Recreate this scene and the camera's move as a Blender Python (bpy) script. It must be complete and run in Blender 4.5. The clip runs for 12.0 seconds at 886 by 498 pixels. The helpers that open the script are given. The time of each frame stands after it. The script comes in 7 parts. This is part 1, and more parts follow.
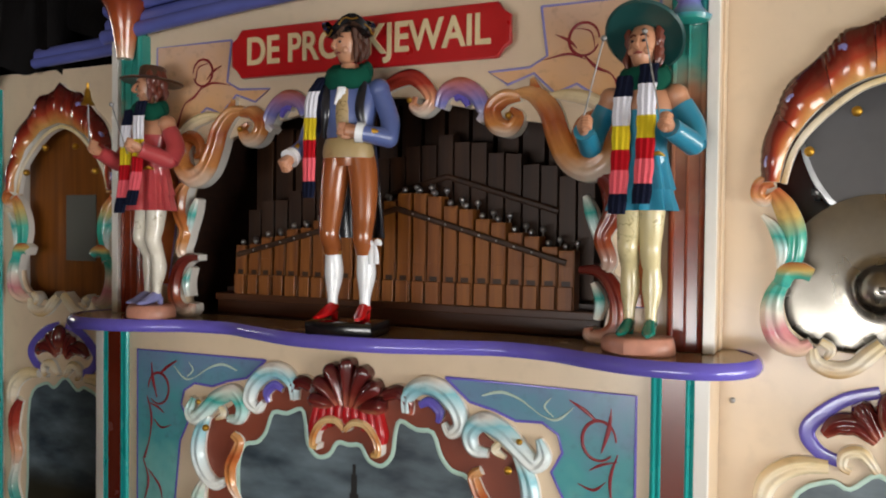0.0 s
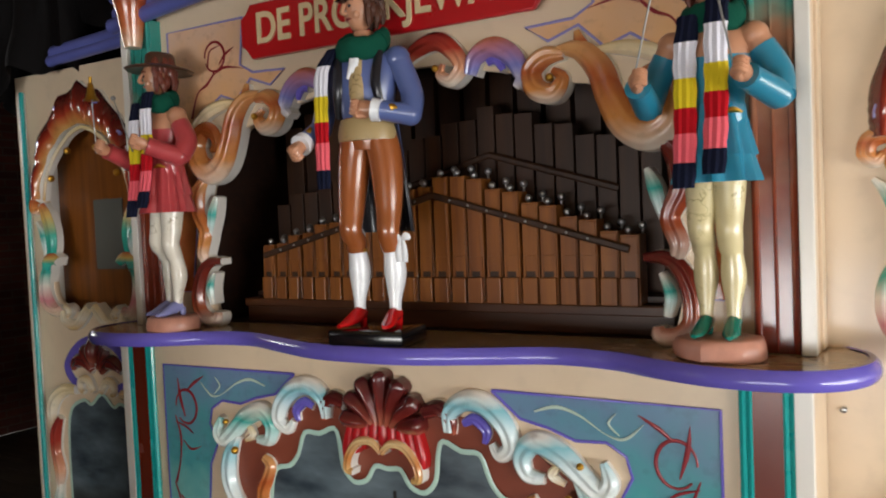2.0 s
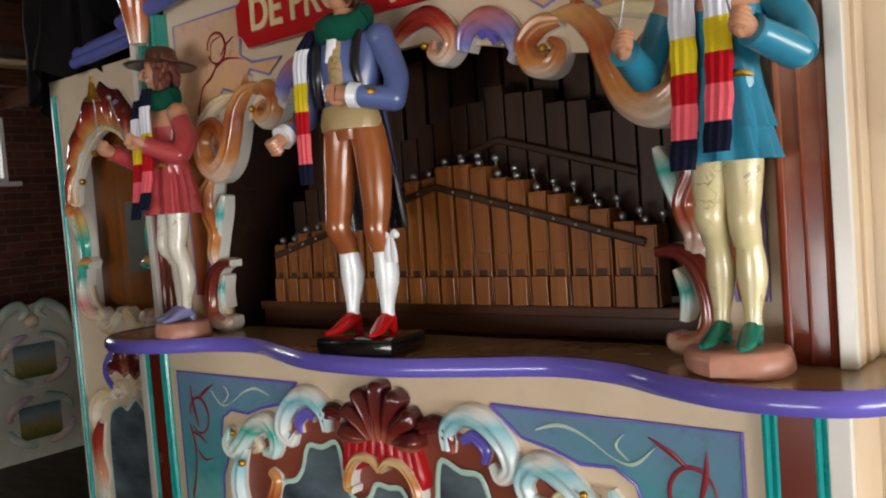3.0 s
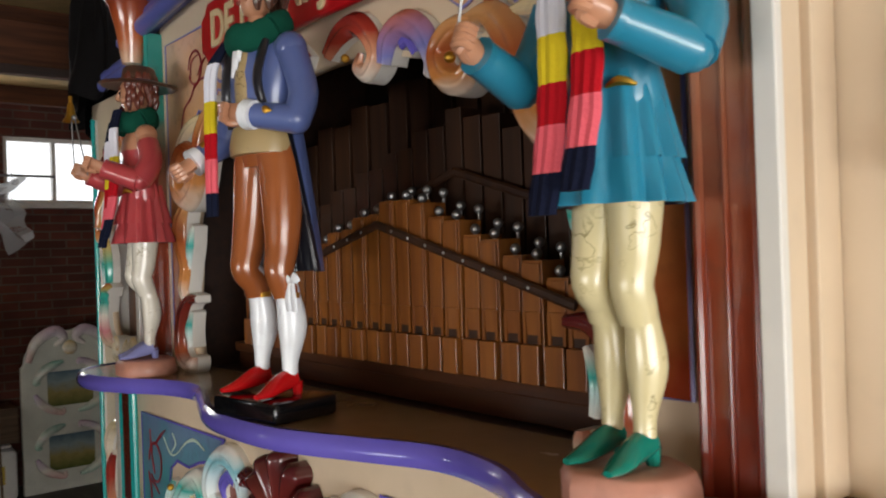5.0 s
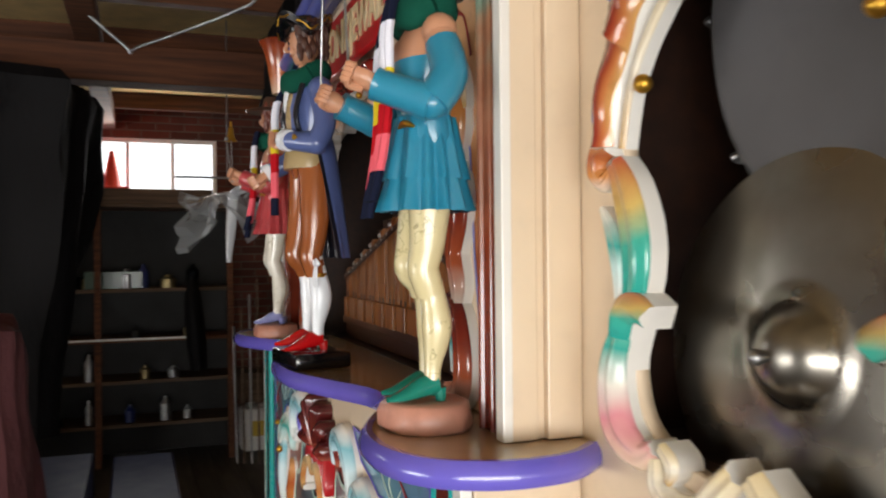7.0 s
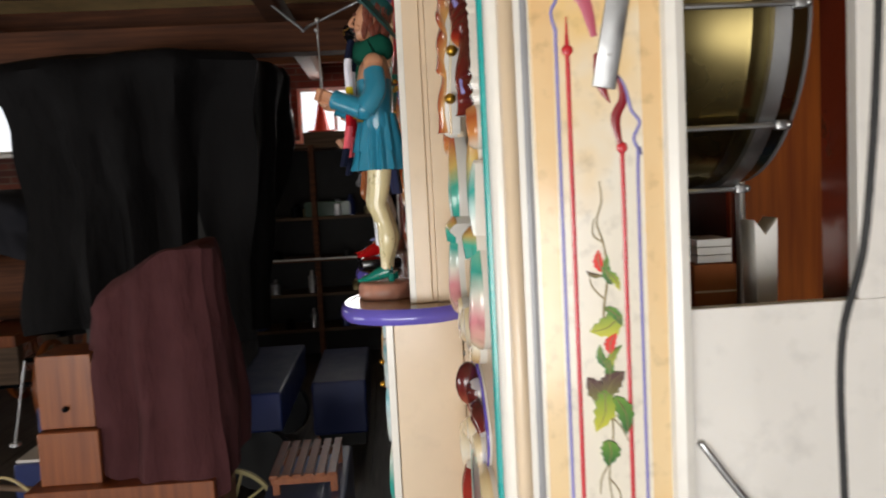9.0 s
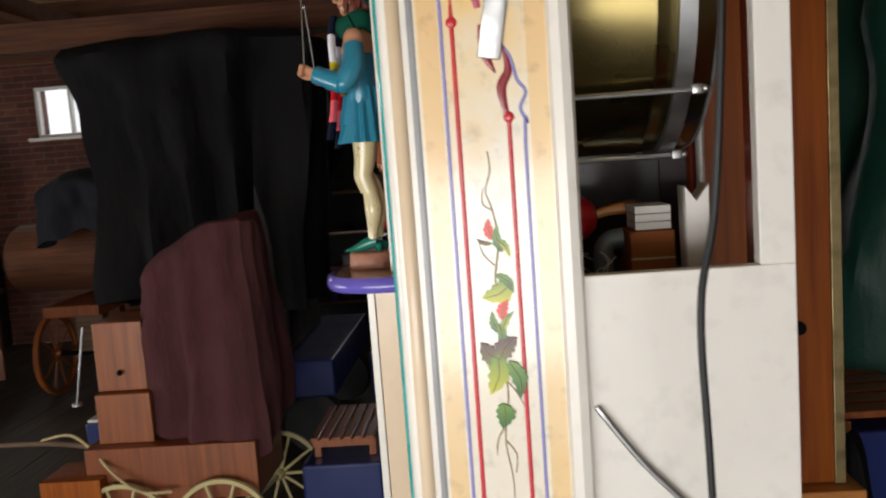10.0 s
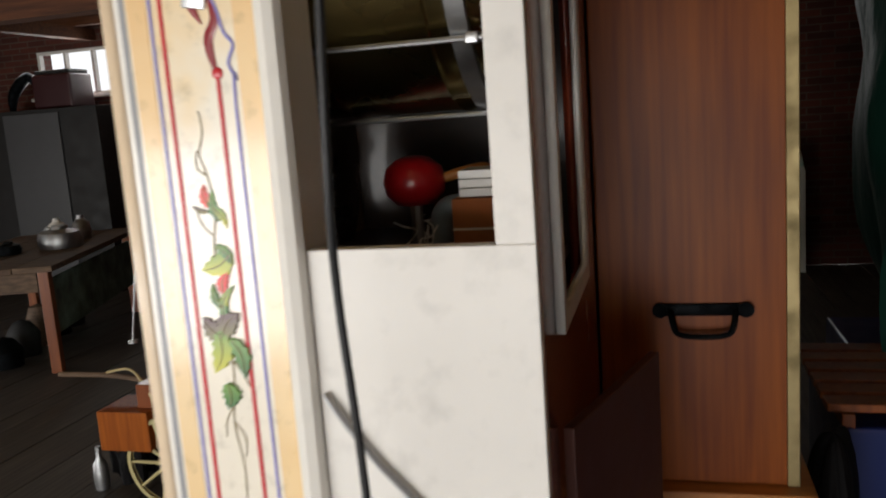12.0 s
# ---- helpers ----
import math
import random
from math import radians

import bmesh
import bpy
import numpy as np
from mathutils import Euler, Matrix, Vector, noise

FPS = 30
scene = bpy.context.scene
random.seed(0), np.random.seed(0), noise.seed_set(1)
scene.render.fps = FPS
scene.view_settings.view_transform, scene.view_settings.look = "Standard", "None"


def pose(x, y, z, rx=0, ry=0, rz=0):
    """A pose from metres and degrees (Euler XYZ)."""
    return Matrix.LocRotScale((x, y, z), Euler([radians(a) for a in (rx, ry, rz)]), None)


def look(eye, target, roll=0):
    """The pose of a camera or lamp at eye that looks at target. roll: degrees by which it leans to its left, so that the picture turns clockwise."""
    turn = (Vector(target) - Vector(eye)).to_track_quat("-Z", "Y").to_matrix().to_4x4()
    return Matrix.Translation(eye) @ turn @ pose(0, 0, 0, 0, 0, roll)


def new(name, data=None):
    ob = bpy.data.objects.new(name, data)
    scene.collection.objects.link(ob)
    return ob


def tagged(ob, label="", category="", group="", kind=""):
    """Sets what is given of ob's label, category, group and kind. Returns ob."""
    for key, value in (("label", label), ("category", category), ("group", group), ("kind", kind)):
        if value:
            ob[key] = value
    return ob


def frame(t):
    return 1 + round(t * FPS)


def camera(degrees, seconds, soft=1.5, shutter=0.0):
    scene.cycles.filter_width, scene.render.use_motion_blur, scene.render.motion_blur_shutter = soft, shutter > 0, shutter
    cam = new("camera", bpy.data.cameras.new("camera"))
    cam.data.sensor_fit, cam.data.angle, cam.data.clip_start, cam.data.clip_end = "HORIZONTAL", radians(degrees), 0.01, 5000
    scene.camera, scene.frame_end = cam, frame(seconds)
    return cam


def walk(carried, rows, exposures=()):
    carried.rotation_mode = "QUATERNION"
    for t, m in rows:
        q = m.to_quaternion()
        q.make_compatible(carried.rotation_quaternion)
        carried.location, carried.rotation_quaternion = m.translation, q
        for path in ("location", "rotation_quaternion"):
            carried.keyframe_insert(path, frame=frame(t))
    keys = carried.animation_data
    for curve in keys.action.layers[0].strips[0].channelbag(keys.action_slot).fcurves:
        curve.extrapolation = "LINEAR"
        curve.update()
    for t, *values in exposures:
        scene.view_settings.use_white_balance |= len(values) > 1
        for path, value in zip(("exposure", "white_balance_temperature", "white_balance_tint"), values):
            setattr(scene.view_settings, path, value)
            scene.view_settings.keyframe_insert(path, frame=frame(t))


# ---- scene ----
cam = camera(56.1, 12.0, soft=2.0, shutter=0.5)
ROWS = [
    (0.0, (0.008, -0.018, 1.564), (-0.840, 1.793, 1.516), 0.63),
    (0.5, (0.045, -0.004, 1.564), (-0.840, 1.789, 1.521), -0.25),
    (1.0, (0.055, 0.038, 1.569), (-0.863, 1.814, 1.515), -1.67),
    (1.5, (0.014, 0.145, 1.570), (-0.946, 1.898, 1.498), -2.01),
    (2.0, (-0.025, 0.279, 1.576), (-1.058, 1.989, 1.488), -2.52),
    (2.5, (-0.008, 0.391, 1.566), (-1.143, 2.035, 1.483), -3.55),
    (2.7, (0.022, 0.456, 1.572), (-1.168, 2.062, 1.483), -4.05),
    (4.3, (0.116, 0.887, 1.576), (-1.321, 2.276, 1.500), -2.84),
    (4.5, (0.128, 0.952, 1.568), (-1.353, 2.296, 1.535), -2.56),
    (5.0, (0.176, 1.027, 1.567), (-1.367, 2.299, 1.570), -1.93),
    (5.5, (0.287, 1.146, 1.570), (-1.377, 2.255, 1.577), -0.31),
    (6.0, (0.398, 1.217, 1.548), (-1.365, 2.160, 1.576), 1.26),
    (6.5, (0.568, 1.262, 1.547), (-1.257, 2.080, 1.568), 0.94),
    (7.0, (0.724, 1.313, 1.550), (-1.153, 2.004, 1.558), -0.52),
    (7.2, (0.811, 1.364, 1.557), (-1.096, 1.966, 1.555), -0.98),
    (8.8, (1.483, 1.626, 1.575), (-0.499, 1.837, 1.409), -2.81),
    (9.0, (1.559, 1.696, 1.578), (-0.430, 1.820, 1.410), -2.95),
    (9.5, (1.659, 1.828, 1.580), (-0.332, 1.820, 1.397), -3.49),
    (10.0, (1.599, 1.950, 1.565), (-0.385, 1.839, 1.339), -4.18),
    (10.5, (1.648, 2.156, 1.562), (-0.307, 1.821, 1.302), -4.59),
    (11.0, (1.677, 2.358, 1.574), (-0.242, 1.882, 1.273), -4.76),
    (11.5, (1.598, 2.429, 1.551), (-0.307, 1.923, 1.209), -5.09),
    (12.0, (1.416, 2.469, 1.543), (-0.489, 1.952, 1.220), -4.16),
]
walk(cam, [(t, look(eye, target, roll)) for t, eye, target, roll in ROWS], [(0, 0.2), (5, 0.12), (7, 0.2), (9, -0.36), (12, -0.42)])

# ---- daylight: overcast sky, soft sun, and the sky's light in the big barn door ----
world = bpy.data.worlds.new("sky")
scene.world = world
world.use_nodes = True
sky = world.node_tree.nodes.new("ShaderNodeTexSky")
sky.sky_type, sky.sun_disc, sky.sun_elevation, sky.sun_rotation = "NISHITA", False, radians(40), radians(110)
world.node_tree.links.new(sky.outputs[0], world.node_tree.nodes["Background"].inputs[0])
world.node_tree.nodes["Background"].inputs[1].default_value = 0.15
sun = new("sun", bpy.data.lights.new("sun", "SUN"))
sun.data.energy, sun.data.angle, sun.data.color = 1.2, radians(12), (1, 0.96, 0.9)
sun.matrix_world = look((8, -3, 8), (0, 0, 0))


def daylight(name, centre, target, wide, high, watts):
    lamp = new(name, bpy.data.lights.new(name, "AREA"))
    lamp.data.shape, lamp.data.size, lamp.data.size_y, lamp.data.energy = "RECTANGLE", wide, high, watts
    lamp.data.color = (1.0, 0.985, 0.965)
    lamp.matrix_world = look(centre, target)
    return lamp


daylight("door_daylight", (4.45, 0.45, 0.8), (-0.4, 1.6, 0.9), 5.0, 1.3, 255)
# fill added for the organ front, from an assumed opening out of view
daylight("yard_door_daylight", (-0.4, -4.95, 0.5), (-1.4, 1.7, 0.4), 3.4, 0.9, 125)
daylight("window_daylight", (-6.1, 1.43, 2.24), (0, 1.2, 1.2), 1.0, 0.45, 14)
daylight("window_daylight", (-6.1, -3.45, 2.24), (0, -1.2, 0.6), 1.0, 0.45, 14)


# ---- materials ----
def nodes(name, rough=0.5, metal=0.0, coat=0.0):
    m = bpy.data.materials.new(name)
    m.use_nodes = True
    t = m.node_tree
    b = t.nodes["Principled BSDF"]
    b.inputs["Roughness"].default_value, b.inputs["Metallic"].default_value = rough, metal
    b.inputs["Coat Weight"].default_value, b.inputs["Coat Roughness"].default_value = coat, 0.12
    return m, t, b


def mixed(t, fac, a, b, mode="MIX"):
    n = t.nodes.new("ShaderNodeMix")
    n.data_type, n.blend_type = "RGBA", mode
    for k, v in ((0, fac), (6, a), (7, b)):
        if isinstance(v, (int, float)):
            n.inputs[k].default_value = v
        elif isinstance(v, tuple):
            n.inputs[k].default_value = (*v, 1) if len(v) == 3 else v
        else:
            t.links.new(v, n.inputs[k])
    return n.outputs[2]


def speckle(t, scale, detail=4.0, stretch=(1, 1, 1), coord="Object"):
    c = t.nodes.new("ShaderNodeTexCoord")
    mp = t.nodes.new("ShaderNodeMapping")
    mp.inputs["Scale"].default_value = stretch
    n = t.nodes.new("ShaderNodeTexNoise")
    n.inputs["Scale"].default_value, n.inputs["Detail"].default_value = scale, detail
    t.links.new(c.outputs[coord], mp.inputs[0])
    t.links.new(mp.outputs[0], n.inputs["Vector"])
    return n.outputs["Fac"]


def ramp(t, fac, stops):
    r = t.nodes.new("ShaderNodeValToRGB")
    while len(r.color_ramp.elements) < len(stops):
        r.color_ramp.elements.new(0.5)
    for e, (p, c) in zip(r.color_ramp.elements, stops):
        e.position, e.color = p, (*c, 1)
    t.links.new(fac, r.inputs[0])
    return r.outputs[0]


def bump(t, b, height, strength, distance=0.002):
    n = t.nodes.new("ShaderNodeBump")
    n.inputs["Strength"].default_value, n.inputs["Distance"].default_value = strength, distance
    t.links.new(height, n.inputs["Height"])
    t.links.new(n.outputs[0], b.inputs["Normal"])


def rgb(h):
    c = [int(h[i:i + 2], 16) / 255 for i in (0, 2, 4)]
    return tuple(v / 12.92 if v <= 0.04045 else ((v + 0.055) / 1.055) ** 2.4 for v in c)


def paint(name, colour, rough=0.32, coat=0.3, vary=0.12, grime=0.15):
    """Brushed or sprayed gloss paint with slight waves, uneven tone and dirt."""
    m, t, b = nodes(name, rough, 0, coat)
    c = rgb(colour)
    big, fine = speckle(t, 7, 5), speckle(t, 90, 3)
    base = mixed(t, ramp(t, big, [(0.3, (0, 0, 0)), (0.75, (1, 1, 1))]), tuple(v * (1 - vary) for v in c), tuple(min(1, v * (1 + vary * 0.6)) for v in c))
    dirt = ramp(t, speckle(t, 23, 8), [(0.55, (0, 0, 0)), (0.8, (grime, grime, grime))])
    t.links.new(mixed(t, dirt, base, tuple(v * 0.45 for v in c)), b.inputs["Base Color"])
    bump(t, b, fine, 0.12, 0.001)
    t.links.new(ramp(t, big, [(0.2, (rough * 0.8,) * 3), (0.8, (min(1, rough * 1.35),) * 3)]), b.inputs["Roughness"])
    return m


def airbrush(name, stops, axis=2, rough=0.2, coat=0.5, source="Generated"):
    """Paint that fades from one colour into the next over the piece's own extent."""
    m, t, b = nodes(name, rough, 0, coat)
    c = t.nodes.new("ShaderNodeTexCoord")
    s = t.nodes.new("ShaderNodeSeparateXYZ")
    t.links.new(c.outputs[source], s.inputs[0])
    w = t.nodes.new("ShaderNodeMath")
    w.operation = "MULTIPLY_ADD"
    w.inputs[1].default_value = 0.35
    t.links.new(speckle(t, 14, 2), w.inputs[0])
    a = t.nodes.new("ShaderNodeMath")
    a.operation = "SUBTRACT"
    a.inputs[1].default_value = 0.17
    t.links.new(s.outputs[axis], a.inputs[0])
    t.links.new(a.outputs[0], w.inputs[2])
    col = ramp(t, w.outputs[0], [(p, rgb(h)) for p, h in stops])
    dirt = ramp(t, speckle(t, 40, 6), [(0.55, (0, 0, 0)), (0.8, (0.3, 0.3, 0.3))])
    t.links.new(mixed(t, dirt, col, (0.06, 0.035, 0.02)), b.inputs["Base Color"])
    bump(t, b, speckle(t, 60, 4), 0.15, 0.001)
    return m


def wood(name, dark, light, axis=2, rough=0.4, coat=0.2, scale=1.0):
    m, t, b = nodes(name, rough, 0, coat)
    st = [22.0 * scale] * 3
    st[axis] = 1.1 * scale
    grain = speckle(t, 2.2, 9, tuple(st))
    broad = speckle(t, 3.0 * scale, 3)
    o = t.nodes.new("ShaderNodeObjectInfo")
    base = ramp(t, grain, [(0.3, rgb(dark)), (0.72, rgb(light))])
    base = mixed(t, ramp(t, broad, [(0.35, (0.0,) * 3), (0.75, (0.45,) * 3)]), base, rgb(dark))
    base = mixed(t, o.outputs["Random"], base, mixed(t, 1.0, base, (0.8, 0.74, 0.68), "MULTIPLY"))
    t.links.new(base, b.inputs["Base Color"])
    bump(t, b, grain, 0.18, 0.001)
    return m


def metalled(name, colour, rough=0.2, tarnish=0.3, spot=18):
    m, t, b = nodes(name, rough, 1.0)
    c = rgb(colour)
    n = speckle(t, spot, 6)
    t.links.new(mixed(t, ramp(t, n, [(0.4, (0,) * 3), (0.8, (tarnish,) * 3)]), c, tuple(v * 0.35 for v in c)), b.inputs["Base Color"])
    t.links.new(ramp(t, n, [(0.3, (rough,) * 3), (0.8, (min(1, rough * 2.2),) * 3)]), b.inputs["Roughness"])
    return m


def fabric(name, colour, rough=0.9, weave=260, vary=0.25, crease=0.0, gloss=0.18):
    m, t, b = nodes(name, rough)
    b.inputs["Specular IOR Level"].default_value = gloss
    c = rgb(colour)
    t.links.new(mixed(t, speckle(t, 9, 5), tuple(v * (1 - vary) for v in c), tuple(min(1, v * (1 + vary)) for v in c)), b.inputs["Base Color"])
    fine = t.nodes.new("ShaderNodeBump")
    fine.inputs["Strength"].default_value, fine.inputs["Distance"].default_value = 0.5, 0.002
    t.links.new(speckle(t, weave, 2), fine.inputs["Height"])
    bump(t, b, speckle(t, 9, 5, (1, 1, 0.4)), crease, 0.03)
    for n in t.nodes:
        if n.type == "BUMP" and n != fine:
            t.links.new(fine.outputs[0], n.inputs["Normal"])
    return m


def brickwork(name):
    m, t, b = nodes(name, 0.9)
    c = t.nodes.new("ShaderNodeTexCoord")
    s = t.nodes.new("ShaderNodeSeparateXYZ")
    j = t.nodes.new("ShaderNodeCombineXYZ")
    add = t.nodes.new("ShaderNodeMath")
    t.links.new(c.outputs["Object"], s.inputs[0])
    t.links.new(s.outputs[0], add.inputs[0])
    t.links.new(s.outputs[1], add.inputs[1])
    t.links.new(add.outputs[0], j.inputs[0])
    t.links.new(s.outputs[2], j.inputs[1])
    k = t.nodes.new("ShaderNodeTexBrick")
    t.links.new(j.outputs[0], k.inputs["Vector"])
    for n, v in (("Color1", rgb("7c3f2e")), ("Color2", rgb("54291f")), ("Mortar", rgb("6f6156"))):
        k.inputs[n].default_value = (*v, 1)
    k.inputs["Scale"].default_value, k.inputs["Mortar Size"].default_value = 1.0, 0.006
    k.inputs["Brick Width"].default_value, k.inputs["Row Height"].default_value = 0.22, 0.062
    t.links.new(mixed(t, speckle(t, 5, 6), k.outputs["Color"], rgb("3a2019")), b.inputs["Base Color"])
    bump(t, b, k.outputs["Fac"], 0.5, -0.004)
    return m


CREAM = paint("cream_paint", "dfc9ac", 0.35, 0.25, 0.06)
WHITE = paint("white_gloss_paint", "e6e2da", 0.3, 0.3, 0.05)
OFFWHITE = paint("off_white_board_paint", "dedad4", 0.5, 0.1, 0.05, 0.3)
PURPLE = paint("violet_gloss_paint", "6a5fc0", 0.2, 0.5, 0.1)
LILAC = paint("lilac_line_paint", "8a86c4", 0.35)
TURQ = paint("turquoise_gloss_paint", "18a3a0", 0.25, 0.4)
RUST = paint("red_brown_gloss_paint", "6e2a18", 0.22, 0.5, 0.15)
RED = paint("signal_red_paint", "b3121a", 0.3, 0.4)
LINERED = paint("line_red_paint", "c4202c", 0.35)
BLUE = paint("cornice_blue_paint", "5a62a8", 0.35)
BLACK = paint("black_gloss_paint", "0c0c0e", 0.15, 0.6)
SHELF = paint("beige_shelf_varnish", "a88f70", 0.22, 0.5, 0.08)
GOLD = metalled("gold_leaf", "c99a3c", 0.28, 0.3)
BRASS = metalled("worn_brass", "a08f68", 0.34, 0.6)
DRUMBRASS = metalled("drum_brass", "87794f", 0.2, 0.45, 6)
STEEL = metalled("steel", "a8a8a8", 0.3, 0.4)
CYMBAL = metalled("cymbal_bronze", "a09a90", 0.2, 0.6, 9)
IRON = metalled("black_iron", "1a1c1e", 0.45, 0.5)
TEALFIELD = airbrush("teal_panel_field", [(0.5, "7cbdb8"), (0.72, "4f9fa4"), (1.0, "6d89a8")])
PEACH = airbrush("peach_panel_field", [(0.0, "9a3a1c"), (0.35, "d98b4a"), (0.7, "e6b483"), (1.0, "d9b49a")])
ROSEFIELD = airbrush("post_panel_field", [(0.0, "f0d5a2"), (0.3, "e9e1d1"), (0.62, "e9e1d1"), (0.8, "ecc98c"), (1.0, "e4c9b4")])
PILASTER = airbrush("pilaster_fade", [(0.0, "6a2212"), (0.35, "8a3a20"), (0.62, "a9785c"), (0.8, "3f9c8f"), (1.0, "2c8f86")])
CARV_BROWN = airbrush("carving_brown_white", [(0.0, "d9cfc0"), (0.3, "a5502f"), (0.6, "7c2a1c"), (1.0, "5e1f1c")])
CARV_ORANGE = airbrush("carving_orange", [(0.0, "e8dccb"), (0.3, "d08a4a"), (0.65, "a9542a"), (1.0, "d7a066")])
CARV_TEAL = airbrush("carving_teal_white", [(0.0, "f0eee6"), (0.4, "bfe0dc"), (0.62, "35a79c"), (1.0, "e9e4d8")])
CARV_PINK = airbrush("carving_pink_white", [(0.0, "e9d9b6"), (0.3, "dd8f97"), (0.55, "e6e0d4"), (0.8, "37a596"), (1.0, "7fc3a8")])
CARV_CREAM = airbrush("carving_cream_gold", [(0.0, "d0a764"), (0.4, "efe6d2"), (1.0, "e6cf9c")])
CARV_WHITE = airbrush("carving_white_blue", [(0.0, "f0ede6"), (0.5, "c9dfe4"), (0.8, "86c3cf"), (1.0, "f0ede6")])
CARV_RED = airbrush("carving_red_orange", [(0.0, "eadfcf"), (0.3, "e0a07a"), (0.6, "a6382a"), (1.0, "7c2522")])
CARV_SHELL = airbrush("carving_shell_maroon", [(0.0, "b0604a"), (0.35, "6e241e"), (1.0, "42161a")])
CARV_LEAF = airbrush("carving_leaf_teal_gold", [(0.0, "1f9c92"), (0.45, "43b09a"), (0.72, "d3b468"), (1.0, "bf5a38")])
CARV_BLUE = airbrush("carving_blue_white", [(0.0, "e6ded0"), (0.45, "7d7fc4"), (1.0, "c96f4a")])
# Darker PIPEWOOD: niche shade in the colour of the back pipes; also mouths, rails.
BACKPIPE = wood("dark_shaded_pine", "2a1608", "482a12", 2, 0.5)
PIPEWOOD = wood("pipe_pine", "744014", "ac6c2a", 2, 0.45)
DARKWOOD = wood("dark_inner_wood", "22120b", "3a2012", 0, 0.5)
CASEWOOD = wood("varnished_mahogany", "7c3a0a", "aa5e18", 2, 0.42, 0.0)
CASEWOOD.node_tree.nodes["Principled BSDF"].inputs["Specular IOR Level"].default_value = 0.25
HONEY = wood("honey_pine", "a9672e", "c98a48", 1, 0.4)
CRATEWOOD = wood("orange_pine", "763a14", "9c5826", 2, 0.4)
OLDWOOD = wood("old_dirty_wood", "4a382a", "7a624c", 1, 0.75, 0)
BEAMWOOD = wood("roof_timber", "45240f", "764524", 1, 0.8, 0)
FLOORWOOD = wood("worn_floor_boards", "2f2a26", "5a534c", 0, 0.6, 0)
INSULATION = paint("yellowed_roof_board", "cfb27a", 0.8, 0, 0.25)
BRICKS = brickwork("old_brick")
BLACKCLOTH = fabric("black_plastic_sheet", "080607", 0.7, 60, 0.25, 0.7, 0.14)
BURGUNDY = fabric("burgundy_cloth", "4a2a2c", 0.9, 200, 0.25, 1.0)
GREENTARP = fabric("dark_green_tarpaulin", "11382e", 0.55, 60, 0.25, 0.7, 0.35)
NAVY = paint("navy_wagon_paint", "14255e", 0.35, 0.4)
DARK = paint("soot_dark_paint", "1a1817", 0.6, 0.0, 0.4)
RUBBER = paint("black_cable_rubber", "101012", 0.5, 0)
SKIN = paint("statue_flesh_paint", "c08a6a", 0.35, 0.3)
HAIR = paint("statue_brown_hair_paint", "4a2a1c", 0.4, 0.3, 0.3)


# ---- mesh tools ----
def part(name, bm, mats, parent=None, label="", smooth=True, sharp=40):
    """Links a bmesh as one mesh object; parented things keep their place in the world."""
    me = bpy.data.meshes.new(name)
    bmesh.ops.recalc_face_normals(bm, faces=bm.faces)
    if smooth:
        for f in bm.faces:
            f.smooth = True
        for e in bm.edges:
            if len(e.link_faces) == 2 and e.calc_face_angle(0) > radians(sharp):
                e.smooth = False
    bm.to_mesh(me)
    bm.free()
    for m in mats if isinstance(mats, (list, tuple)) else [mats]:
        me.materials.append(m)
    ob = new(name, me)
    if parent:
        ob.parent = parent
        top = parent
        while top.parent:
            top = top.parent
        ob.matrix_parent_inverse = top.matrix_basis.inverted() if parent is top else Matrix.Identity(4)
    if label:
        tagged(ob, label)
    return ob


def thing(name, place, label, category, group="", kind=""):
    return tagged(place_empty(name, place), label, category, group, kind)


def place_empty(name, place):
    ob = new(name)
    ob.empty_display_size = 0.05
    ob.matrix_basis = Matrix.Translation(place)
    return ob


def box(bm, lo, hi, bevel=0.0, mat=0, turn=None):
    c = [(a + b) / 2 for a, b in zip(lo, hi)]
    s = [abs(b - a) for a, b in zip(lo, hi)]
    m = Matrix.Translation(c) @ (turn or Matrix.Identity(4)) @ Matrix.Diagonal((*s, 1))
    one = bmesh.new()
    bmesh.ops.create_cube(one, size=1, matrix=m)
    if bevel:
        bmesh.ops.bevel(one, geom=one.edges[:], offset=min(bevel, min(s) * 0.45), segments=2, affect="EDGES", profile=0.5)
    for f in one.faces:
        f.material_index = mat
    me = bpy.data.meshes.new("one")
    one.to_mesh(me)
    one.free()
    bm.from_mesh(me)
    bpy.data.meshes.remove(me)
    return bm


def boxes(*specs, bevel=0.0):
    bm = bmesh.new()
    for lo, hi in specs:
        box(bm, lo, hi, bevel)
    return bm


def spline(pts, per=6, closed=False):
    """Catmull-Rom through the points (tuples of any length)."""
    p = [np.array(q, float) for q in pts]
    n = len(p)
    out = []
    for i in range(n if closed else n - 1):
        a, b, c, d = (p[(i - 1) % n], p[i], p[(i + 1) % n], p[(i + 2) % n]) if closed else (p[max(i - 1, 0)], p[i], p[i + 1], p[min(i + 2, n - 1)])
        for k in range(per):
            u = k / per
            out.append(0.5 * ((2 * b) + (c - a) * u + (2 * a - 5 * b + 4 * c - d) * u * u + (3 * b - a - 3 * c + d) * u ** 3))
    if not closed:
        out.append(p[-1])
    return out


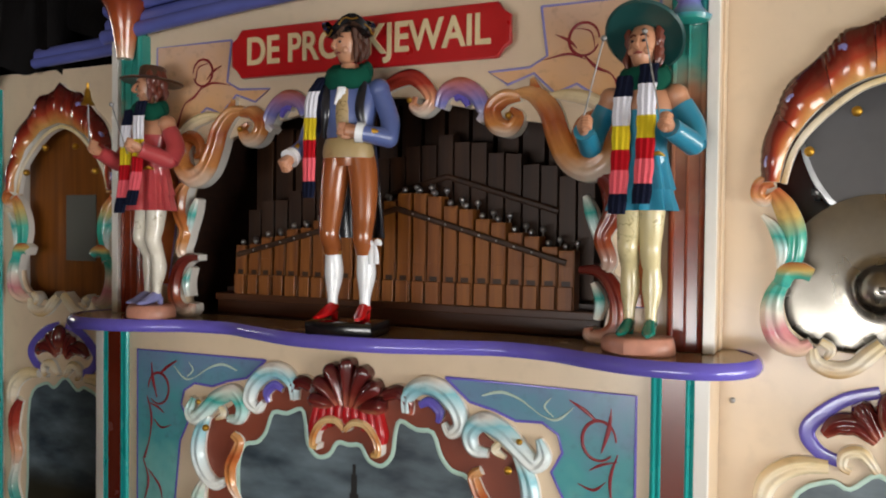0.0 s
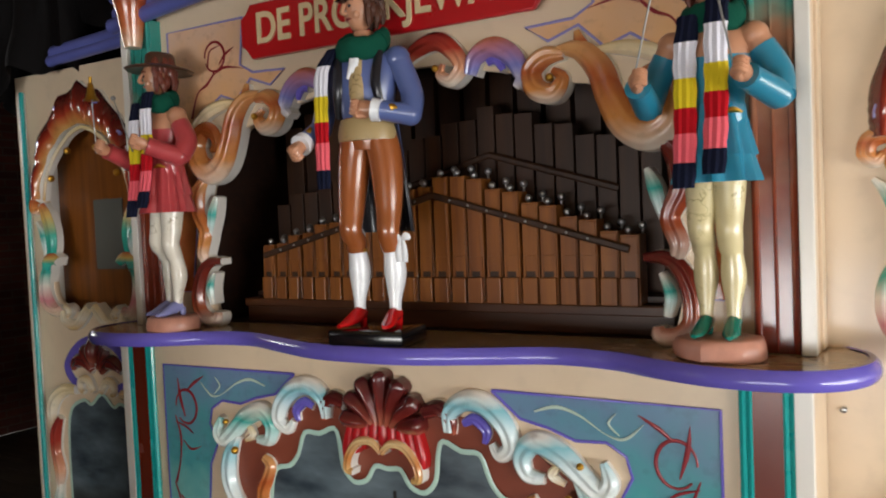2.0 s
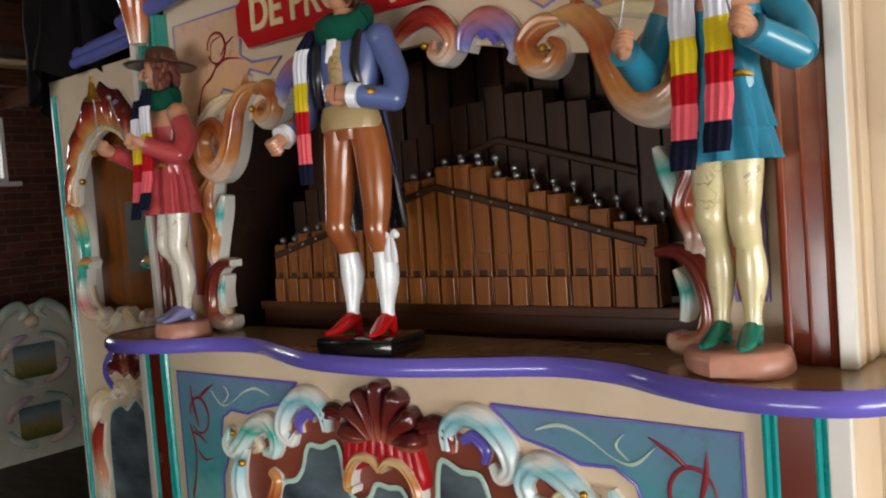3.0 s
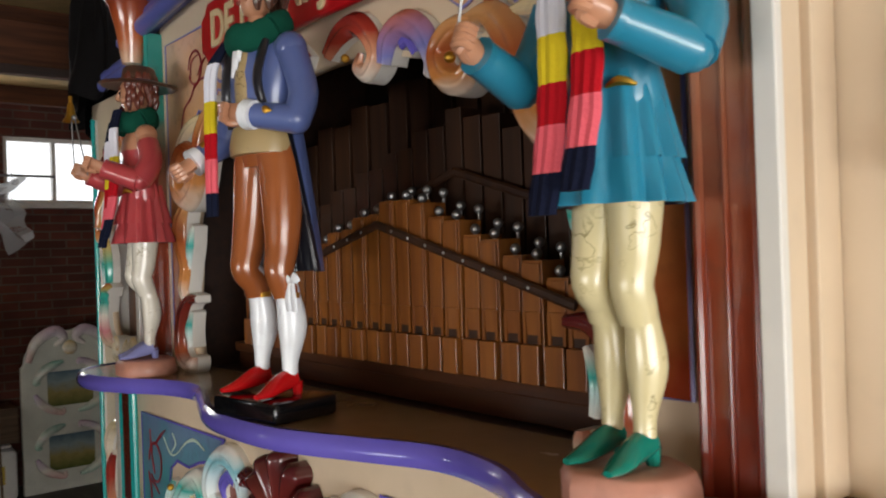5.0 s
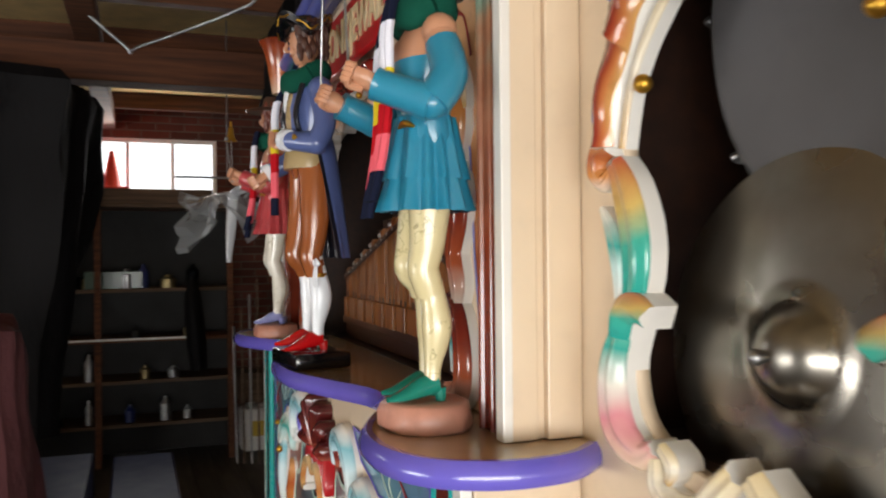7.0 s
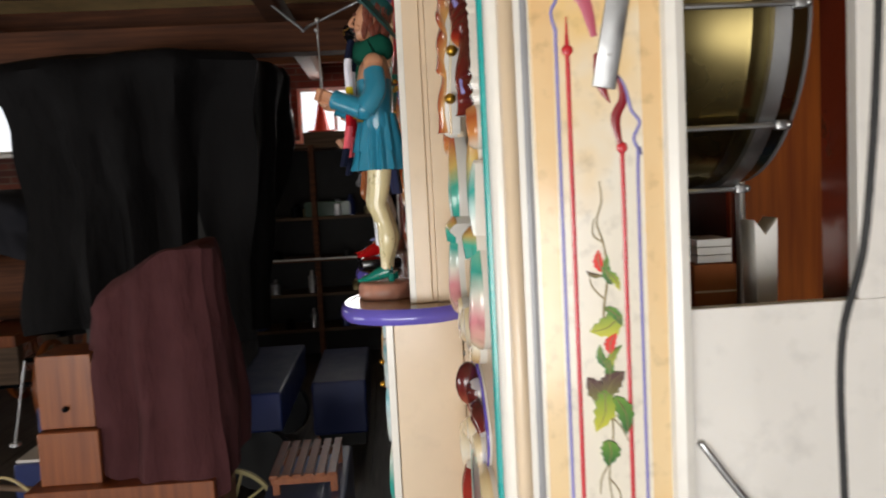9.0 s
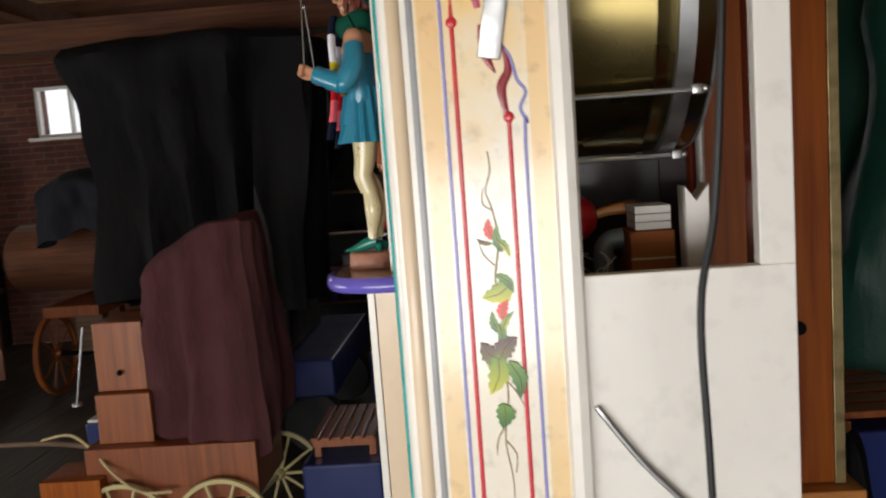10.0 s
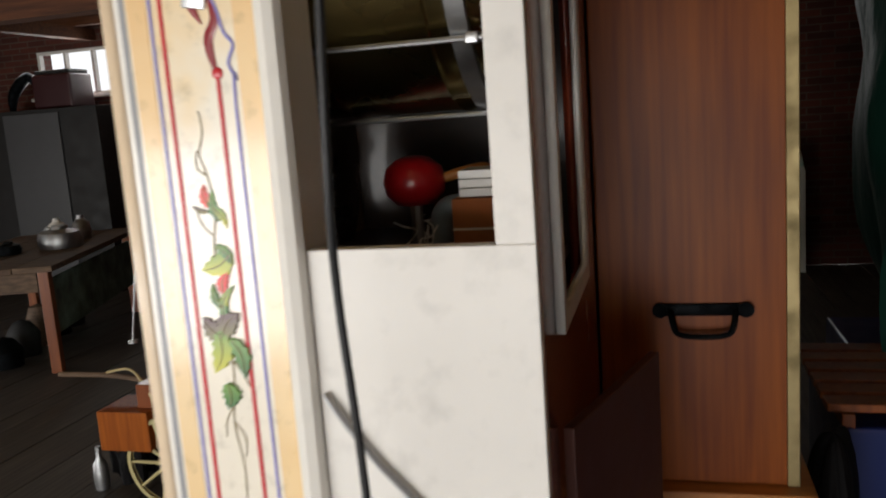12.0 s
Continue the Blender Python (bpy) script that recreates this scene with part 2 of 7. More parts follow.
def sweep(bm, pts, sizes, mat=0, n=10, per=5, side=None, rib=0.0):
    """A round or flattened limb along a smooth line. sizes: one (across, deep) pair or number for each point."""
    rows = [(*p, *(s if isinstance(s, tuple) else (s, s))) for p, s in zip(pts, sizes)]
    path = spline(rows, per) if per > 1 else [np.array(r, float) for r in rows]
    rings = []
    ref = Vector(side) if side else None
    for i, q in enumerate(path):
        a, b = path[max(i - 1, 0)], path[min(i + 1, len(path) - 1)]
        way = Vector(b[:3] - a[:3])
        way = way.normalized() if way.length > 1e-9 else Vector((0, 0, 1))
        if ref is None:
            ref = Vector((0, 1, 0)) if abs(way.y) < 0.9 else Vector((1, 0, 0))
        deep = (ref - way * ref.dot(way))
        deep = deep.normalized() if deep.length > 1e-6 else way.orthogonal().normalized()
        across = way.cross(deep)
        if side is None:
            ref = deep
        wave = 1 + rib * math.sin(i * 2.1)
        rings.append([bm.verts.new(Vector(q[:3]) + across * (math.cos(t) * max(q[3], 4e-4) * wave) + deep * (math.sin(t) * max(q[4], 4e-4) * wave))
                      for t in (2 * math.pi * k / n for k in range(n))])
    fs = []
    for r, s in zip(rings, rings[1:]):
        for k in range(n):
            fs.append(bm.faces.new((r[k], r[(k + 1) % n], s[(k + 1) % n], s[k])))
    fs += [bm.faces.new(rings[0][::-1]), bm.faces.new(rings[-1])]
    for f in fs:
        f.material_index = mat
    return bm


def loft(bm, rings, mat=0, n=20, ripple=None):
    """Stacked ellipses (x, y, z, rx, ry); mat may be a function of the row number."""
    rows = []
    for i, (x, y, z, rx, ry) in enumerate(rings):
        rows.append([bm.verts.new((x + math.cos(t) * rx * (1 + (ripple(i, t) if ripple else 0)), y + math.sin(t) * ry * (1 + (ripple(i, t) if ripple else 0)), z))
                     for t in (2 * math.pi * k / n for k in range(n))])
    for i, (r, s) in enumerate(zip(rows, rows[1:])):
        for k in range(n):
            bm.faces.new((r[k], r[(k + 1) % n], s[(k + 1) % n], s[k])).material_index = mat(i) if callable(mat) else mat
    bm.faces.new(rows[0][::-1]).material_index = mat(0) if callable(mat) else mat
    bm.faces.new(rows[-1]).material_index = mat(len(rows) - 2) if callable(mat) else mat
    return bm


def ball(bm, c, r, mat=0, n=12, squash=(1, 1, 1)):
    m = Matrix.Translation(c) @ Matrix.Diagonal((*squash, 1))
    res = bmesh.ops.create_uvsphere(bm, u_segments=n, v_segments=max(6, n * 2 // 3), radius=r, matrix=m)
    for f in {f for v in res["verts"] for f in v.link_faces}:
        f.material_index = mat
    return bm


def rod(bm, a, b, r, mat=0, n=8, r2=None):
    return sweep(bm, [a, b], [r, r if r2 is None else r2], mat, n, 1)


def disc(bm, c, r, thick, axis="z", mat=0, n=28):
    turn = {"z": Matrix.Identity(4), "y": Matrix.Rotation(radians(90), 4, "X"), "x": Matrix.Rotation(radians(90), 4, "Y")}[axis]
    res = bmesh.ops.create_cone(bm, cap_ends=True, segments=n, radius1=r, radius2=r, depth=thick, matrix=Matrix.Translation(c) @ turn)
    for f in {f for v in res["verts"] for f in v.link_faces}:
        f.material_index = mat
    return bm


def cut_board(outlines, y, thick, bevel=0.0, plane="xz"):
    """A board whose first outline is its edge and whose others are holes; outlines in (x, z), front face at y."""
    cu = bpy.data.curves.new("cut", "CURVE")
    cu.dimensions, cu.fill_mode, cu.extrude, cu.bevel_depth, cu.bevel_resolution = "2D", "BOTH", max(thick / 2 - bevel, 1e-4), bevel, 1
    for o in outlines:
        s = cu.splines.new("POLY")
        s.points.add(len(o) - 1)
        for p, q in zip(s.points, o):
            p.co = (q[0], q[1], 0, 1)
        s.use_cyclic_u = True
    ob = bpy.data.objects.new("cut", cu)
    scene.collection.objects.link(ob)
    me = bpy.data.meshes.new_from_object(ob.evaluated_get(bpy.context.evaluated_depsgraph_get()))
    bm = bmesh.new()
    bm.from_mesh(me)
    bpy.data.objects.remove(ob)
    bpy.data.curves.remove(cu)
    bpy.data.meshes.remove(me)
    for f in bm.faces:
        f.material_index = 0
    bmesh.ops.remove_doubles(bm, verts=bm.verts, dist=1e-5)
    if plane == "xz":
        m = Matrix.Translation((0, y + thick / 2, 0)) @ Matrix.Rotation(radians(90), 4, "X")
    elif plane == "yz":
        m = Matrix.Translation((y - thick / 2, 0, 0)) @ Matrix.Rotation(radians(90), 4, "Z") @ Matrix.Rotation(radians(90), 4, "X")
    else:
        m = Matrix.Translation((0, 0, y - thick / 2))
    bmesh.ops.transform(bm, matrix=m, verts=bm.verts)
    return bm


def bead(name, x, y, z, r, mat, parent, squash=(1, 1, 1)):
    b = bmesh.new()
    ball(b, (x, y, z), r, 0, 14, squash)
    return part(name, b, mat, parent)


def smooth2(pts, per=5, closed=True):
    return [tuple(p) for p in spline(pts, per, closed)]


def lathe(bm, profile, at=(0, 0, 0), axis="z", mat=0, n=28):
    """Turned form; profile: (radius, height) pairs along the axis."""
    turn = {"z": Matrix.Identity(4), "y": Matrix.Rotation(radians(90), 4, "X"), "x": Matrix.Rotation(radians(90), 4, "Y")}[axis]
    m = Matrix.Translation(at) @ turn
    rows = [[bm.verts.new(m @ Vector((math.cos(t) * max(r, 5e-4), math.sin(t) * max(r, 5e-4), h))) for t in (2 * math.pi * k / n for k in range(n))] for r, h in profile]
    for r, s in zip(rows, rows[1:]):
        for k in range(n):
            bm.faces.new((r[k], r[(k + 1) % n], s[(k + 1) % n], s[k])).material_index = mat
    bm.faces.new(rows[0][::-1]).material_index = mat
    bm.faces.new(rows[-1]).material_index = mat
    return bm


# ---- the barn ----
FAR, NEAR, SOUTH, NORTH, TOP = -6.3, 4.6, -5.2, 5.2, 2.78


def wall(name, outlines, at, thick, plane, mat, label):
    tagged(part(name, cut_board(outlines, at, thick, 0, plane), mat, None, "", False), label, "wall", "", "structure")


def rect(a, b, c, d):
    return [(a, b), (c, b), (c, d), (a, d)]


WIN = [(0.906, 1.931), (-3.97, -2.95), (-2.32, -1.3), (2.38, 3.4)]
wall("wall_west", [rect(SOUTH, 0, NORTH, TOP)] + [rect(a, 2.0, b, 2.48) for a, b in WIN], FAR, 0.25, "yz", BRICKS, "dark old brick barn wall with a row of high windows")
# out of view; the opening is added to let the front fill in
wall("wall_south", [rect(FAR - 0.25, 0, NEAR + 0.25, TOP), rect(-2.2, 0.02, 1.4, 1.9)], SOUTH - 0.25, 0.25, "xz", BRICKS, "unseen dark brick wall with an added opening for the front fill")
wall("wall_north", [rect(FAR - 0.25, 0, NEAR + 0.25, TOP)], NORTH, 0.25, "xz", BRICKS, "plain dark brick wall behind the organs")
wall("wall_east", [rect(SOUTH, 0, NORTH, TOP), rect(-2.1, 0.02, 3.0, 2.3)], NEAR + 0.25, 0.25, "yz", BRICKS, "brick wall with the wide open barn door")

floor = tagged(part("floor", boxes(((FAR, SOUTH, -0.07), (NEAR + 0.2, NORTH, -0.03))), DARK, None, "", False), "worn dark wooden floor boards of the barn", "floor", "", "structure")
bm = bmesh.new()
bmesh.ops.create_grid(bm, x_segments=1, y_segments=1, size=400, matrix=Matrix.Translation((0, 0, -0.08)))
tagged(part("ground", bm, paint("yard_concrete", "8d8a84", 0.9, 0), None, "", False), "grey yard outside the barn", "ground", "", "structure")

# roof boards between joists, joists across and one main beam
bm = bmesh.new()
box(bm, (FAR - 0.25, SOUTH - 0.25, TOP), (NEAR + 0.25, NORTH + 0.25, TOP + 0.08))
tagged(part("ceiling", bm, INSULATION, None, "", False), "yellowed boards between the roof joists", "ceiling", "", "structure")
for i in range(12):
    x = FAR + 0.25 + i * 0.95
    b = boxes(((x, SOUTH, TOP - 0.12), (x + 0.07, NORTH, TOP)), bevel=0.004)
    tagged(part("joist", b, BEAMWOOD, None, "", False), "rough brown timber roof joist", "joist", "roof joists", "structure")
for y0 in (-3.3, -0.8, 1.05, 3.4):
    b = boxes(((FAR, y0, TOP - 0.24), (NEAR, y0 + 0.11, TOP - 0.122)), bevel=0.006)
    tagged(part("roof_beam", b, BEAMWOOD, None, "", False), "heavy brown timber beam under the joists", "beam", "roof beams", "structure")
b = boxes(((-3.6, SOUTH, TOP - 0.42), (-3.42, NORTH, TOP - 0.242)), bevel=0.006)
tagged(part("tie_beam", b, BEAMWOOD, None, "", False), "dark reddish timber tie beam across the barn", "beam", "", "structure")

GLOW, gt, gb = nodes("bright_sky_outside", 1.0)
gb.inputs["Base Color"].default_value = (0, 0, 0, 1)
gb.inputs["Emission Color"].default_value, gb.inputs["Emission Strength"].default_value = (0.95, 0.97, 1, 1), 1.6
bm = bmesh.new()
box(bm, (FAR - 1.2, SOUTH - 3, 0), (FAR - 1.15, NORTH + 3, 5))
tagged(part("backdrop", bm, GLOW, None, "", False), "overexposed bright sky outside the windows", "sky", "", "structure")

for a, b2 in WIN:
    w = thing("window_4" if a > 2 else "window_1" if a > 0 else "window_2" if a < -3 else "window_3", (FAR - 0.1, (a + b2) / 2, 2.0), "bright three-pane window in a white wooden frame", "window", "", "structure")
    x0, x1 = FAR - 0.09, FAR - 0.03
    part("window_frame", boxes(((x0, a, 2.0), (x1, a + 0.03, 2.48)), ((x0, b2 - 0.03, 2.0), (x1, b2, 2.48)), ((x0, a + 0.03, 2.45), (x1, b2 - 0.03, 2.48)), ((x0, a + 0.03, 2.0), (x1, b2 - 0.03, 2.03)),
         *[((x0, a + (b2 - a) * k / 3 - 0.014, 2.03), (x1, a + (b2 - a) * k / 3 + 0.014, 2.45)) for k in (1, 2)]), WHITE, w, "", False)
    part("window_sill", boxes(((FAR - 0.02, a - 0.04, 1.965), (FAR + 0.1, b2 + 0.04, 1.998)), bevel=0.004), OFFWHITE, w, "", False)

# ---- the street organ ----
CX = -1.03
organ = thing("street_organ", (CX, 1.9, 0), "large carved and painted street organ front in cream, violet and turquoise", "street organ")


def at_c(pts):
    return [(CX + p[0], *p[1:]) for p in pts]


END = {1: 1.575, -1: 1.47}
# wings with their round openings
WING_HALF = [(1.143, 1.325), (1.05, 1.325), (0.965, 1.365), (0.945, 1.46), (0.95, 1.56), (0.93, 1.67), (0.955, 1.785), (1.03, 1.868)]
WING_IN = smooth2(WING_HALF + [(1.143, 1.9)] + [(2.286 - x, z) for x, z in WING_HALF[:0:-1]])
for s in (1, -1):
    hole = at_c([(s * x, z) for x, z in WING_IN])
    xs = sorted((CX + s * 0.80, CX + s * END[s]))
    part("wing_panel", cut_board([rect(xs[0], 0.42, xs[1], 2.2 if s > 0 else 2.05), hole], 1.84, 0.018), CREAM, organ, "cream painted side wing with a carved opening", False)
# side faces of the projecting middle
for s in (1, -1):
    x = CX + s * 0.826
    for nm, y0, y1, k in (("return_board", 1.735, 1.779, 0.0), ("return_groove", 1.7792, 1.7908, -0.006), ("return_bead", 1.791, 1.8395, 0.004)):
        lo, hi = sorted((x - s * 0.02, x + s * k))
        part(nm, boxes(((lo, y0, 1.316), (hi, y1, 2.12)), bevel=0.002), CREAM, organ, "", False)
    part("lower_return", boxes(((min(x, x - s * 0.02), 1.692, 0.42), (max(x, x - s * 0.02), 1.838, 1.2845)), bevel=0.002), CREAM, organ, "", False)

# middle: upper board with the arch, lower board with the picture
ARCH_HALF = [(0.575, 1.318), (0.595, 1.38), (0.60, 1.46), (0.585, 1.54), (0.59, 1.62), (0.565, 1.69), (0.50, 1.74), (0.45, 1.80), (0.39, 1.815), (0.33, 1.835), (0.23, 1.855), (0.15, 1.875), (0.06, 1.885)]
arch = smooth2([(CX + x, z) for x, z in ARCH_HALF] + [(CX - x, z) for x, z in ARCH_HALF[::-1]], 4, False)
part("upper_board", cut_board([arch + [(CX - 0.74, 1.3165), (CX - 0.74, 2.16), (CX + 0.74, 2.16), (CX + 0.74, 1.3165)]], 1.78, 0.025), CREAM, organ, "", False)
part("lower_board", boxes(((CX - 0.806, 1.69, 0.42), (CX + 0.806, 1.715, 1.2845))), CREAM, organ, "", False)

# pilasters beside the statues and below the shelf
for s in (1, -1):
    pil = part("upper_pilaster", boxes(((CX + s * 0.765 - 0.037, 1.745, 1.316), (CX + s * 0.765 + 0.037, 1.779, 2.10))), PILASTER, organ, "fluted pilaster fading from red-brown to turquoise", False)
    for k in (-0.03, 0.0, 0.03):
        b = bmesh.new()
        rod(b, (CX + s * 0.765 + k, 1.743, 1.317), (CX + s * 0.765 + k, 1.743, 2.095), 0.006 if k else 0.003)
        part("flute", b, PILASTER, pil)
    part("corner_strip", boxes(((CX + s * 0.815 - 0.012, 1.731, 1.316), (CX + s * 0.815 + 0.0115, 1.745, 2.10)), bevel=0.002), WHITE, organ, "", False)
    low = part("lower_pilaster", boxes(((CX + s * 0.757 - 0.026, 1.676, 0.42), (CX + s * 0.757 + 0.026, 1.69, 1.2845))), RUST, organ, "", False)
    for k in (-0.033, 0.033):
        b = bmesh.new()
        for j in (-0.006, 0.006):
            rod(b, (CX + s * 0.757 + k + j, 1.682, 0.42), (CX + s * 0.757 + k + j, 1.682, 1.2845), 0.0075)
        part("turquoise_moulding", b, TURQ, low)
    part("corner_strip", boxes(((CX + s * 0.811 - 0.014, 1.674, 0.42), (CX + s * 0.811 + 0.0145, 1.69, 1.2845)), bevel=0.002), WHITE, organ, "", False)

# shelf with its wavy violet edge
half = [(0.0, 1.595), (0.12, 1.605), (0.25, 1.65), (0.38, 1.695), (0.50, 1.68), (0.60, 1.63), (0.70, 1.595), (0.80, 1.595), (0.87, 1.63), (0.905, 1.70), (0.90, 1.78), (0.86, 1.838)]
front = smooth2([(CX - x, y) for x, y in half[::-1]] + [(CX + x, y) for x, y in half[1:]], 6, False)
part("shelf", cut_board([front], 1.315, 0.03, 0.0, "xy"), SHELF, organ, "wavy varnished beige shelf", False)
b = bmesh.new()
prof = [(-0.004, 1.2835), (0.007, 1.285), (0.012, 1.292), (0.013, 1.30), (0.010, 1.310), (0.003, 1.3172), (-0.006, 1.3168)]
rows = []
for i, (x, y) in enumerate(front):
    a, c = Vector(front[max(i - 1, 0)]), Vector(front[min(i + 1, len(front) - 1)])
    d = (c - a).normalized()
    out = Vector((d.y, -d.x))
    rows.append([b.verts.new((x + out.x * o, y + out.y * o, z)) for o, z in prof])
for r, q in zip(rows, rows[1:]):
    for k in range(len(prof) - 1):
        b.faces.new((r[k], r[k + 1], q[k + 1], q[k]))
part("shelf_edge", b, PURPLE, organ, "glossy violet moulded edge")

# cornice over the middle
b = bmesh.new()
top = smooth2([(CX - 0.86, 2.10), (CX - 0.5, 2.135), (CX, 2.165), (CX + 0.5, 2.135), (CX + 0.86, 2.10)], 6, False)
for r, o, dz in ((0.03, 0.0, 0.03), (0.02, 0.03, 0.0), (0.018, 0.02, 0.075)):
    sweep(b, [(x, 1.765 - o, z + dz) for x, z in top], [r] * len(top), 0, 10, 1)
part("cornice", b, BLUE, organ, "blue moulded cornice")
b = bmesh.new()
for r, o, dz in ((0.026, 0.0, 0.02), (0.016, 0.02, -0.004)):
    sweep(b, [(CX - 1.22, 1.815 - o, 2.068 + dz), (CX - 0.865, 1.815 - o, 2.085 + dz)], [r, r], 0, 10, 1)
part("wing_cornice", b, BLUE, organ, "blue moulded cornice of the far wing")

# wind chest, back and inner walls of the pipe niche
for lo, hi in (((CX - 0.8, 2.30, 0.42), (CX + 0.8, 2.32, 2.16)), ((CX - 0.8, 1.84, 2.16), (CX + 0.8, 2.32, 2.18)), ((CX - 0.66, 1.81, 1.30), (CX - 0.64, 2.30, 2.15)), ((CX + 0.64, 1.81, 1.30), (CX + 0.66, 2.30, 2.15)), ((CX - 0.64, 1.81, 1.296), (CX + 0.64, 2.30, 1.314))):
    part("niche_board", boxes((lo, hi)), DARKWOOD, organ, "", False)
part("wind_chest", boxes(((CX - 0.56, 1.87, 1.316), (CX + 0.56, 2.05, 1.372)), ((CX - 0.56, 1.86, 1.355), (CX + 0.56, 2.05, 1.376)), bevel=0.003), wood("chest_wood", "3c2010", "623818", 0, 0.4), organ, "", False)


def pipe(x, y, z, w, h):
    b = bmesh.new()
    box(b, (x - w / 2, y + 0.004, z), (x + w / 2, y + 0.05, z + h), 0.001)
    box(b, (x - w * 0.46, y - 0.008, z), (x + w * 0.46, y + 0.0035, z + 0.055), 0.0015)
    box(b, (x - w * 0.28, y + 0.001, z + 0.0555), (x + w * 0.28, y + 0.0036, z + 0.068), 0, 1)
    lip = [b.verts.new(p) for p in ((x - w * 0.3, y + 0.0012, z + 0.068), (x + w * 0.3, y + 0.0012, z + 0.068), (x + w * 0.3, y - 0.0005, z + 0.1), (x - w * 0.3, y - 0.0005, z + 0.1))]
    b.faces.new(lip)
    for k in (-1, 1):
        box(b, (x + k * w * 0.37 - w * 0.07, y - 0.001, z + 0.0555), (x + k * w * 0.37 + w * 0.07, y + 0.0035, z + 0.1))
    box(b, (x - w * 0.44, y, z + 0.1002), (x + w * 0.44, y + 0.0035, z + h - 0.004), 0.001)
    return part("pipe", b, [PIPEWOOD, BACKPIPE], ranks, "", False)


ranks = part("pipe_rack", boxes(((CX - 0.55, 1.90, 1.377), (CX + 0.55, 2.0, 1.39))), DARKWOOD, organ, "wooden organ pipes in stepped rows", False)
PEAK = -0.945


def pipe_top(x):
    """Height of the front row: two slopes that meet in a peak."""
    return 1.664 - (0.276 * (PEAK - x) if x < PEAK else 0.375 * (x - PEAK))


for i in range(23):
    x = -1.495 + i * 0.943 / 22
    w = 0.034 + 0.004 * i / 22
    h = pipe_top(x) - 1.377 - 0.008 * (i % 2)
    pipe(x, 1.853 + 0.004 * (i % 2), 1.377, w, h)
    for dx, dy, dz in ((-0.007, 0.0, -0.004), (0.012, 0.03, 0.004)):
        b = bmesh.new()
        rod(b, (x + dx, 1.875 + dy, 1.377 + h - 0.02), (x + dx, 1.875 + dy, 1.377 + h + 0.008 + dz), 0.0025)
        ball(b, (x + dx, 1.875 + dy, 1.377 + h + 0.013 + dz), 0.008, 0, 10)
        part("tuning_knob", b, STEEL, ranks)
# back rows, their shade carried by the darker pine
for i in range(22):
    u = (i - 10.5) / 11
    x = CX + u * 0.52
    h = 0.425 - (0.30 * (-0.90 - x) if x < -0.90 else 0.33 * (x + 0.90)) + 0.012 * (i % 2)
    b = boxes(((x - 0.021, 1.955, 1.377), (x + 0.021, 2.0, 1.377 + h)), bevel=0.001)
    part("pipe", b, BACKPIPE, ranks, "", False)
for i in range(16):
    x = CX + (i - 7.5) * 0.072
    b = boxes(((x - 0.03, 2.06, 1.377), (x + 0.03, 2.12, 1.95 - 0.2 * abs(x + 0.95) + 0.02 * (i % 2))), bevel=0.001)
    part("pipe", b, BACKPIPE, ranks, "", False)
for y, z, lift, ends, k in ((1.8455, 1.614, 0.0, (-1.50, -0.55), (0.252, 0.284)), (1.942, 1.70, 0.0, (-1.3, -0.6), (0.28, 0.30))):
    top_x = -0.993 if y < 1.9 else -0.90
    for end_x, slope in zip(ends, k):
        b = bmesh.new()
        sweep(b, [(top_x, y, z), (end_x, y, z - slope * abs(end_x - top_x))], [(0.0075, 0.003)] * 2, 0, 6, 1, (0, 1, 0))
        rail = part("pipe_rail", b, BACKPIPE, ranks, "", False)
        if y < 1.9:
            for j in range(1, int(abs(end_x - top_x) / 0.045)):
                x = top_x + math.copysign(0.045 * j, end_x - top_x)
                bead("rail_screw", x, y - 0.003, z - slope * abs(x - top_x), 0.003, STEEL, rail, (1, 0.6, 1))

# sign board
sign = part("sign_board", cut_board([at_c([(-0.385, 1.975), (-0.37, 1.955), (0.345, 1.955), (0.36, 1.975), (0.375, 1.985), (0.375, 2.045), (0.36, 2.055), (0.345, 2.075), (-0.37, 2.075), (-0.385, 2.055), (-0.4, 2.045), (-0.4, 1.985)])], 1.735, 0.016, 0.003), RED, organ, "red sign board with gilt letters", False)
part("sign_block", boxes(((CX - 0.3, 1.751, 1.98), (CX + 0.3, 1.78, 2.05))), RUST, sign, "", False)


def lettering(text, size, m, mat, parent, width=None):
    cu = bpy.data.curves.new("text", "FONT")
    cu.body, cu.size, cu.extrude, cu.bevel_depth, cu.offset, cu.align_x, cu.align_y = text, size, 0.0015, 0.0008, 0.0012, "CENTER", "CENTER"
    ob = bpy.data.objects.new("text", cu)
    scene.collection.objects.link(ob)
    me = bpy.data.meshes.new_from_object(ob.evaluated_get(bpy.context.evaluated_depsgraph_get()))
    b = bmesh.new()
    b.from_mesh(me)
    bpy.data.objects.remove(ob)
    bpy.data.curves.remove(cu)
    bpy.data.meshes.remove(me)
    for f in b.faces:
        f.material_index = 0
    if width:
        w = max(v.co.x for v in b.verts) - min(v.co.x for v in b.verts)
        bmesh.ops.scale(b, vec=(width / w, 1, 1), verts=b.verts)
    bmesh.ops.transform(b, matrix=m, verts=b.verts)
    return part("lettering", b, mat, parent, "", False)


lettering("DE PRONKJEWAIL", 0.1, Matrix.Translation((CX - 0.012, 1.733, 2.015)) @ Matrix.Rotation(radians(90), 4, "X"), paint("pale_gilt_paint", "d8c49a", 0.4), sign, 0.68)

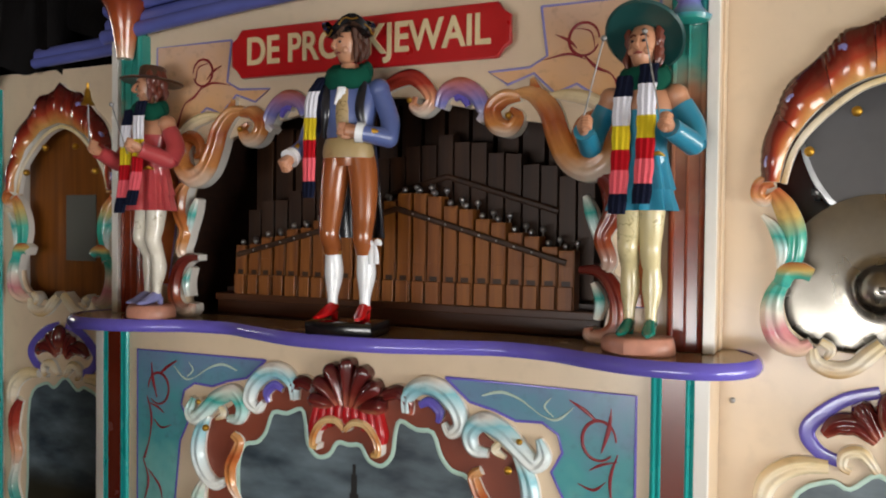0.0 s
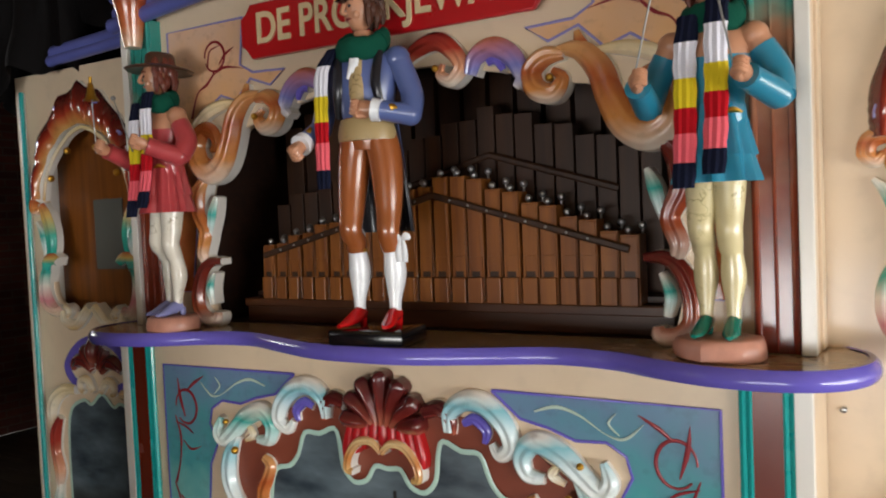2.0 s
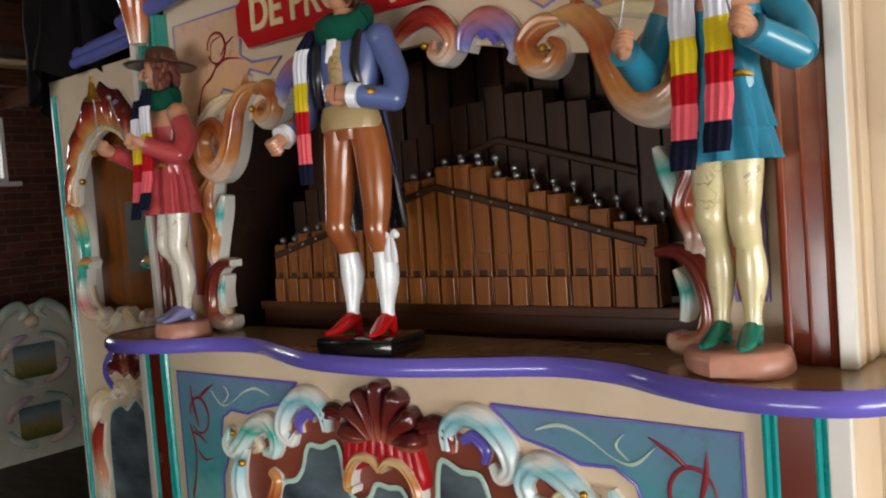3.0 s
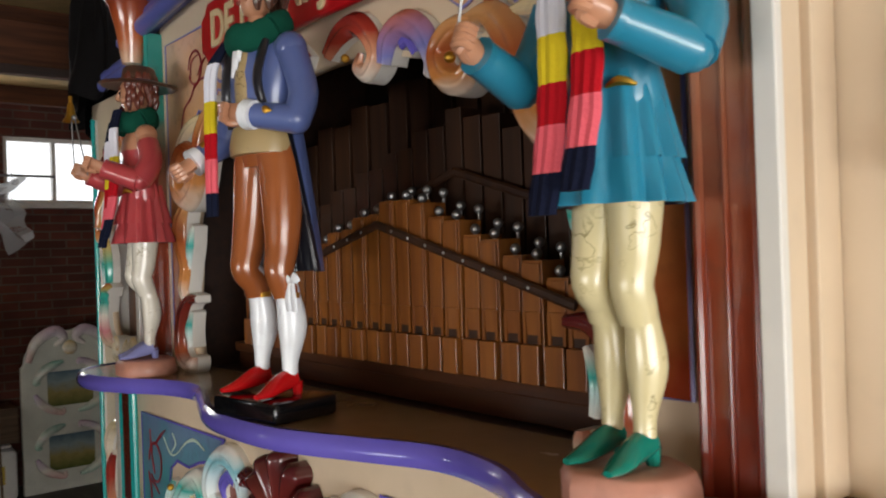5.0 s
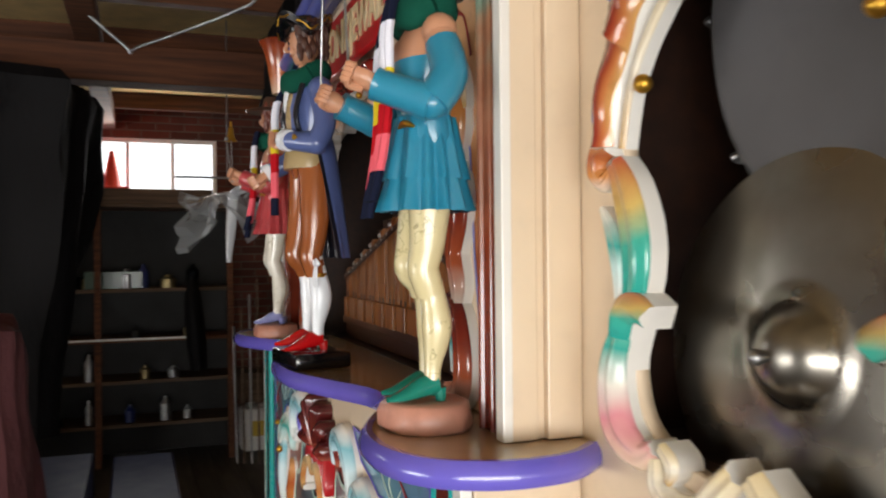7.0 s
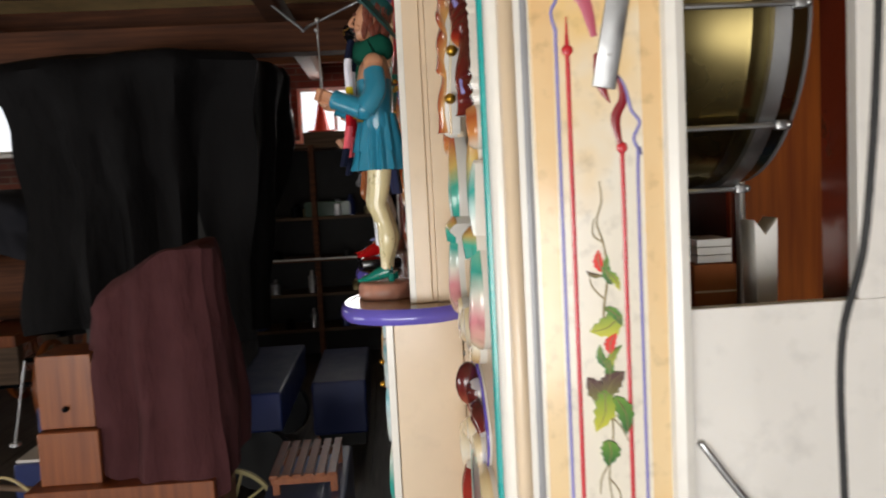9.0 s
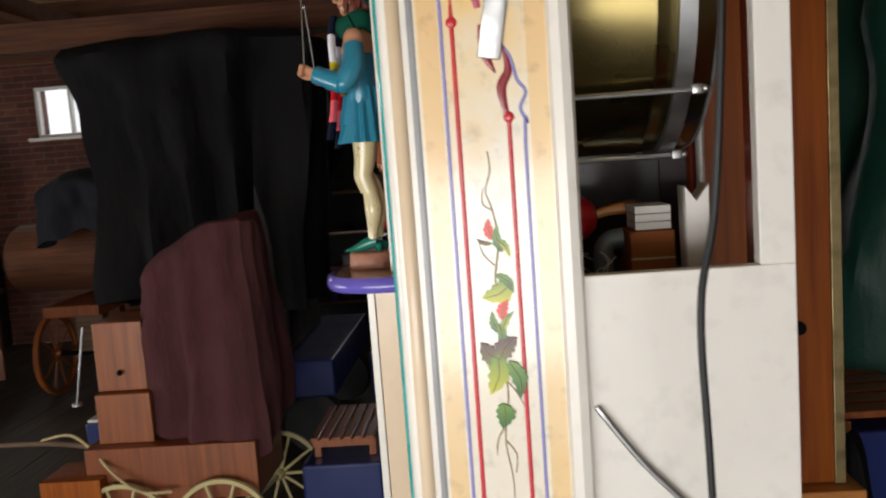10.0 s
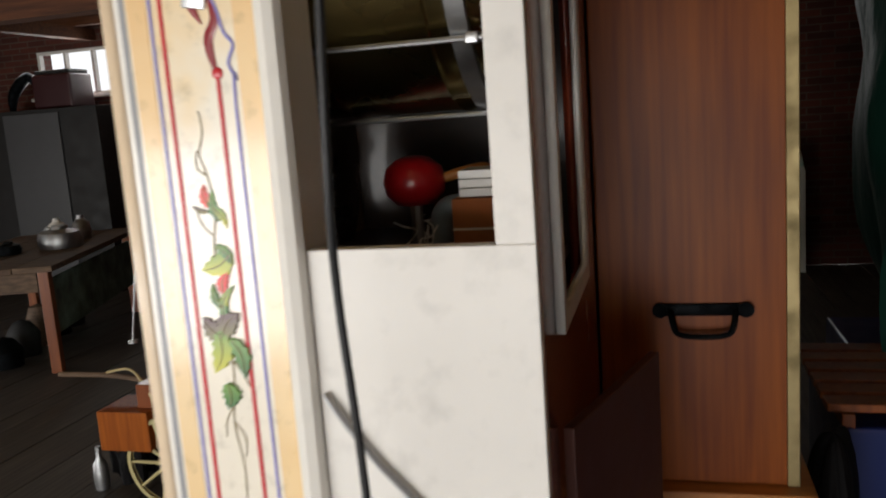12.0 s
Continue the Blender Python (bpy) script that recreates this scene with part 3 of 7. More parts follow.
# right end of the organ: post, white side panel, drum box, varnished case
for s in (1, -1):
    x = CX + s * END[s]
    lo, hi = sorted((x - s * 0.09, x))
    end = part("end_post", boxes(((lo, 1.853, 0.3), (hi, 2.065, 2.2 if s > 0 else 2.0)), bevel=0.006), WHITE, organ, "white end post with a painted side", False)
    part("post_field", boxes(((x - 0.002 if s > 0 else x - 0.004, 1.876, 0.42), (x + 0.004 if s > 0 else x + 0.002, 2.0375, 2.16 if s > 0 else 1.95))), ROSEFIELD, end, "cream panel with red and violet lines", False)
    for y0, y1 in ((1.879, 1.903), (2.0115, 2.036)):
        part("post_border", boxes(((x - 0.001 if s > 0 else x - 0.0048, y0, 0.42), (x + 0.0048 if s > 0 else x + 0.001, y1, 2.15 if s > 0 else 1.94))), airbrush("peach_border", [(0.0, "e0b87c"), (0.5, "ecd0a2"), (1.0, "e2b276")]), end, "", False)
    b = bmesh.new()
    for yy, r, inset in ((1.840, 0.015, 0.034), (1.856, 0.008, 0.008)):
        rod(b, (x - s * inset, yy, 0.3), (x - s * inset, yy, 2.2 if s > 0 else 2.0), r, 0, 14)
    rod(b, (x, 2.052, 0.3), (x, 2.052, 2.2 if s > 0 else 2.0), 0.016)
    part("post_moulding", b, WHITE, end)
    b = bmesh.new()
    rod(b, (x - s * 0.05, 1.826, 0.3), (x - s * 0.05, 1.826, 2.2 if s > 0 else 2.0), 0.007)
    part("turquoise_edge", b, TURQ, end)
part("far_wing_back", boxes(((CX - 1.375, 1.90, 0.9), (CX - 0.84, 1.915, 2.04)), bevel=0.003), wood("amber_door_wood", "6a3a12", "9c5f22", 2, 0.4), organ, "amber wooden door behind the far opening", False)
part("notice", boxes(((CX - 1.2, 1.895, 1.45), (CX - 1.07, 1.8985, 1.66))), paint("grey_notice_paper", "5c5c56", 0.7, 0), organ, "faded notice sheet", False)
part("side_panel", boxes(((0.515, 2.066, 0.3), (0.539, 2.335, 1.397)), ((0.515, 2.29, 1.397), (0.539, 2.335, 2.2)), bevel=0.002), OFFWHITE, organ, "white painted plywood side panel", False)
back = part("drum_box_back", cut_board([rect(-0.20, 0.42, 0.513, 2.2), [(0.06, 1.27), (0.40, 1.27), (0.40, 1.95), (0.06, 1.95)]], 2.317, 0.017), RUST, organ, "red-brown back of the drum compartment", False)
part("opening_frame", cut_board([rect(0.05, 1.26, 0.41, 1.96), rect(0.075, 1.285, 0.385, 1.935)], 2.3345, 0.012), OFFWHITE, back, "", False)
part("drum_box_floor", boxes(((-0.2, 1.872, 1.30), (0.513, 2.316, 1.32))), DARKWOOD, organ, "", False)
part("drum_box_top", boxes(((-0.2, 1.872, 2.18), (0.513, 2.316, 2.2))), DARKWOOD, organ, "", False)
part("drum_box_side", boxes(((-0.2, 1.872, 0.42), (-0.18, 2.316, 2.18))), DARKWOOD, organ, "", False)
fb = boxes(((0.0, 0.0, 0.42), (0.35, 0.016, 1.14)), bevel=0.002)
bmesh.ops.transform(fb, matrix=Matrix.Translation((0.42, 2.338, 0)) @ Matrix.Rotation(radians(163), 4, "Z"), verts=fb.verts)
bmesh.ops.translate(fb, vec=(0, 0.014, 0), verts=fb.verts)
flap = part("open_hatch", fb, paint("brown_hatch_paint", "4a241b", 0.6, 0.0), organ, "dark brown hatch door standing ajar", False)
fb = bmesh.new()
ball(fb, (0.15, 2.45, 0.75), 0.012, 0, 10)
part("hatch_knob", fb, IRON, flap)
case = part("organ_case", boxes(((CX - 0.8, 2.336, 0.77), (-0.235, 2.69, 2.25)), bevel=0.003), CASEWOOD, organ, "varnished mahogany organ case", False)
part("case_edge", boxes(((-0.255, 2.688, 0.77), (-0.229, 2.712, 2.25)), bevel=0.002), BRASS, case, "worn brass corner strip", False)
part("case_foot", boxes(((CX - 0.8, 2.30, 0.66), (-0.19, 2.74, 0.768)), ((CX - 0.8, 2.34, 0.25), (-0.21, 2.72, 0.66)), bevel=0.004), HONEY, organ, "", False)
b = bmesh.new()
box(b, (-0.236, 2.445, 1.117), (-0.226, 2.625, 1.142), 0.004)
sweep(b, [(-0.226, 2.475, 1.13), (-0.205, 2.478, 1.11), (-0.2, 2.49, 1.088), (-0.2, 2.535, 1.083), (-0.2, 2.58, 1.088), (-0.205, 2.592, 1.11), (-0.226, 2.595, 1.13)], [0.006] * 7)
for yy in (2.455, 2.48, 2.535, 2.59, 2.615):
    disc(b, (-0.224, yy, 1.13), 0.015 if yy in (2.455, 2.615) else 0.007, 0.006, "x", 0, 14)
part("case_handle", b, IRON, case, "black cast iron trunk handle")
part("wagon", boxes(((CX - 1.5, 1.9, 0.3), (0.49, 2.3, 0.42))), NAVY, organ, "", False)
# ---- statues on the shelf ----
def statue(name, place, label, look_of):
    """One painted carved figure, facing -y, its feet at the origin of the thing; all in one mesh."""
    b = bmesh.new()
    o = look_of
    f = o.get("flip", 1)
    S = o["size"]

    def P(x, y, z):
        return (f * x * S, y * S, z * S)
    gap = o.get('stance', 1.0)
    # shoes with heels
    for sx, ty in ((-0.043, o.get("stepL", 0.0)), (0.04, o.get("stepR", -0.01))):
        sx *= gap
        sweep(b, [P(sx * 1.0, 0.02 + ty, 0.03), P(sx, -0.005 + ty, 0.024), P(sx * 1.15, -0.04 + ty, 0.012), P(sx * 1.25, -0.065 + ty, 0.008)], [(0.0145 * S, 0.016 * S), (0.015 * S, 0.017 * S), (0.0155 * S, 0.009 * S), (0.006 * S, 0.004 * S)], 4, 12, 4, (0, 0, 1))
        rod(b, P(sx, 0.024 + ty, 0.022), P(sx, 0.026 + ty, 0.0), 0.011 * S, 4, 8, 0.008 * S)
        k = 0.018 if sx < 0 else 0.008
        legs = [(sx, 0.012 + ty, 0.035, 0.0135), (sx, 0.013 + ty, 0.06, 0.0145), (sx * 1.0, 0.02 + ty, 0.115, 0.0245), (sx * 0.98, 0.012 + ty * 0.8, 0.165, 0.021), (sx * 0.95, 0.0 + ty * 0.6, 0.195, 0.0235), (sx * 0.95, -k + ty * 0.4, 0.215, 0.0235)]
        up = [(sx * 0.97, 0.008 + ty * 0.8, 0.168, 0.0222), (sx * 0.95, 0.0 + ty * 0.6, 0.19, 0.0246), (sx * 0.95, -k + ty * 0.4, 0.212, 0.0252), (sx * 0.95, -k * 0.6, 0.25, 0.0285), (sx * 0.92, 0, 0.31, 0.034), (sx * 0.8, 0.004, 0.37, 0.038), (sx * 0.62, 0.004, 0.41, 0.04)]
        sweep(b, [P(*q[:3]) for q in legs], [q[3] * S for q in legs], 0, 14, 4, (0, 1, 0))
        sweep(b, [P(*q[:3]) for q in up], [q[3] * S for q in up], 1, 14, 4, (0, 1, 0))
        if o.get("band"):
            loft(b, [(*P(sx * 0.97, 0.01 + ty * 0.8, 0.163), 0.0228 * S, 0.0228 * S), (*P(sx * 0.97, 0.008 + ty * 0.8, 0.172), 0.0235 * S, 0.0235 * S)], 7, 14)
    # body
    body = [(0, 0.004, 0.385, 0.05, 0.038), (0, 0.002, 0.42, 0.063, 0.044), (0, 0, 0.455, 0.058, 0.041), (0, -0.002, 0.5, 0.066, 0.046), (0, -0.002, 0.54, 0.075, 0.047), (0, 0.0, 0.575, 0.076, 0.04), (0, 0.004, 0.6, 0.055, 0.03), (0, 0.002, 0.615, 0.027, 0.024), (0, 0.0, 0.64, 0.021, 0.022)]
    loft(b, [(*P(x, y, z), rx * S, ry * S) for x, y, z, rx, ry in body], (lambda i: 5 if i >= (4 if o['dress'] == 'peplum' else 6) else (o.get("vest", 2) if i < 2 else 2)), 24)
    if o['dress'] == 'peplum':
        sweep(b, [P(0.03, -0.052, 0.43), P(0.045, -0.047, 0.436), P(0.06, -0.036, 0.43)], [0.002 * S, 0.006 * S, 0.002 * S], 7, 6, 3)
    # skirts of the coat
    if o["dress"] == "peplum":
        for k, (z0, z1, r0, r1) in enumerate(((0.452, 0.352, 0.0535, 0.0715), (0.385, 0.302, 0.062, 0.079))):
            rows = [(*P(0, 0.002, z0 + (z1 - z0) * u), (r0 + (r1 - r0) * u) * S, (r0 + (r1 - r0) * u) * 0.9 * S) for u in (0, 0.35, 0.7, 1, 1.0)]
            rows[-1] = (*rows[-1][:2], rows[-1][2] + 0.004, rows[-1][3] * 0.9, rows[-1][4] * 0.9)
            loft(b, rows, lambda i: 6 if i == 3 else 2, 104, lambda i, t: (0.03 + 0.10 * min(i, 3) / 3) * math.sin(13 * t + 1.1 * math.sin(3 * t)) + 0.02 * i / 3 * math.sin(29 * t))
    else:
        rows = []
        for i in range(9):
            u = i / 8
            z, rx, ry = 0.475 - 0.27 * u, 0.064 + 0.024 * u, 0.048 + 0.04 * u ** 0.7
            a0 = -0.35 + 0.75 * u ** 0.6
            out = []
            for k in range(25):
                a = a0 + (math.pi - 2 * a0) * k / 24
                pleat = 1 + 0.03 * u * math.sin(k * 1.31)
                out.append((a, math.cos(a) * rx * pleat, math.sin(a) * ry * pleat + 0.004))
            rows.append([b.verts.new(P(x, y, z)) for a, x, y in out] + [b.verts.new(P(x * 0.93, y * 0.93, z)) for a, x, y in out[::-1]])
        for r, q in zip(rows, rows[1:]):
            for k in range(50):
                b.faces.new((r[k], r[(k + 1) % 50], q[(k + 1) % 50], q[k])).material_index = 2 if 1 <= k < 23 else 6
        b.faces.new(rows[-1]).material_index = 6
        for sx in (-1, 1):
            sweep(b, [P(sx * 0.05, -0.03, 0.59), P(sx * 0.046, -0.046, 0.52), P(sx * 0.058, -0.03, 0.455)], [(0.010 * S, 0.006 * S), (0.012 * S, 0.005 * S), (0.006 * S, 0.004 * S)], 6, 8, 4, (0, 1, 0))
        loft(b, [(*P(0, -0.006, z), rx * S, ry * S) for z, rx, ry in ((0.405, 0.066, 0.049), (0.42, 0.068, 0.05), (0.44, 0.064, 0.047), (0.452, 0.06, 0.043))], 3, 24)
        sweep(b, [P(0, -0.036, 0.45), P(0, -0.044, 0.52), P(0, -0.034, 0.59)], [(0.017 * S, 0.008 * S), (0.02 * S, 0.008 * S), (0.012 * S, 0.01 * S)], 3, 10, 4, (0, 1, 0))
        for k in range(3):
            sweep(b, [P(-0.006 + 0.012 * (k - 1), -0.05, 0.535 + 0.012 * k), P(0.004 * (k - 1), -0.052, 0.57), P(0.006 * (k - 1), -0.04, 0.605)], [(0.003 * S, 0.002 * S), (0.008 * S, 0.004 * S), (0.008 * S, 0.006 * S)], 0, 8, 4)
    # arms with cuffs and fingered hands
    for arm in o["arms"]:
        pts = [P(*q) for q in arm]
        top0 = pts[0]
        if o['dress'] == 'peplum':
            sweep(b, [pts[0], Vector(pts[0]).lerp(Vector(pts[1]), 0.4)], [0.025 * S] * 2, 5, 12, 1)
            pts[0] = tuple(Vector(pts[0]).lerp(Vector(pts[1]), 0.3))
            sweep(b, pts[:3], [0.0275 * S, 0.029 * S, 0.029 * S], 2, 12, 4)
        else:
            sweep(b, pts[:3], [0.026 * S, 0.0245 * S, 0.024 * S], 2, 12, 4)
        sweep(b, pts[2:4], [0.028 * S, 0.024 * S] if o['dress'] == 'peplum' else [0.024 * S, 0.02 * S], 2, 12, 1)
        ball(b, top0, 0.028 * S, 5 if o['dress'] == 'peplum' else 2, 12)
        ball(b, pts[2], 0.0245 * S, 2, 12)
        w, h = Vector(pts[3]), Vector(pts[4])
        e0 = Vector(pts[2]).lerp(w, 0.45) + Vector((0, -0.0215, 0.006)) * S
        if o['dress'] != 'peplum':
            sweep(b, [e0 + (w - e0) * 0.5, e0 + Vector((0.004, -0.002, 0.003)) * S, e0 - (w - e0) * 0.5], [0.002 * S, (0.007 * S, 0.002 * S), 0.001 * S], 7, 6, 3)
        d = (h - w).normalized()
        rod(b, w - d * 0.012 * S, w + d * 0.006 * S, 0.0235 * S, o.get("cuff", 2), 12, 0.0255 * S)
        sweep(b, [w, w.lerp(h, 0.45), w.lerp(h, 0.9)], [0.012 * S, (0.018 * S, 0.012 * S), (0.017 * S, 0.012 * S)], 5, 10, 3)
        q = d.cross(Vector((0, 0, 1))).normalized() if abs(d.z) < 0.9 else Vector((1, 0, 0))
        u = d.cross(q).normalized()
        for j in range(4):
            a0 = h + u * (0.011 - 0.0075 * j) * S - d * 0.004 * S
            sweep(b, [a0, a0 + d * 0.012 * S - q * f * 0.004 * S, a0 + d * 0.012 * S - q * f * 0.017 * S, a0 + d * 0.0 * S - q * f * 0.02 * S], [0.0055 * S] * 4, 5, 7, 3)
        sweep(b, [w.lerp(h, 0.5) + u * 0.014 * S, h + u * 0.016 * S - q * f * 0.008 * S, h + u * 0.006 * S - q * f * 0.02 * S], [0.006 * S] * 3, 5, 7, 3)
    # head, turned a little, with plain features
    turn = Matrix.Rotation(radians(o["turn"]), 4, "Z")
    h0 = Vector(P(0, -0.004, 0.7 - 0.06 * (1 - o.get("head", 1.0))))

    def Q(x, y, z):
        return tuple(h0 + turn @ Vector((x * S, y * S, z * S)))
    rings = [(0.0, -0.012, -0.058, 0.012, 0.012), (0, -0.012, -0.05, 0.022, 0.024), (0, -0.006, -0.03, 0.031, 0.037), (0, -0.004, 0.0, 0.037, 0.044), (0, 0, 0.025, 0.039, 0.046), (0, 0.004, 0.05, 0.031, 0.038), (0, 0.005, 0.062, 0.014, 0.016)]
    hb = bmesh.new()
    loft(hb, [(x * S, y * S, z * S, rx * S, ry * S) for x, y, z, rx, ry in rings], 5, 20)
    sweep(hb, [(0, -0.047 * S, 0.016 * S), (0, -0.06 * S, -0.009 * S), (0, -0.047 * S, -0.015 * S)], [(0.005 * S, 0.005 * S), (0.008 * S, 0.007 * S), (0.006 * S, 0.004 * S)], 5, 8, 3)
    sweep(hb, [(-0.012 * S, -0.041 * S, -0.028 * S), (0, -0.046 * S, -0.027 * S), (0.012 * S, -0.041 * S, -0.028 * S)], [0.002 * S, 0.004 * S, 0.002 * S], 8, 6, 3)
    for sx in (-1, 1):
        ball(hb, (sx * 0.015 * S, -0.0445 * S, 0.004 * S), 0.0055 * S, 6, 8, (1.2, 0.6, 0.8))
        sweep(hb, [(sx * 0.006 * S, -0.049 * S, 0.017 * S), (sx * 0.016 * S, -0.046 * S, 0.021 * S), (sx * 0.026 * S, -0.037 * S, 0.016 * S)], [0.0025 * S, 0.003 * S, 0.0015 * S], 9, 6, 3)
        ball(hb, (sx * 0.021 * S, -0.031 * S, -0.02 * S), 0.012 * S, 5, 8)
    rnd = random.Random(5)
    for k in range(46):
        a = rnd.uniform(-0.22, math.pi + 0.22)
        z = rnd.uniform(-0.036, 0.045)
        x, y = math.cos(a) * 0.041, math.sin(a) * 0.048 + 0.002
        sweep(hb, [(x * S, y * S, (z + 0.02) * S), (x * 1.12 * S, y * 1.1 * S, z * S), (x * 1.0 * S, y * 1.02 * S, (z - 0.022) * S)], [0.006 * S, 0.0105 * S, 0.004 * S], 9, 7, 2)
    if o["hat"] == "tricorn":
        n = 30
        rows = []
        for r, lift in ((0.03, 0.034), (0.052, 0.03), (0.07, 0.036), (0.078, 0.058), (0.066, 0.06)):
            rows.append([hb.verts.new((math.cos(t) * r * 1.15 * S, math.sin(t) * r * S, (lift + (0.02 * math.cos(3 * t + 1.57) if r > 0.05 else 0)) * S)) for t in (2 * math.pi * k / n for k in range(n))])
        for r, q in zip(rows, rows[1:]):
            for k in range(n):
                hb.faces.new((r[k], r[(k + 1) % n], q[(k + 1) % n], q[k])).material_index = 10
        loft(hb, [(0, 0, 0.03 * S, 0.044 * S, 0.05 * S), (0, 0, 0.06 * S, 0.042 * S, 0.047 * S), (0, 0, 0.075 * S, 0.03 * S, 0.033 * S), (0, 0, 0.079 * S, 0.01 * S, 0.01 * S)], 10, 20)
        for k in range(6):
            t = k * 1.05
            sweep(hb, [(math.cos(t + u) * 0.085 * S, math.sin(t + u) * 0.074 * S, (0.047 + 0.02 * math.cos(3 * (t + u) + 1.57) + 0.006 * math.sin(9 * u)) * S) for u in (0, 0.25, 0.5, 0.75)], [0.0025 * S] * 4, 7, 6, 3)
    else:
        hat = bmesh.new()
        lathe(hat, [(0.044 * S, 0.028 * S), (0.105 * S, 0.016 * S), (0.112 * S, 0.022 * S), (0.105 * S, 0.026 * S), (0.05 * S, 0.038 * S), (0.046 * S, 0.07 * S), (0.038 * S, 0.078 * S), (0.01 * S, 0.08 * S)], (0, 0.008 * S, 0), "z", 10, 32)
        pivot = Matrix.Translation((0, 0.02 * S, 0.035 * S))
        bmesh.ops.transform(hat, matrix=pivot @ Matrix.Rotation(radians(o.get("brim", 0)), 4, "X") @ pivot.inverted(), verts=hat.verts)
        me = bpy.data.meshes.new("hat")
        hat.to_mesh(me)
        hat.free()
        hb.from_mesh(me)
        bpy.data.meshes.remove(me)
    tilt = Matrix.Rotation(radians(o.get("nod", 0)), 4, "X")
    bmesh.ops.transform(hb, matrix=Matrix.Translation(h0) @ turn @ tilt @ Matrix.Scale(o.get("head", 1.0), 4), verts=hb.verts)
    me = bpy.data.meshes.new("head")
    hb.to_mesh(me)
    hb.free()
    b.from_mesh(me)
    bpy.data.meshes.remove(me)
    # what it holds, and what it stands on
    for kind, p, q in o.get("sticks", ()):
        rod(b, P(*p), P(*q), 0.0016, 12)
        if kind == "bell":
            lathe(b, [(0.004, 0.0), (0.007, -0.004), (0.009, -0.02), (0.012, -0.032), (0.019, -0.042), (0.018, -0.042), (0.006, -0.03)], P(*q), "z", 7, 16)
            rod(b, P(*q), (P(*q)[0], P(*q)[1], P(*q)[2] + 0.015), 0.004, 7)
        else:
            ball(b, P(*q), 0.006, 12, 10)
    for bow in o.get("bows", ()):
        x, y, z = P(*bow)
        for s in (-1, 1):
            sweep(b, [(x, y, z), (x + s * 0.012, y - 0.004, z + 0.006), (x + s * 0.018, y, z)], [0.003, (0.009, 0.003), 0.004], 8 if o["hat"] != "tricorn" else 0, 8, 3)
            sweep(b, [(x + s * 0.003, y, z), (x + s * 0.007, y - 0.003, z - 0.022), (x + s * 0.006, y, z - 0.045)], [0.003, (0.007, 0.002), (0.007, 0.002)], 0, 8, 3)
    bmesh.ops.transform(b, matrix=Matrix.Translation((0, 0, o["stand"])), verts=b.verts)
    if o["base"] == "rock":
        rk = random.Random(3)
        ring = [(0.066 + rk.uniform(-0.005, 0.006)) for _ in range(14)]
        rows = []
        for z, g in ((0.0, 0.96), (0.004, 1.02), (0.022, 1.0), (o["stand"] - 0.003, 0.93), (o["stand"], 0.87)):
            rows.append([b.verts.new((math.cos(t) * r * g * 1.12 + rk.uniform(-0.002, 0.002), math.sin(t) * r * g * 0.9 + rk.uniform(-0.002, 0.002), z)) for r, t in ((ring[k], 2 * math.pi * k / 14) for k in range(14))])
        for r, q in zip(rows, rows[1:]):
            for k in range(14):
                b.faces.new((r[k], r[(k + 1) % 14], q[(k + 1) % 14], q[k])).material_index = 11
        b.faces.new(rows[-1]).material_index = 11
    else:
        box(b, (-0.085, -0.06, 0), (0.085, 0.06, o["stand"]), 0.008, 11)
    bmesh.ops.transform(b, matrix=Matrix.Translation(place) @ Matrix.Rotation(radians(o["face"]), 4, "Z"), verts=b.verts)
    ob = part(name, b, o["mats"])
    me = ob.data
    me.transform(Matrix.Translation(-Vector(place)))
    ob.location = place
    return tagged(ob, label, "statue", "statues on the organ shelf")


def worn(name, base, crack, rough=0.25):
    """Painted legs with dark gilt scrollwork rubbed into the paint."""
    m, t, b = nodes(name, rough, 0, 0.4)
    n = speckle(t, 38, 3)
    v = ramp(t, n, [(0.555, (0, 0, 0)), (0.575, (1, 1, 1)), (0.6, (0, 0, 0))])
    mask = mixed(t, 1.0, v, ramp(t, speckle(t, 9, 2), [(0.5, (0, 0, 0)), (0.62, (0.9,) * 3)]), "MULTIPLY")
    base_c = mixed(t, speckle(t, 12, 4), rgb(base), tuple(c * 0.85 for c in rgb(base)))
    t.links.new(mixed(t, mask, base_c, rgb(crack)), b.inputs["Base Color"])
    return m


ROCK = paint("pink_marbled_stone_paint", "c88d78", 0.4, 0.2, 0.35, 0.5)
TEAL = paint("teal_dress_enamel", "2a83a0", 0.28, 0.4, 0.25)
SALMON = paint("salmon_red_enamel", "b8464a", 0.28, 0.4, 0.25)
COATBLUE = paint("slate_blue_coat_enamel", "5a6aa0", 0.3, 0.4, 0.25)
BREECH = paint("brown_breeches_enamel", "9a562c", 0.22, 0.5, 0.22)
SOCK = paint("white_stocking_enamel", "e9ecf0", 0.25, 0.4, 0.04)
LEGCREAM = worn("cream_stocking_enamel", "ddcfa0", "6a5a28")
LEGWHITE = worn("white_stocking_enamel_gilt", "e6dfcf", "8a7a50")
SHOERED = paint("red_shoe_enamel", "c01418", 0.15, 0.6)
SHOEGREEN = paint("green_shoe_enamel", "0f7a6a", 0.18, 0.6)
SHOELILAC = paint("lilac_shoe_enamel", "8f92c8", 0.2, 0.5)
VEST = worn("beige_brocade_vest", "b39a6c", "3c2c14", 0.4)
NAVYLAP = paint("navy_lapel_enamel", "12141f", 0.3, 0.4)
LIP = paint("lip_paint", "8a3a34", 0.4)
HATTEAL = paint("dark_teal_hat_enamel", "1d4a48", 0.3, 0.4, 0.3)
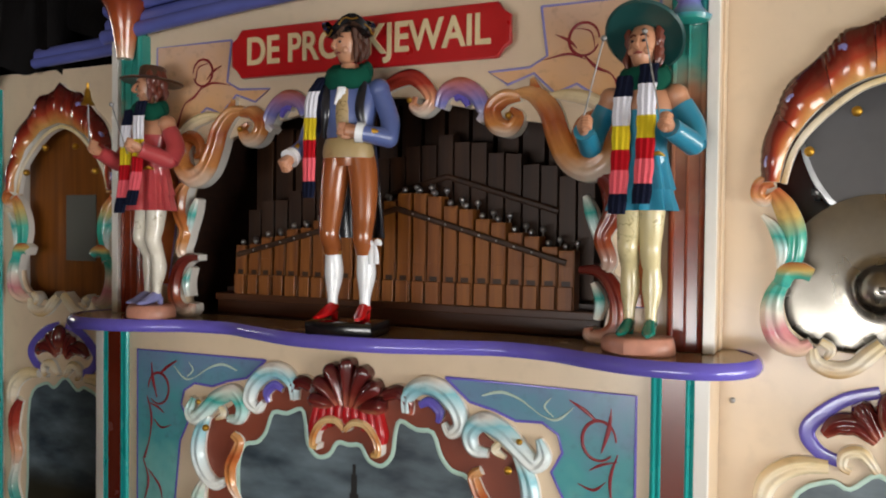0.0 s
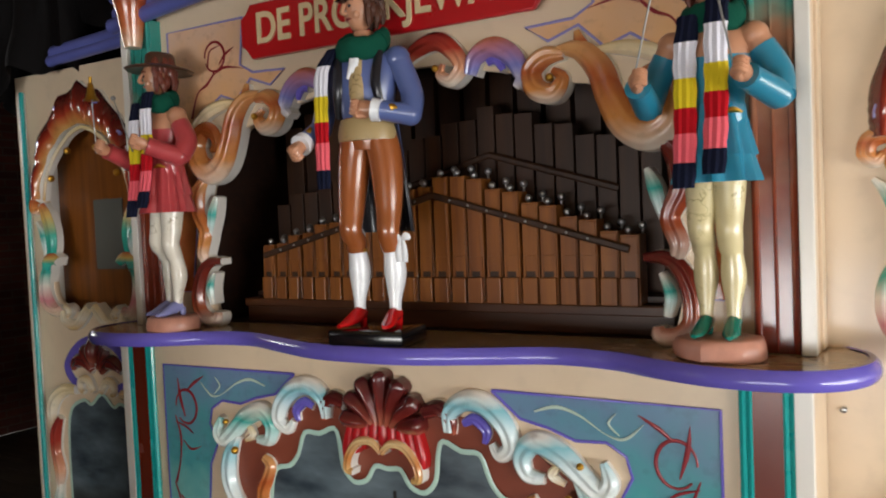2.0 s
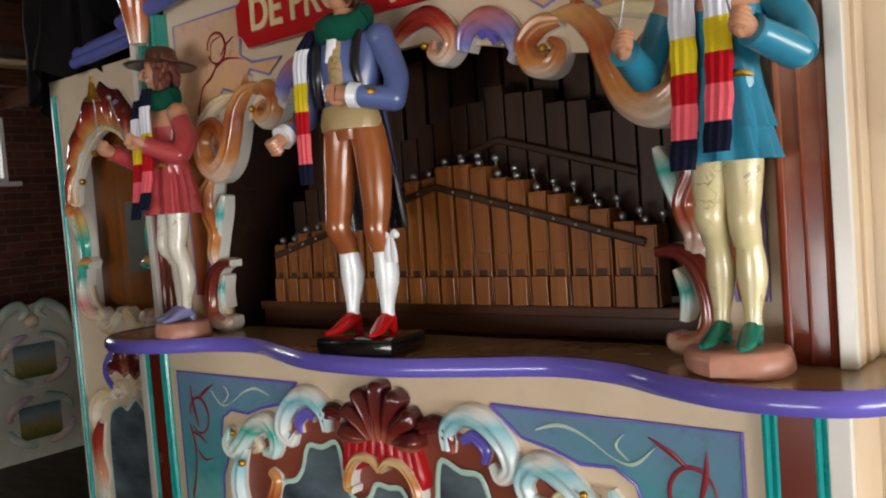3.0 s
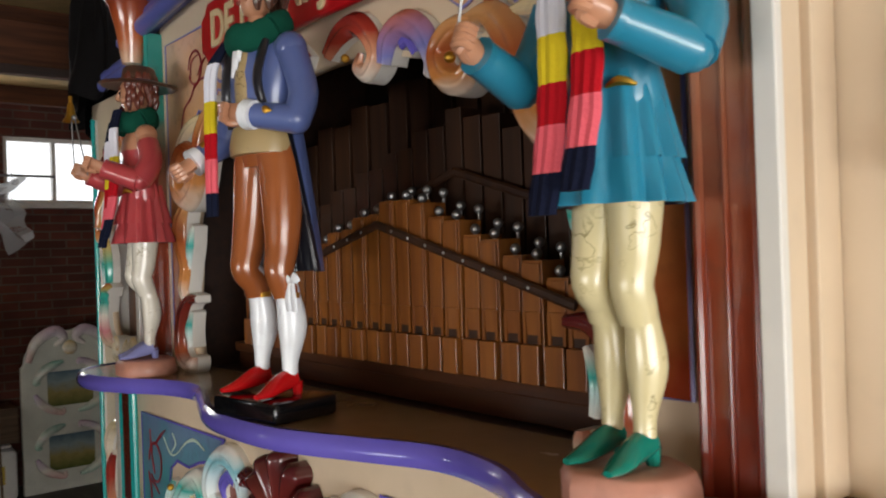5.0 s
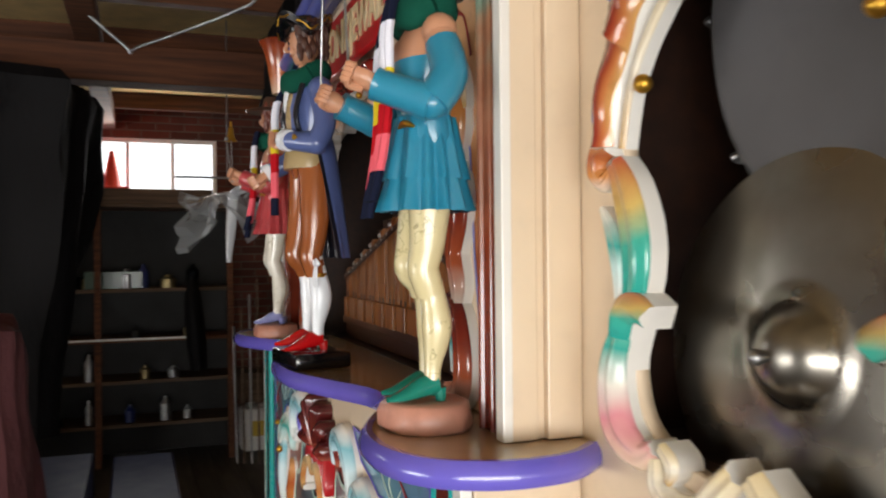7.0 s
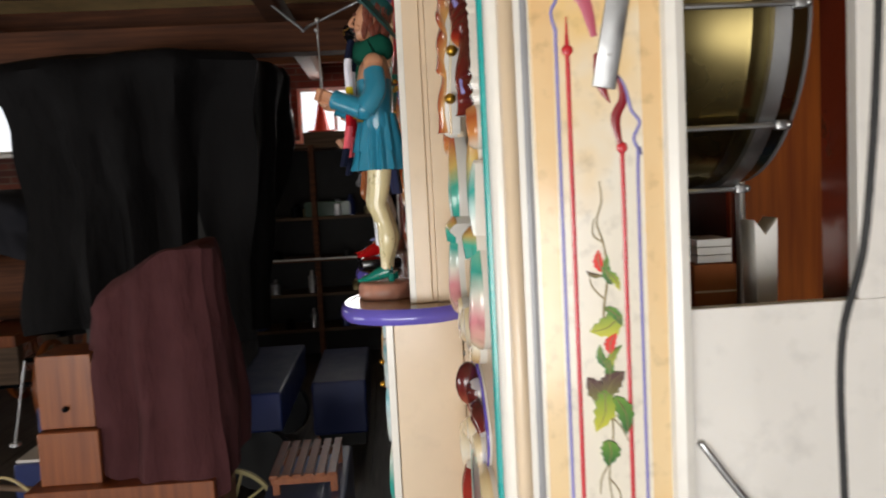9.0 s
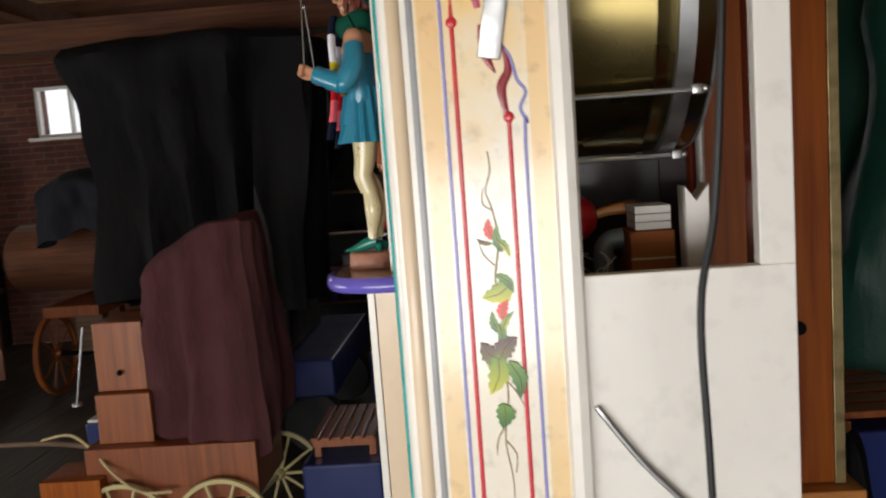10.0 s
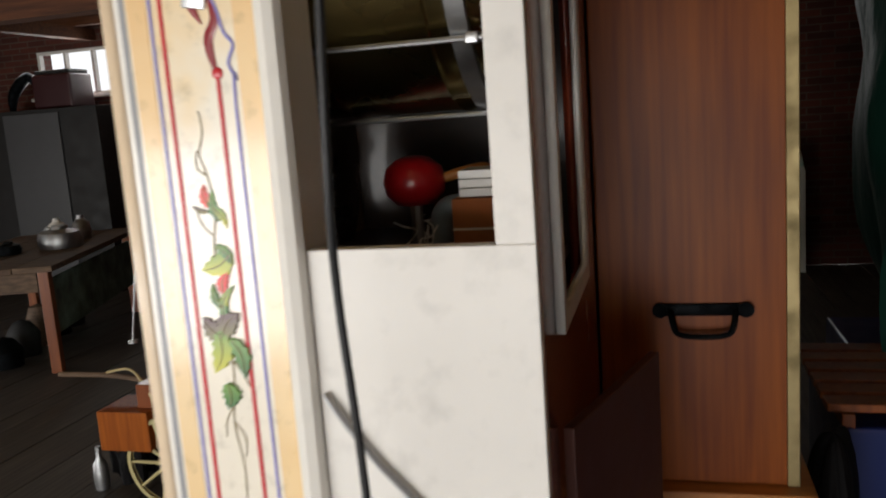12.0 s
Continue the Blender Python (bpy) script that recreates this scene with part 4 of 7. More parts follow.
HATBROWN = paint("brown_hat_enamel", "4a3226", 0.35, 0.4, 0.3)
REDHAIR = paint("auburn_hair_paint", "6a3020", 0.4, 0.3, 0.3)

# slots: lower leg, upper leg, coat, vest, shoe, skin, dark, gold, lips, hair, hat, base
statue("statue", (-1.02, 1.655, 1.3155), "painted wooden gentleman statue in blue tailcoat, brown breeches and tricorn", dict(
    size=0.93, stand=0.034, base="block", dress="tails", hat="tricorn", turn=-34, head=0.82, face=8, band=True, vest=1, cuff=0, nod=4, stance=1.12,
    arms=[[(-0.078, 0.0, 0.575), (-0.105, 0.01, 0.5), (-0.118, 0.0, 0.44), (-0.135, -0.055, 0.405), (-0.142, -0.085, 0.385)],
          [(0.078, 0.0, 0.575), (0.108, 0.0, 0.5), (0.112, -0.02, 0.452), (0.055, -0.068, 0.462), (0.018, -0.075, 0.468)]],
    bows=[(0.072, -0.01, 0.19)], mats=[SOCK, BREECH, COATBLUE, VEST, SHOERED, SKIN, NAVYLAP, GOLD, LIP, HAIR, BLACK, BLACK, STEEL]))
for s, nm in ((1, "R"), (-1, "L")):
    right = s > 0
    statue("statue", (CX + s * 0.686, 1.680, 1.3155) if right else (CX - 0.632, 1.685, 1.3155),
           "painted wooden bell-ringer statue in a teal frilled coat and wide hat" if right else "painted wooden bell-ringer statue in a salmon red frilled coat", dict(
        size=0.84, head=0.88, stand=0.036, base="rock", dress="peplum", stance=0.66, hat="brim", brim=-40 if right else -6, turn=-8 if right else -34, face=0 if right else -8, nod=-8 if right else 2,
        arms=[[(-0.078, 0.0, 0.575), (-0.112, -0.005, 0.50), (-0.12, -0.03, 0.455), (-0.115, -0.105, 0.485), (-0.112, -0.14, 0.50)],
              [(0.078, 0.0, 0.575), (0.118, 0.0, 0.50), (0.125, -0.03, 0.455), (0.085, -0.1, 0.485), (0.07, -0.135, 0.50)]],
        sticks=[("stick", (-0.112, -0.145, 0.49), (-0.06, -0.15, 0.69)), ("stick", (0.07, -0.14, 0.49), (0.03, -0.14, 0.70))] if right else
               [("bell", (-0.112, -0.145, 0.48), (-0.115, -0.15, 0.68)), ("stick", (0.07, -0.14, 0.47), (0.02, -0.16, 0.62))],
        mats=[LEGCREAM, LEGCREAM, TEAL, VEST, SHOEGREEN, SKIN, NAVYLAP, GOLD, LIP, REDHAIR, HATTEAL, ROCK, STEEL] if right else
             [LEGWHITE, LEGWHITE, SALMON, VEST, SHOELILAC, SKIN, NAVYLAP, GOLD, LIP, REDHAIR, HATBROWN, ROCK, STEEL]))
# ---- carvings on the organ front ----
def carve(name, pts, widths, mat, parent, y, s=1, deep=0.75, about=0.0, flutes=3, back=WHITE, thick=0.03):
    """A fluted, carved scroll lying on the board: painted front, pale sawn sides. pts in (from middle, up); about mirrors it round that line too."""
    path = [np.array((*p, w)) for p, w in zip(pts, widths)]
    path = spline(path, 7)
    b = bmesh.new()
    n = 18
    rings = []
    for i, q in enumerate(path):
        a, c = path[max(i - 1, 0)], path[min(i + 1, len(path) - 1)]
        d = Vector((c[0] - a[0], c[1] - a[1]))
        d = d.normalized() if d.length > 1e-7 else Vector((1, 0))
        nx, nz = -d.y, d.x
        w = max(q[2], 0.001)
        ring = []
        for k in range(n + 1):
            t = math.pi * k / n
            lobe = 1 + 0.16 * math.cos(2 * flutes * t) * (0.4 + 0.6 * math.sin(t))
            off, up = math.cos(t) * w, math.sin(t) * w * deep * lobe
            ring.append(b.verts.new((CX + s * (q[0] + nx * off), y - up, q[1] + nz * off)))
        for off in (-w, w):
            ring.append(b.verts.new((CX + s * (q[0] + nx * off), y + thick, q[1] + nz * off)))
        rings.append(ring)
    m = n + 3
    for r, q in zip(rings, rings[1:]):
        for k in range(m):
            f = b.faces.new((r[k], r[(k + 1) % m], q[(k + 1) % m], q[k]))
            f.material_index = 0 if k < n else 1
    b.faces.new(rings[0][::-1]).material_index = 1
    b.faces.new(rings[-1]).material_index = 1
    return part(name, b, [mat, back], parent, "", True, 50)


def line(name, pts, r, mat, parent, y, s=1, closed=False):
    """A thin painted line, standing a hair proud of its board."""
    b = bmesh.new()
    p = [(CX + s * x, y, z) for x, z in pts]
    if closed:
        p.append(p[0])
    sweep(b, p, [(r, 0.0012)] * len(p), 0, 6, 1, (0, 1, 0))
    return part(name, b, mat, parent)


def stroke(name, pts, widths, mat, parent, y, s=1):
    b = bmesh.new()
    sweep(b, [(CX + s * x, y, z) for x, z in pts], [(w * 0.6, 0.0012) for w in widths], 0, 6, 5, (0, 1, 0))
    return part(name, b, mat, parent)


DEEPRED = paint("flourish_dark_red", "8a1622", 0.35)
PALE = paint("flourish_pale_mint", "bcd2c4", 0.4)
MINT = paint("frame_line_mint", "b9d8cb", 0.35)
boards = {o.name.split(".")[0]: o for o in organ.children}
upper, lower, wings = boards["upper_board"], boards["lower_board"], [o for o in organ.children if o.name.startswith("wing_panel")]

CRESTFADE = airbrush("crest_fade", [(0.0, "cc9c5c"), (0.2, "c27440"), (0.4, "9c3622"), (0.62, "681a14"), (1.0, "3c0e10")], 1, source="UV")
# rings round the wing openings; half a ring, mirrored about its middle
RM = 1.143


def crest(half, wing, s):
    """Half of the scalloped crest over a wing opening: bulging lobes, tight ribs at the outer rim, a lilac crescent in each lobe."""
    inner = spline([(0.937, 1.668), (0.955, 1.74), (0.995, 1.80), (1.04, 1.842), (1.095, 1.87), (1.145, 1.88)], 24)
    outer = spline([(0.897, 1.668), (0.907, 1.775), (0.945, 1.862), (1.02, 1.945), (1.085, 1.985), (1.145, 2.005)], 24)
    n, m = len(inner), 16
    b = bmesh.new()
    uv = b.loops.layers.uv.new("across")
    rows, at_v = [], {}
    for i, (p, q) in enumerate(zip(inner, outer)):
        u = i / (n - 1) * 3.5
        lobe = u % 1.0
        swell = 0.5 - 0.5 * math.cos(2 * math.pi * min(1.0, lobe * 1.15))
        row = []
        for k in range(m + 1):
            v = k / m
            reach = v * (0.90 + 0.10 * swell + (0.012 * math.cos(2 * math.pi * u * 9) if lobe < 0.45 else 0) * v)
            x, z = p + (q - p) * reach
            step = 0.012 * max(0.0, 1 - lobe * 3.2) * math.sin(math.pi * min(1.0, v * 1.1))
            ribs = 0.0022 * math.cos(2 * math.pi * u * 9) * max(0.0, v - 0.55) / 0.45 * (1 if lobe < 0.45 else 0.25)
            up = 0.026 * math.sin(math.pi * min(1, 0.12 + 0.85 * v)) ** 0.7 * (0.62 + 0.38 * swell) + step + ribs
            vert = b.verts.new((CX + s * half([(x, z)])[0][0], 1.829 - up, z))
            at_v[vert] = (u, v)
            row.append(vert)
        for k in (m, 0):
            vert = b.verts.new((row[k].co.x, 1.8455, row[k].co.z))
            at_v[vert] = (u, k / m)
            row.append(vert)
        rows.append(row)
    for r, q in zip(rows, rows[1:]):
        for k in range(m + 3):
            f = b.faces.new((r[k], r[(k + 1) % (m + 3)], q[(k + 1) % (m + 3)], q[k]))
            f.material_index = 0 if k < m else 1
            for loop in f.loops:
                loop[uv].uv = at_v[loop.vert]
    b.faces.new(rows[0][::-1]).material_index = 1
    b.faces.new(rows[-1]).material_index = 1
    top = part("scalloped_crest", b, [CRESTFADE, WHITE], wing, "", True, 60)
    for j in range(3):
        i = int((j + 0.34) / 3.5 * (n - 1))
        pts = []
        for k, (v, d) in enumerate(((0.80, -2), (0.76, 1), (0.64, 4), (0.50, 5), (0.38, 4))):
            q = inner[i + d] + (outer[i + d] - inner[i + d]) * v * 0.93
            pts.append((q[0], q[1]))
        w = 0.0045 + 0.0016 * j
        carve("lilac_crescent", half(pts), [w * 0.5, w, w * 1.25, w, w * 0.4], LILAC, top, 1.811, s, 0.7, flutes=1, back=LILAC, thick=0.012)


for s, wing in ((1, wings[0]), (-1, wings[1])):
    for m in (1, -1):
        def half(pts):
            return [(x if m > 0 else 2 * RM - x, z) for x, z in pts]
        crest(half, wing, s)
        carve("inner_lip", half([(0.945, 1.665), (0.963, 1.73), (1.003, 1.787), (1.08, 1.85), (1.145, 1.872)]), [0.006, 0.0065, 0.007, 0.0065, 0.006], CARV_CREAM, wing, 1.828, s, 0.8, flutes=1, thick=0.016)
        for x0, z0 in ((0.992, 1.735), (1.077, 1.812)):
            xx = x0 if m > 0 else 2 * RM - x0
            bead("gilt_bead", CX + s * xx, 1.824, z0 - 0.006, 0.0105, GOLD, wing)
        carve("curl", half([(0.925, 1.672), (0.902, 1.664), (0.896, 1.642), (0.91, 1.63), (0.922, 1.643)]), [0.014, 0.016, 0.015, 0.012, 0.006], CARV_ORANGE, wing, 1.828, s, 0.9)
        carve("side_scroll", half([(0.925, 1.65), (0.948, 1.615), (0.966, 1.565), (0.965, 1.515), (0.95, 1.482)]), [0.014, 0.022, 0.024, 0.021, 0.014], CARV_LEAF, wing, 1.832, s, 0.62, thick=0.022)
        carve("side_leaf", half([(0.905, 1.60), (0.93, 1.57), (0.945, 1.53), (0.94, 1.49)]), [0.004, 0.012, 0.014, 0.006], CARV_TEAL, wing, 1.824, s, 0.62, thick=0.022)
        carve("knob_scroll", half([(0.945, 1.455), (0.955, 1.482), (0.98, 1.487), (1.002, 1.478)]), [0.016, 0.019, 0.017, 0.014], CARV_LEAF, wing, 1.824, s, 0.9, flutes=2)
        carve("lower_scroll", half([(0.95, 1.47), (0.93, 1.43), (0.928, 1.385), (0.945, 1.345), (0.98, 1.328), (1.003, 1.34)]), [0.015, 0.02, 0.024, 0.025, 0.018, 0.01], CARV_PINK, wing, 1.828, s, 0.8)
        carve("foot_scroll", half([(1.005, 1.33), (1.012, 1.302), (1.045, 1.288), (1.08, 1.296), (1.108, 1.322), (1.132, 1.345)]), [0.009, 0.015, 0.017, 0.016, 0.017, 0.014], CARV_CREAM, wing, 1.828, s, 0.8)
        carve("foot_curl", half([(1.02, 1.345), (1.04, 1.33), (1.03, 1.31)]), [0.008, 0.01, 0.005], CARV_CREAM, wing, 1.824, s, 0.8)
        # lower picture frame of the wing
        carve("shell_lobe", half([(1.125, 1.15), (1.09, 1.18), (1.055, 1.178), (1.03, 1.155)]), [0.01, 0.022, 0.022, 0.01], CARV_SHELL, wing, 1.832, s, 0.8)
        carve("shell_lobe", half([(1.128, 1.16), (1.10, 1.21), (1.09, 1.225)]), [0.012, 0.022, 0.014], CARV_SHELL, wing, 1.829, s, 0.8)
        carve("lilac_backing", half([(1.13, 1.25), (1.06, 1.225), (1.0, 1.165), (1.02, 1.12), (1.07, 1.10)]), [0.012, 0.014, 0.016, 0.014, 0.012], PURPLE, wing, 1.835, s, 0.3, flutes=1, thick=0.004)
        carve("gilt_scroll", half([(1.128, 1.09), (1.10, 1.125), (1.07, 1.12), (1.065, 1.095), (1.08, 1.085)]), [0.008, 0.013, 0.012, 0.009, 0.006], CARV_CREAM, wing, 1.829, s, 0.9)
        carve("frame_scroll", half([(1.04, 1.09), (0.98, 1.085), (0.93, 1.05), (0.915, 1.0), (0.93, 0.96)]), [0.014, 0.02, 0.022, 0.018, 0.01], CARV_CREAM, wing, 1.832, s, 0.8)
        carve("frame_scroll", half([(0.955, 1.0), (0.93, 0.95), (0.925, 0.89), (0.94, 0.83), (0.925, 0.78)]), [0.012, 0.022, 0.02, 0.022, 0.012], CARV_RED, wing, 1.832, s, 0.8)
        carve("frame_scroll", half([(0.935, 0.79), (0.92, 0.72), (0.94, 0.65), (0.93, 0.56), (0.95, 0.5)]), [0.012, 0.02, 0.02, 0.02, 0.01], CARV_TEAL, wing, 1.832, s, 0.8)
    bead("shell_crown", CX + s * RM, 1.82, 1.215, 0.03, CARV_SHELL, wing, (0.7, 0.8, 1.3))

SCENERY, st, sb = nodes("dark_painted_landscape", 0.35, 0, 0.3)
cl = speckle(st, 6, 6, (1, 1, 2.6))
c_ = st.nodes.new("ShaderNodeTexCoord")
g_ = st.nodes.new("ShaderNodeSeparateXYZ")
st.links.new(c_.outputs["Generated"], g_.inputs[0])
skyc = mixed(st, ramp(st, cl, [(0.3, (0,) * 3), (0.7, (1,) * 3)]), rgb("26323c"), rgb("708088"))
st.links.new(mixed(st, ramp(st, g_.outputs[2], [(0.42, (1,) * 3), (0.56, (0,) * 3)]), skyc, mixed(st, cl, rgb("14130f"), rgb("4a4430"))), sb.inputs["Base Color"])
for s, wing in ((1, wings[0]), (-1, wings[1])):
    o = smooth2([(1.13, 1.085), (1.18, 1.05), (1.22, 1.06), (1.29, 1.0), (1.30, 0.75), (1.29, 0.5), (0.97, 0.5), (0.96, 0.75), (0.97, 1.0), (1.04, 1.06), (1.08, 1.05)], 4)
    pic = part("picture", cut_board([at_c([(s * x, z) for x, z in o])], 1.834, 0.004), SCENERY, wing, "dark painted harbour scene", False)
    line("picture_line", o, 0.005, MINT, pic, 1.832, s, True)

GILTFADE = airbrush("gilt_scroll_fade", [(0.0, "d8b070"), (0.5, "b8743c"), (1.0, "e0c490")])
# middle picture below the shelf, with its red-brown ground
PH = [(0.0, 1.045), (0.032, 1.047), (0.055, 1.015), (0.09, 1.006), (0.118, 1.035), (0.125, 1.085), (0.138, 1.118), (0.18, 1.102), (0.222, 1.1), (0.243, 1.05), (0.27, 1.02), (0.312, 1.006), (0.33, 0.94), (0.325, 0.80), (0.34, 0.62), (0.33, 0.5)]
outline = smooth2([(-x, z) for x, z in PH[:0:-1]] + PH, 3, False)
ground = smooth2([(-x, z) for x, z in ((0.42, 0.45), (0.44, 0.7), (0.43, 0.9), (0.45, 1.0), (0.42, 1.06), (0.36, 1.1), (0.3, 1.14), (0.2, 1.165), (0.1, 1.18))] + [(x, z) for x, z in ((0.1, 1.18), (0.2, 1.165), (0.3, 1.14), (0.36, 1.1), (0.42, 1.06), (0.45, 1.0), (0.43, 0.9), (0.44, 0.7), (0.42, 0.45))], 4, False)
gr = part("picture_ground", cut_board([at_c(ground)], 1.685, 0.0045), paint("terracotta_ground_paint", "84402c", 0.4, 0.2), lower, "", False)
pic = part("picture", cut_board([at_c(outline)], 1.681, 0.0035), SCENERY, lower, "dark painted town view with a church tower", False)
line("picture_line", outline, 0.0055, MINT, pic, 1.68)
b = bmesh.new()
for w, z0, z1 in ((0.012, 0.8, 0.93), (0.008, 0.93, 0.975), (0.004, 0.975, 1.0)):
    box(b, (CX + 0.015 - w, 1.6795, z0), (CX + 0.015 + w, 1.6812, z1))
for k in range(9):
    x = CX - 0.3 + k * 0.075
    box(b, (x, 1.6796, 0.7), (x + random.uniform(0.02, 0.06), 1.6811, 0.80 + random.uniform(0.0, 0.05)))
part("painted_town", b, DARK, pic, "", False)

SP = [(0.25, 1.228), (0.681, 1.226), (0.681, 0.5), (0.56, 0.5), (0.55, 0.8), (0.53, 0.99), (0.502, 1.045), (0.526, 1.09), (0.516, 1.128), (0.48, 1.15), (0.42, 1.147), (0.37, 1.165), (0.31, 1.178)]
UP = [(0.436, 2.066), (0.70, 2.066), (0.70, 1.40), (0.655, 1.40), (0.63, 1.55), (0.617, 1.70), (0.578, 1.785), (0.578, 1.85), (0.52, 1.888), (0.47, 1.87), (0.42, 1.918), (0.357, 1.896), (0.31, 1.928), (0.41, 1.932), (0.451, 1.955)]
for s in (1, -1):
    f = part("spandrel", cut_board([at_c([(s * x, z) for x, z in SP])], 1.6875, 0.004), TEALFIELD, lower, "teal painted corner field", False)
    line("lilac_line", SP, 0.003, PURPLE, f, 1.686, s, True)
    circle = [(0.605 + 0.036 * math.cos(t), 1.125 + 0.042 * math.sin(t)) for t in (2 * math.pi * k / 16 for k in range(15))]
    stroke("flourish", circle, [0.003 + 0.003 * math.sin(k / 14 * math.pi) for k in range(15)], DEEPRED, f, 1.6855, s)
    for pts, w in (([(0.54, 1.205), (0.575, 1.185), (0.60, 1.165)], [0.002, 0.007, 0.003]), ([(0.63, 1.195), (0.625, 1.15), (0.61, 1.10)], [0.001, 0.008, 0.002]), ([(0.645, 1.10), (0.63, 1.05), (0.635, 0.99), (0.655, 0.93)], [0.002, 0.006, 0.003, 0.007]),
                   ([(0.645, 1.085), (0.61, 1.075), (0.585, 1.06)], [0.001, 0.005, 0.001]), ([(0.56, 1.03), (0.595, 1.02), (0.62, 1.04)], [0.001, 0.005, 0.001]), ([(0.66, 0.93), (0.64, 0.87), (0.66, 0.8)], [0.002, 0.006, 0.002]), ([(0.64, 0.9), (0.60, 0.86), (0.59, 0.82)], [0.002, 0.006, 0.001])):
        stroke("flourish", pts, w, DEEPRED, f, 1.6852, s)
    for pts, w in (([(0.34, 1.195), (0.385, 1.207), (0.43, 1.195), (0.48, 1.165), (0.515, 1.16), (0.55, 1.19)], [0.003, 0.006, 0.004, 0.002, 0.005, 0.001]), ([(0.5, 1.205), (0.485, 1.185), (0.505, 1.165)], [0.001, 0.004, 0.002])):
        stroke("pale_flourish", pts, w, PALE, f, 1.6852, s)
    u = part("peach_field", cut_board([at_c([(s * x, z) for x, z in UP])], 1.777, 0.004), PEACH, upper, "peach painted corner field", False)
    line("lilac_line", UP, 0.003, LILAC, u, 1.7755, s, True)
    circle = [(0.535 + 0.034 * math.cos(t), 1.985 + 0.036 * math.sin(t)) for t in (2 * math.pi * k / 16 for k in range(16))]
    stroke("flourish", circle, [0.003 + 0.003 * math.sin(k / 15 * math.pi) for k in range(16)], DEEPRED, u, 1.775, s)
    for pts, w in (([(0.47, 2.0), (0.50, 1.985), (0.52, 1.965)], [0.001, 0.006, 0.001]), ([(0.535, 1.95), (0.565, 1.92), (0.60, 1.90), (0.625, 1.84)], [0.003, 0.006, 0.003, 0.007]), ([(0.44, 1.945), (0.50, 1.955), (0.54, 1.94)], [0.001, 0.005, 0.001]), ([(0.51, 2.01), (0.55, 2.0), (0.56, 1.96)], [0.001, 0.003, 0.001])):
        stroke("flourish", pts, w, DEEPRED, u, 1.7748, s)

    # carved scrolls round the arch
    for pts, w, mat, dp in (
        ([(0.03, 1.895), (0.07, 1.92), (0.115, 1.928), (0.15, 1.905), (0.17, 1.87), (0.145, 1.845), (0.12, 1.858), (0.127, 1.88)], [0.012, 0.018, 0.02, 0.019, 0.017, 0.015, 0.012, 0.006], CARV_RED, 0.9),
        ([(0.19, 1.85), (0.205, 1.885), (0.245, 1.898), (0.285, 1.875), (0.305, 1.835), (0.29, 1.815)], [0.014, 0.02, 0.022, 0.021, 0.017, 0.008], CARV_BLUE, 0.85),
        ([(0.23, 1.87), (0.25, 1.875), (0.265, 1.85)], [0.008, 0.012, 0.007], PURPLE, 0.7),
        ([(0.395, 1.865), (0.355, 1.865), (0.325, 1.84), (0.335, 1.805), (0.37, 1.795), (0.388, 1.82), (0.37, 1.838)], [0.01, 0.02, 0.022, 0.022, 0.019, 0.014, 0.007], CARV_ORANGE, 0.95),
        ([(0.38, 1.875), (0.425, 1.868), (0.462, 1.83), (0.482, 1.775), (0.51, 1.722), (0.552, 1.70), (0.59, 1.722), (0.598, 1.77), (0.572, 1.805), (0.538, 1.795), (0.53, 1.765), (0.552, 1.755)], [0.008, 0.02, 0.026, 0.028, 0.03, 0.031, 0.03, 0.027, 0.023, 0.018, 0.014, 0.007], CARV_ORANGE, 0.9),
        ([(0.46, 1.865), (0.51, 1.862), (0.565, 1.845), (0.61, 1.805), (0.625, 1.76)], [0.006, 0.014, 0.016, 0.014, 0.006], CARV_CREAM, 0.7),
        ([(0.42, 1.905), (0.43, 1.875), (0.45, 1.85)], [0.006, 0.014, 0.01], CARV_ORANGE, 0.7),
        ([(0.575, 1.69), (0.605, 1.65), (0.607, 1.60), (0.585, 1.55), (0.60, 1.50), (0.585, 1.46)], [0.012, 0.024, 0.022, 0.019, 0.018, 0.008], CARV_ORANGE if s < 0 else CARV_BROWN, 0.8),
        ([(0.545, 1.64), (0.56, 1.60), (0.575, 1.54)], [0.006, 0.014, 0.007], CARV_TEAL, 0.7),
        ([(0.535, 1.478), (0.575, 1.476), (0.605, 1.45), (0.622, 1.40), (0.618, 1.355), (0.59, 1.332), (0.562, 1.335), (0.557, 1.352)], [0.008, 0.014, 0.018, 0.02, 0.02, 0.019, 0.017, 0.01], CARV_BROWN, 0.9),
        ([(0.565, 1.45), (0.582, 1.41), (0.575, 1.37)], [0.005, 0.012, 0.008], CARV_TEAL, 0.8),
    ):
        carve("carved_scroll", pts, w, mat, upper, 1.765, s, dp)
    bead("gilt_bead", CX + s * 0.375, 1.735, 1.82, 0.008, GOLD, upper)
    bead("gilt_bead", CX + s * 0.125, 1.735, 1.868, 0.007, GOLD, upper)

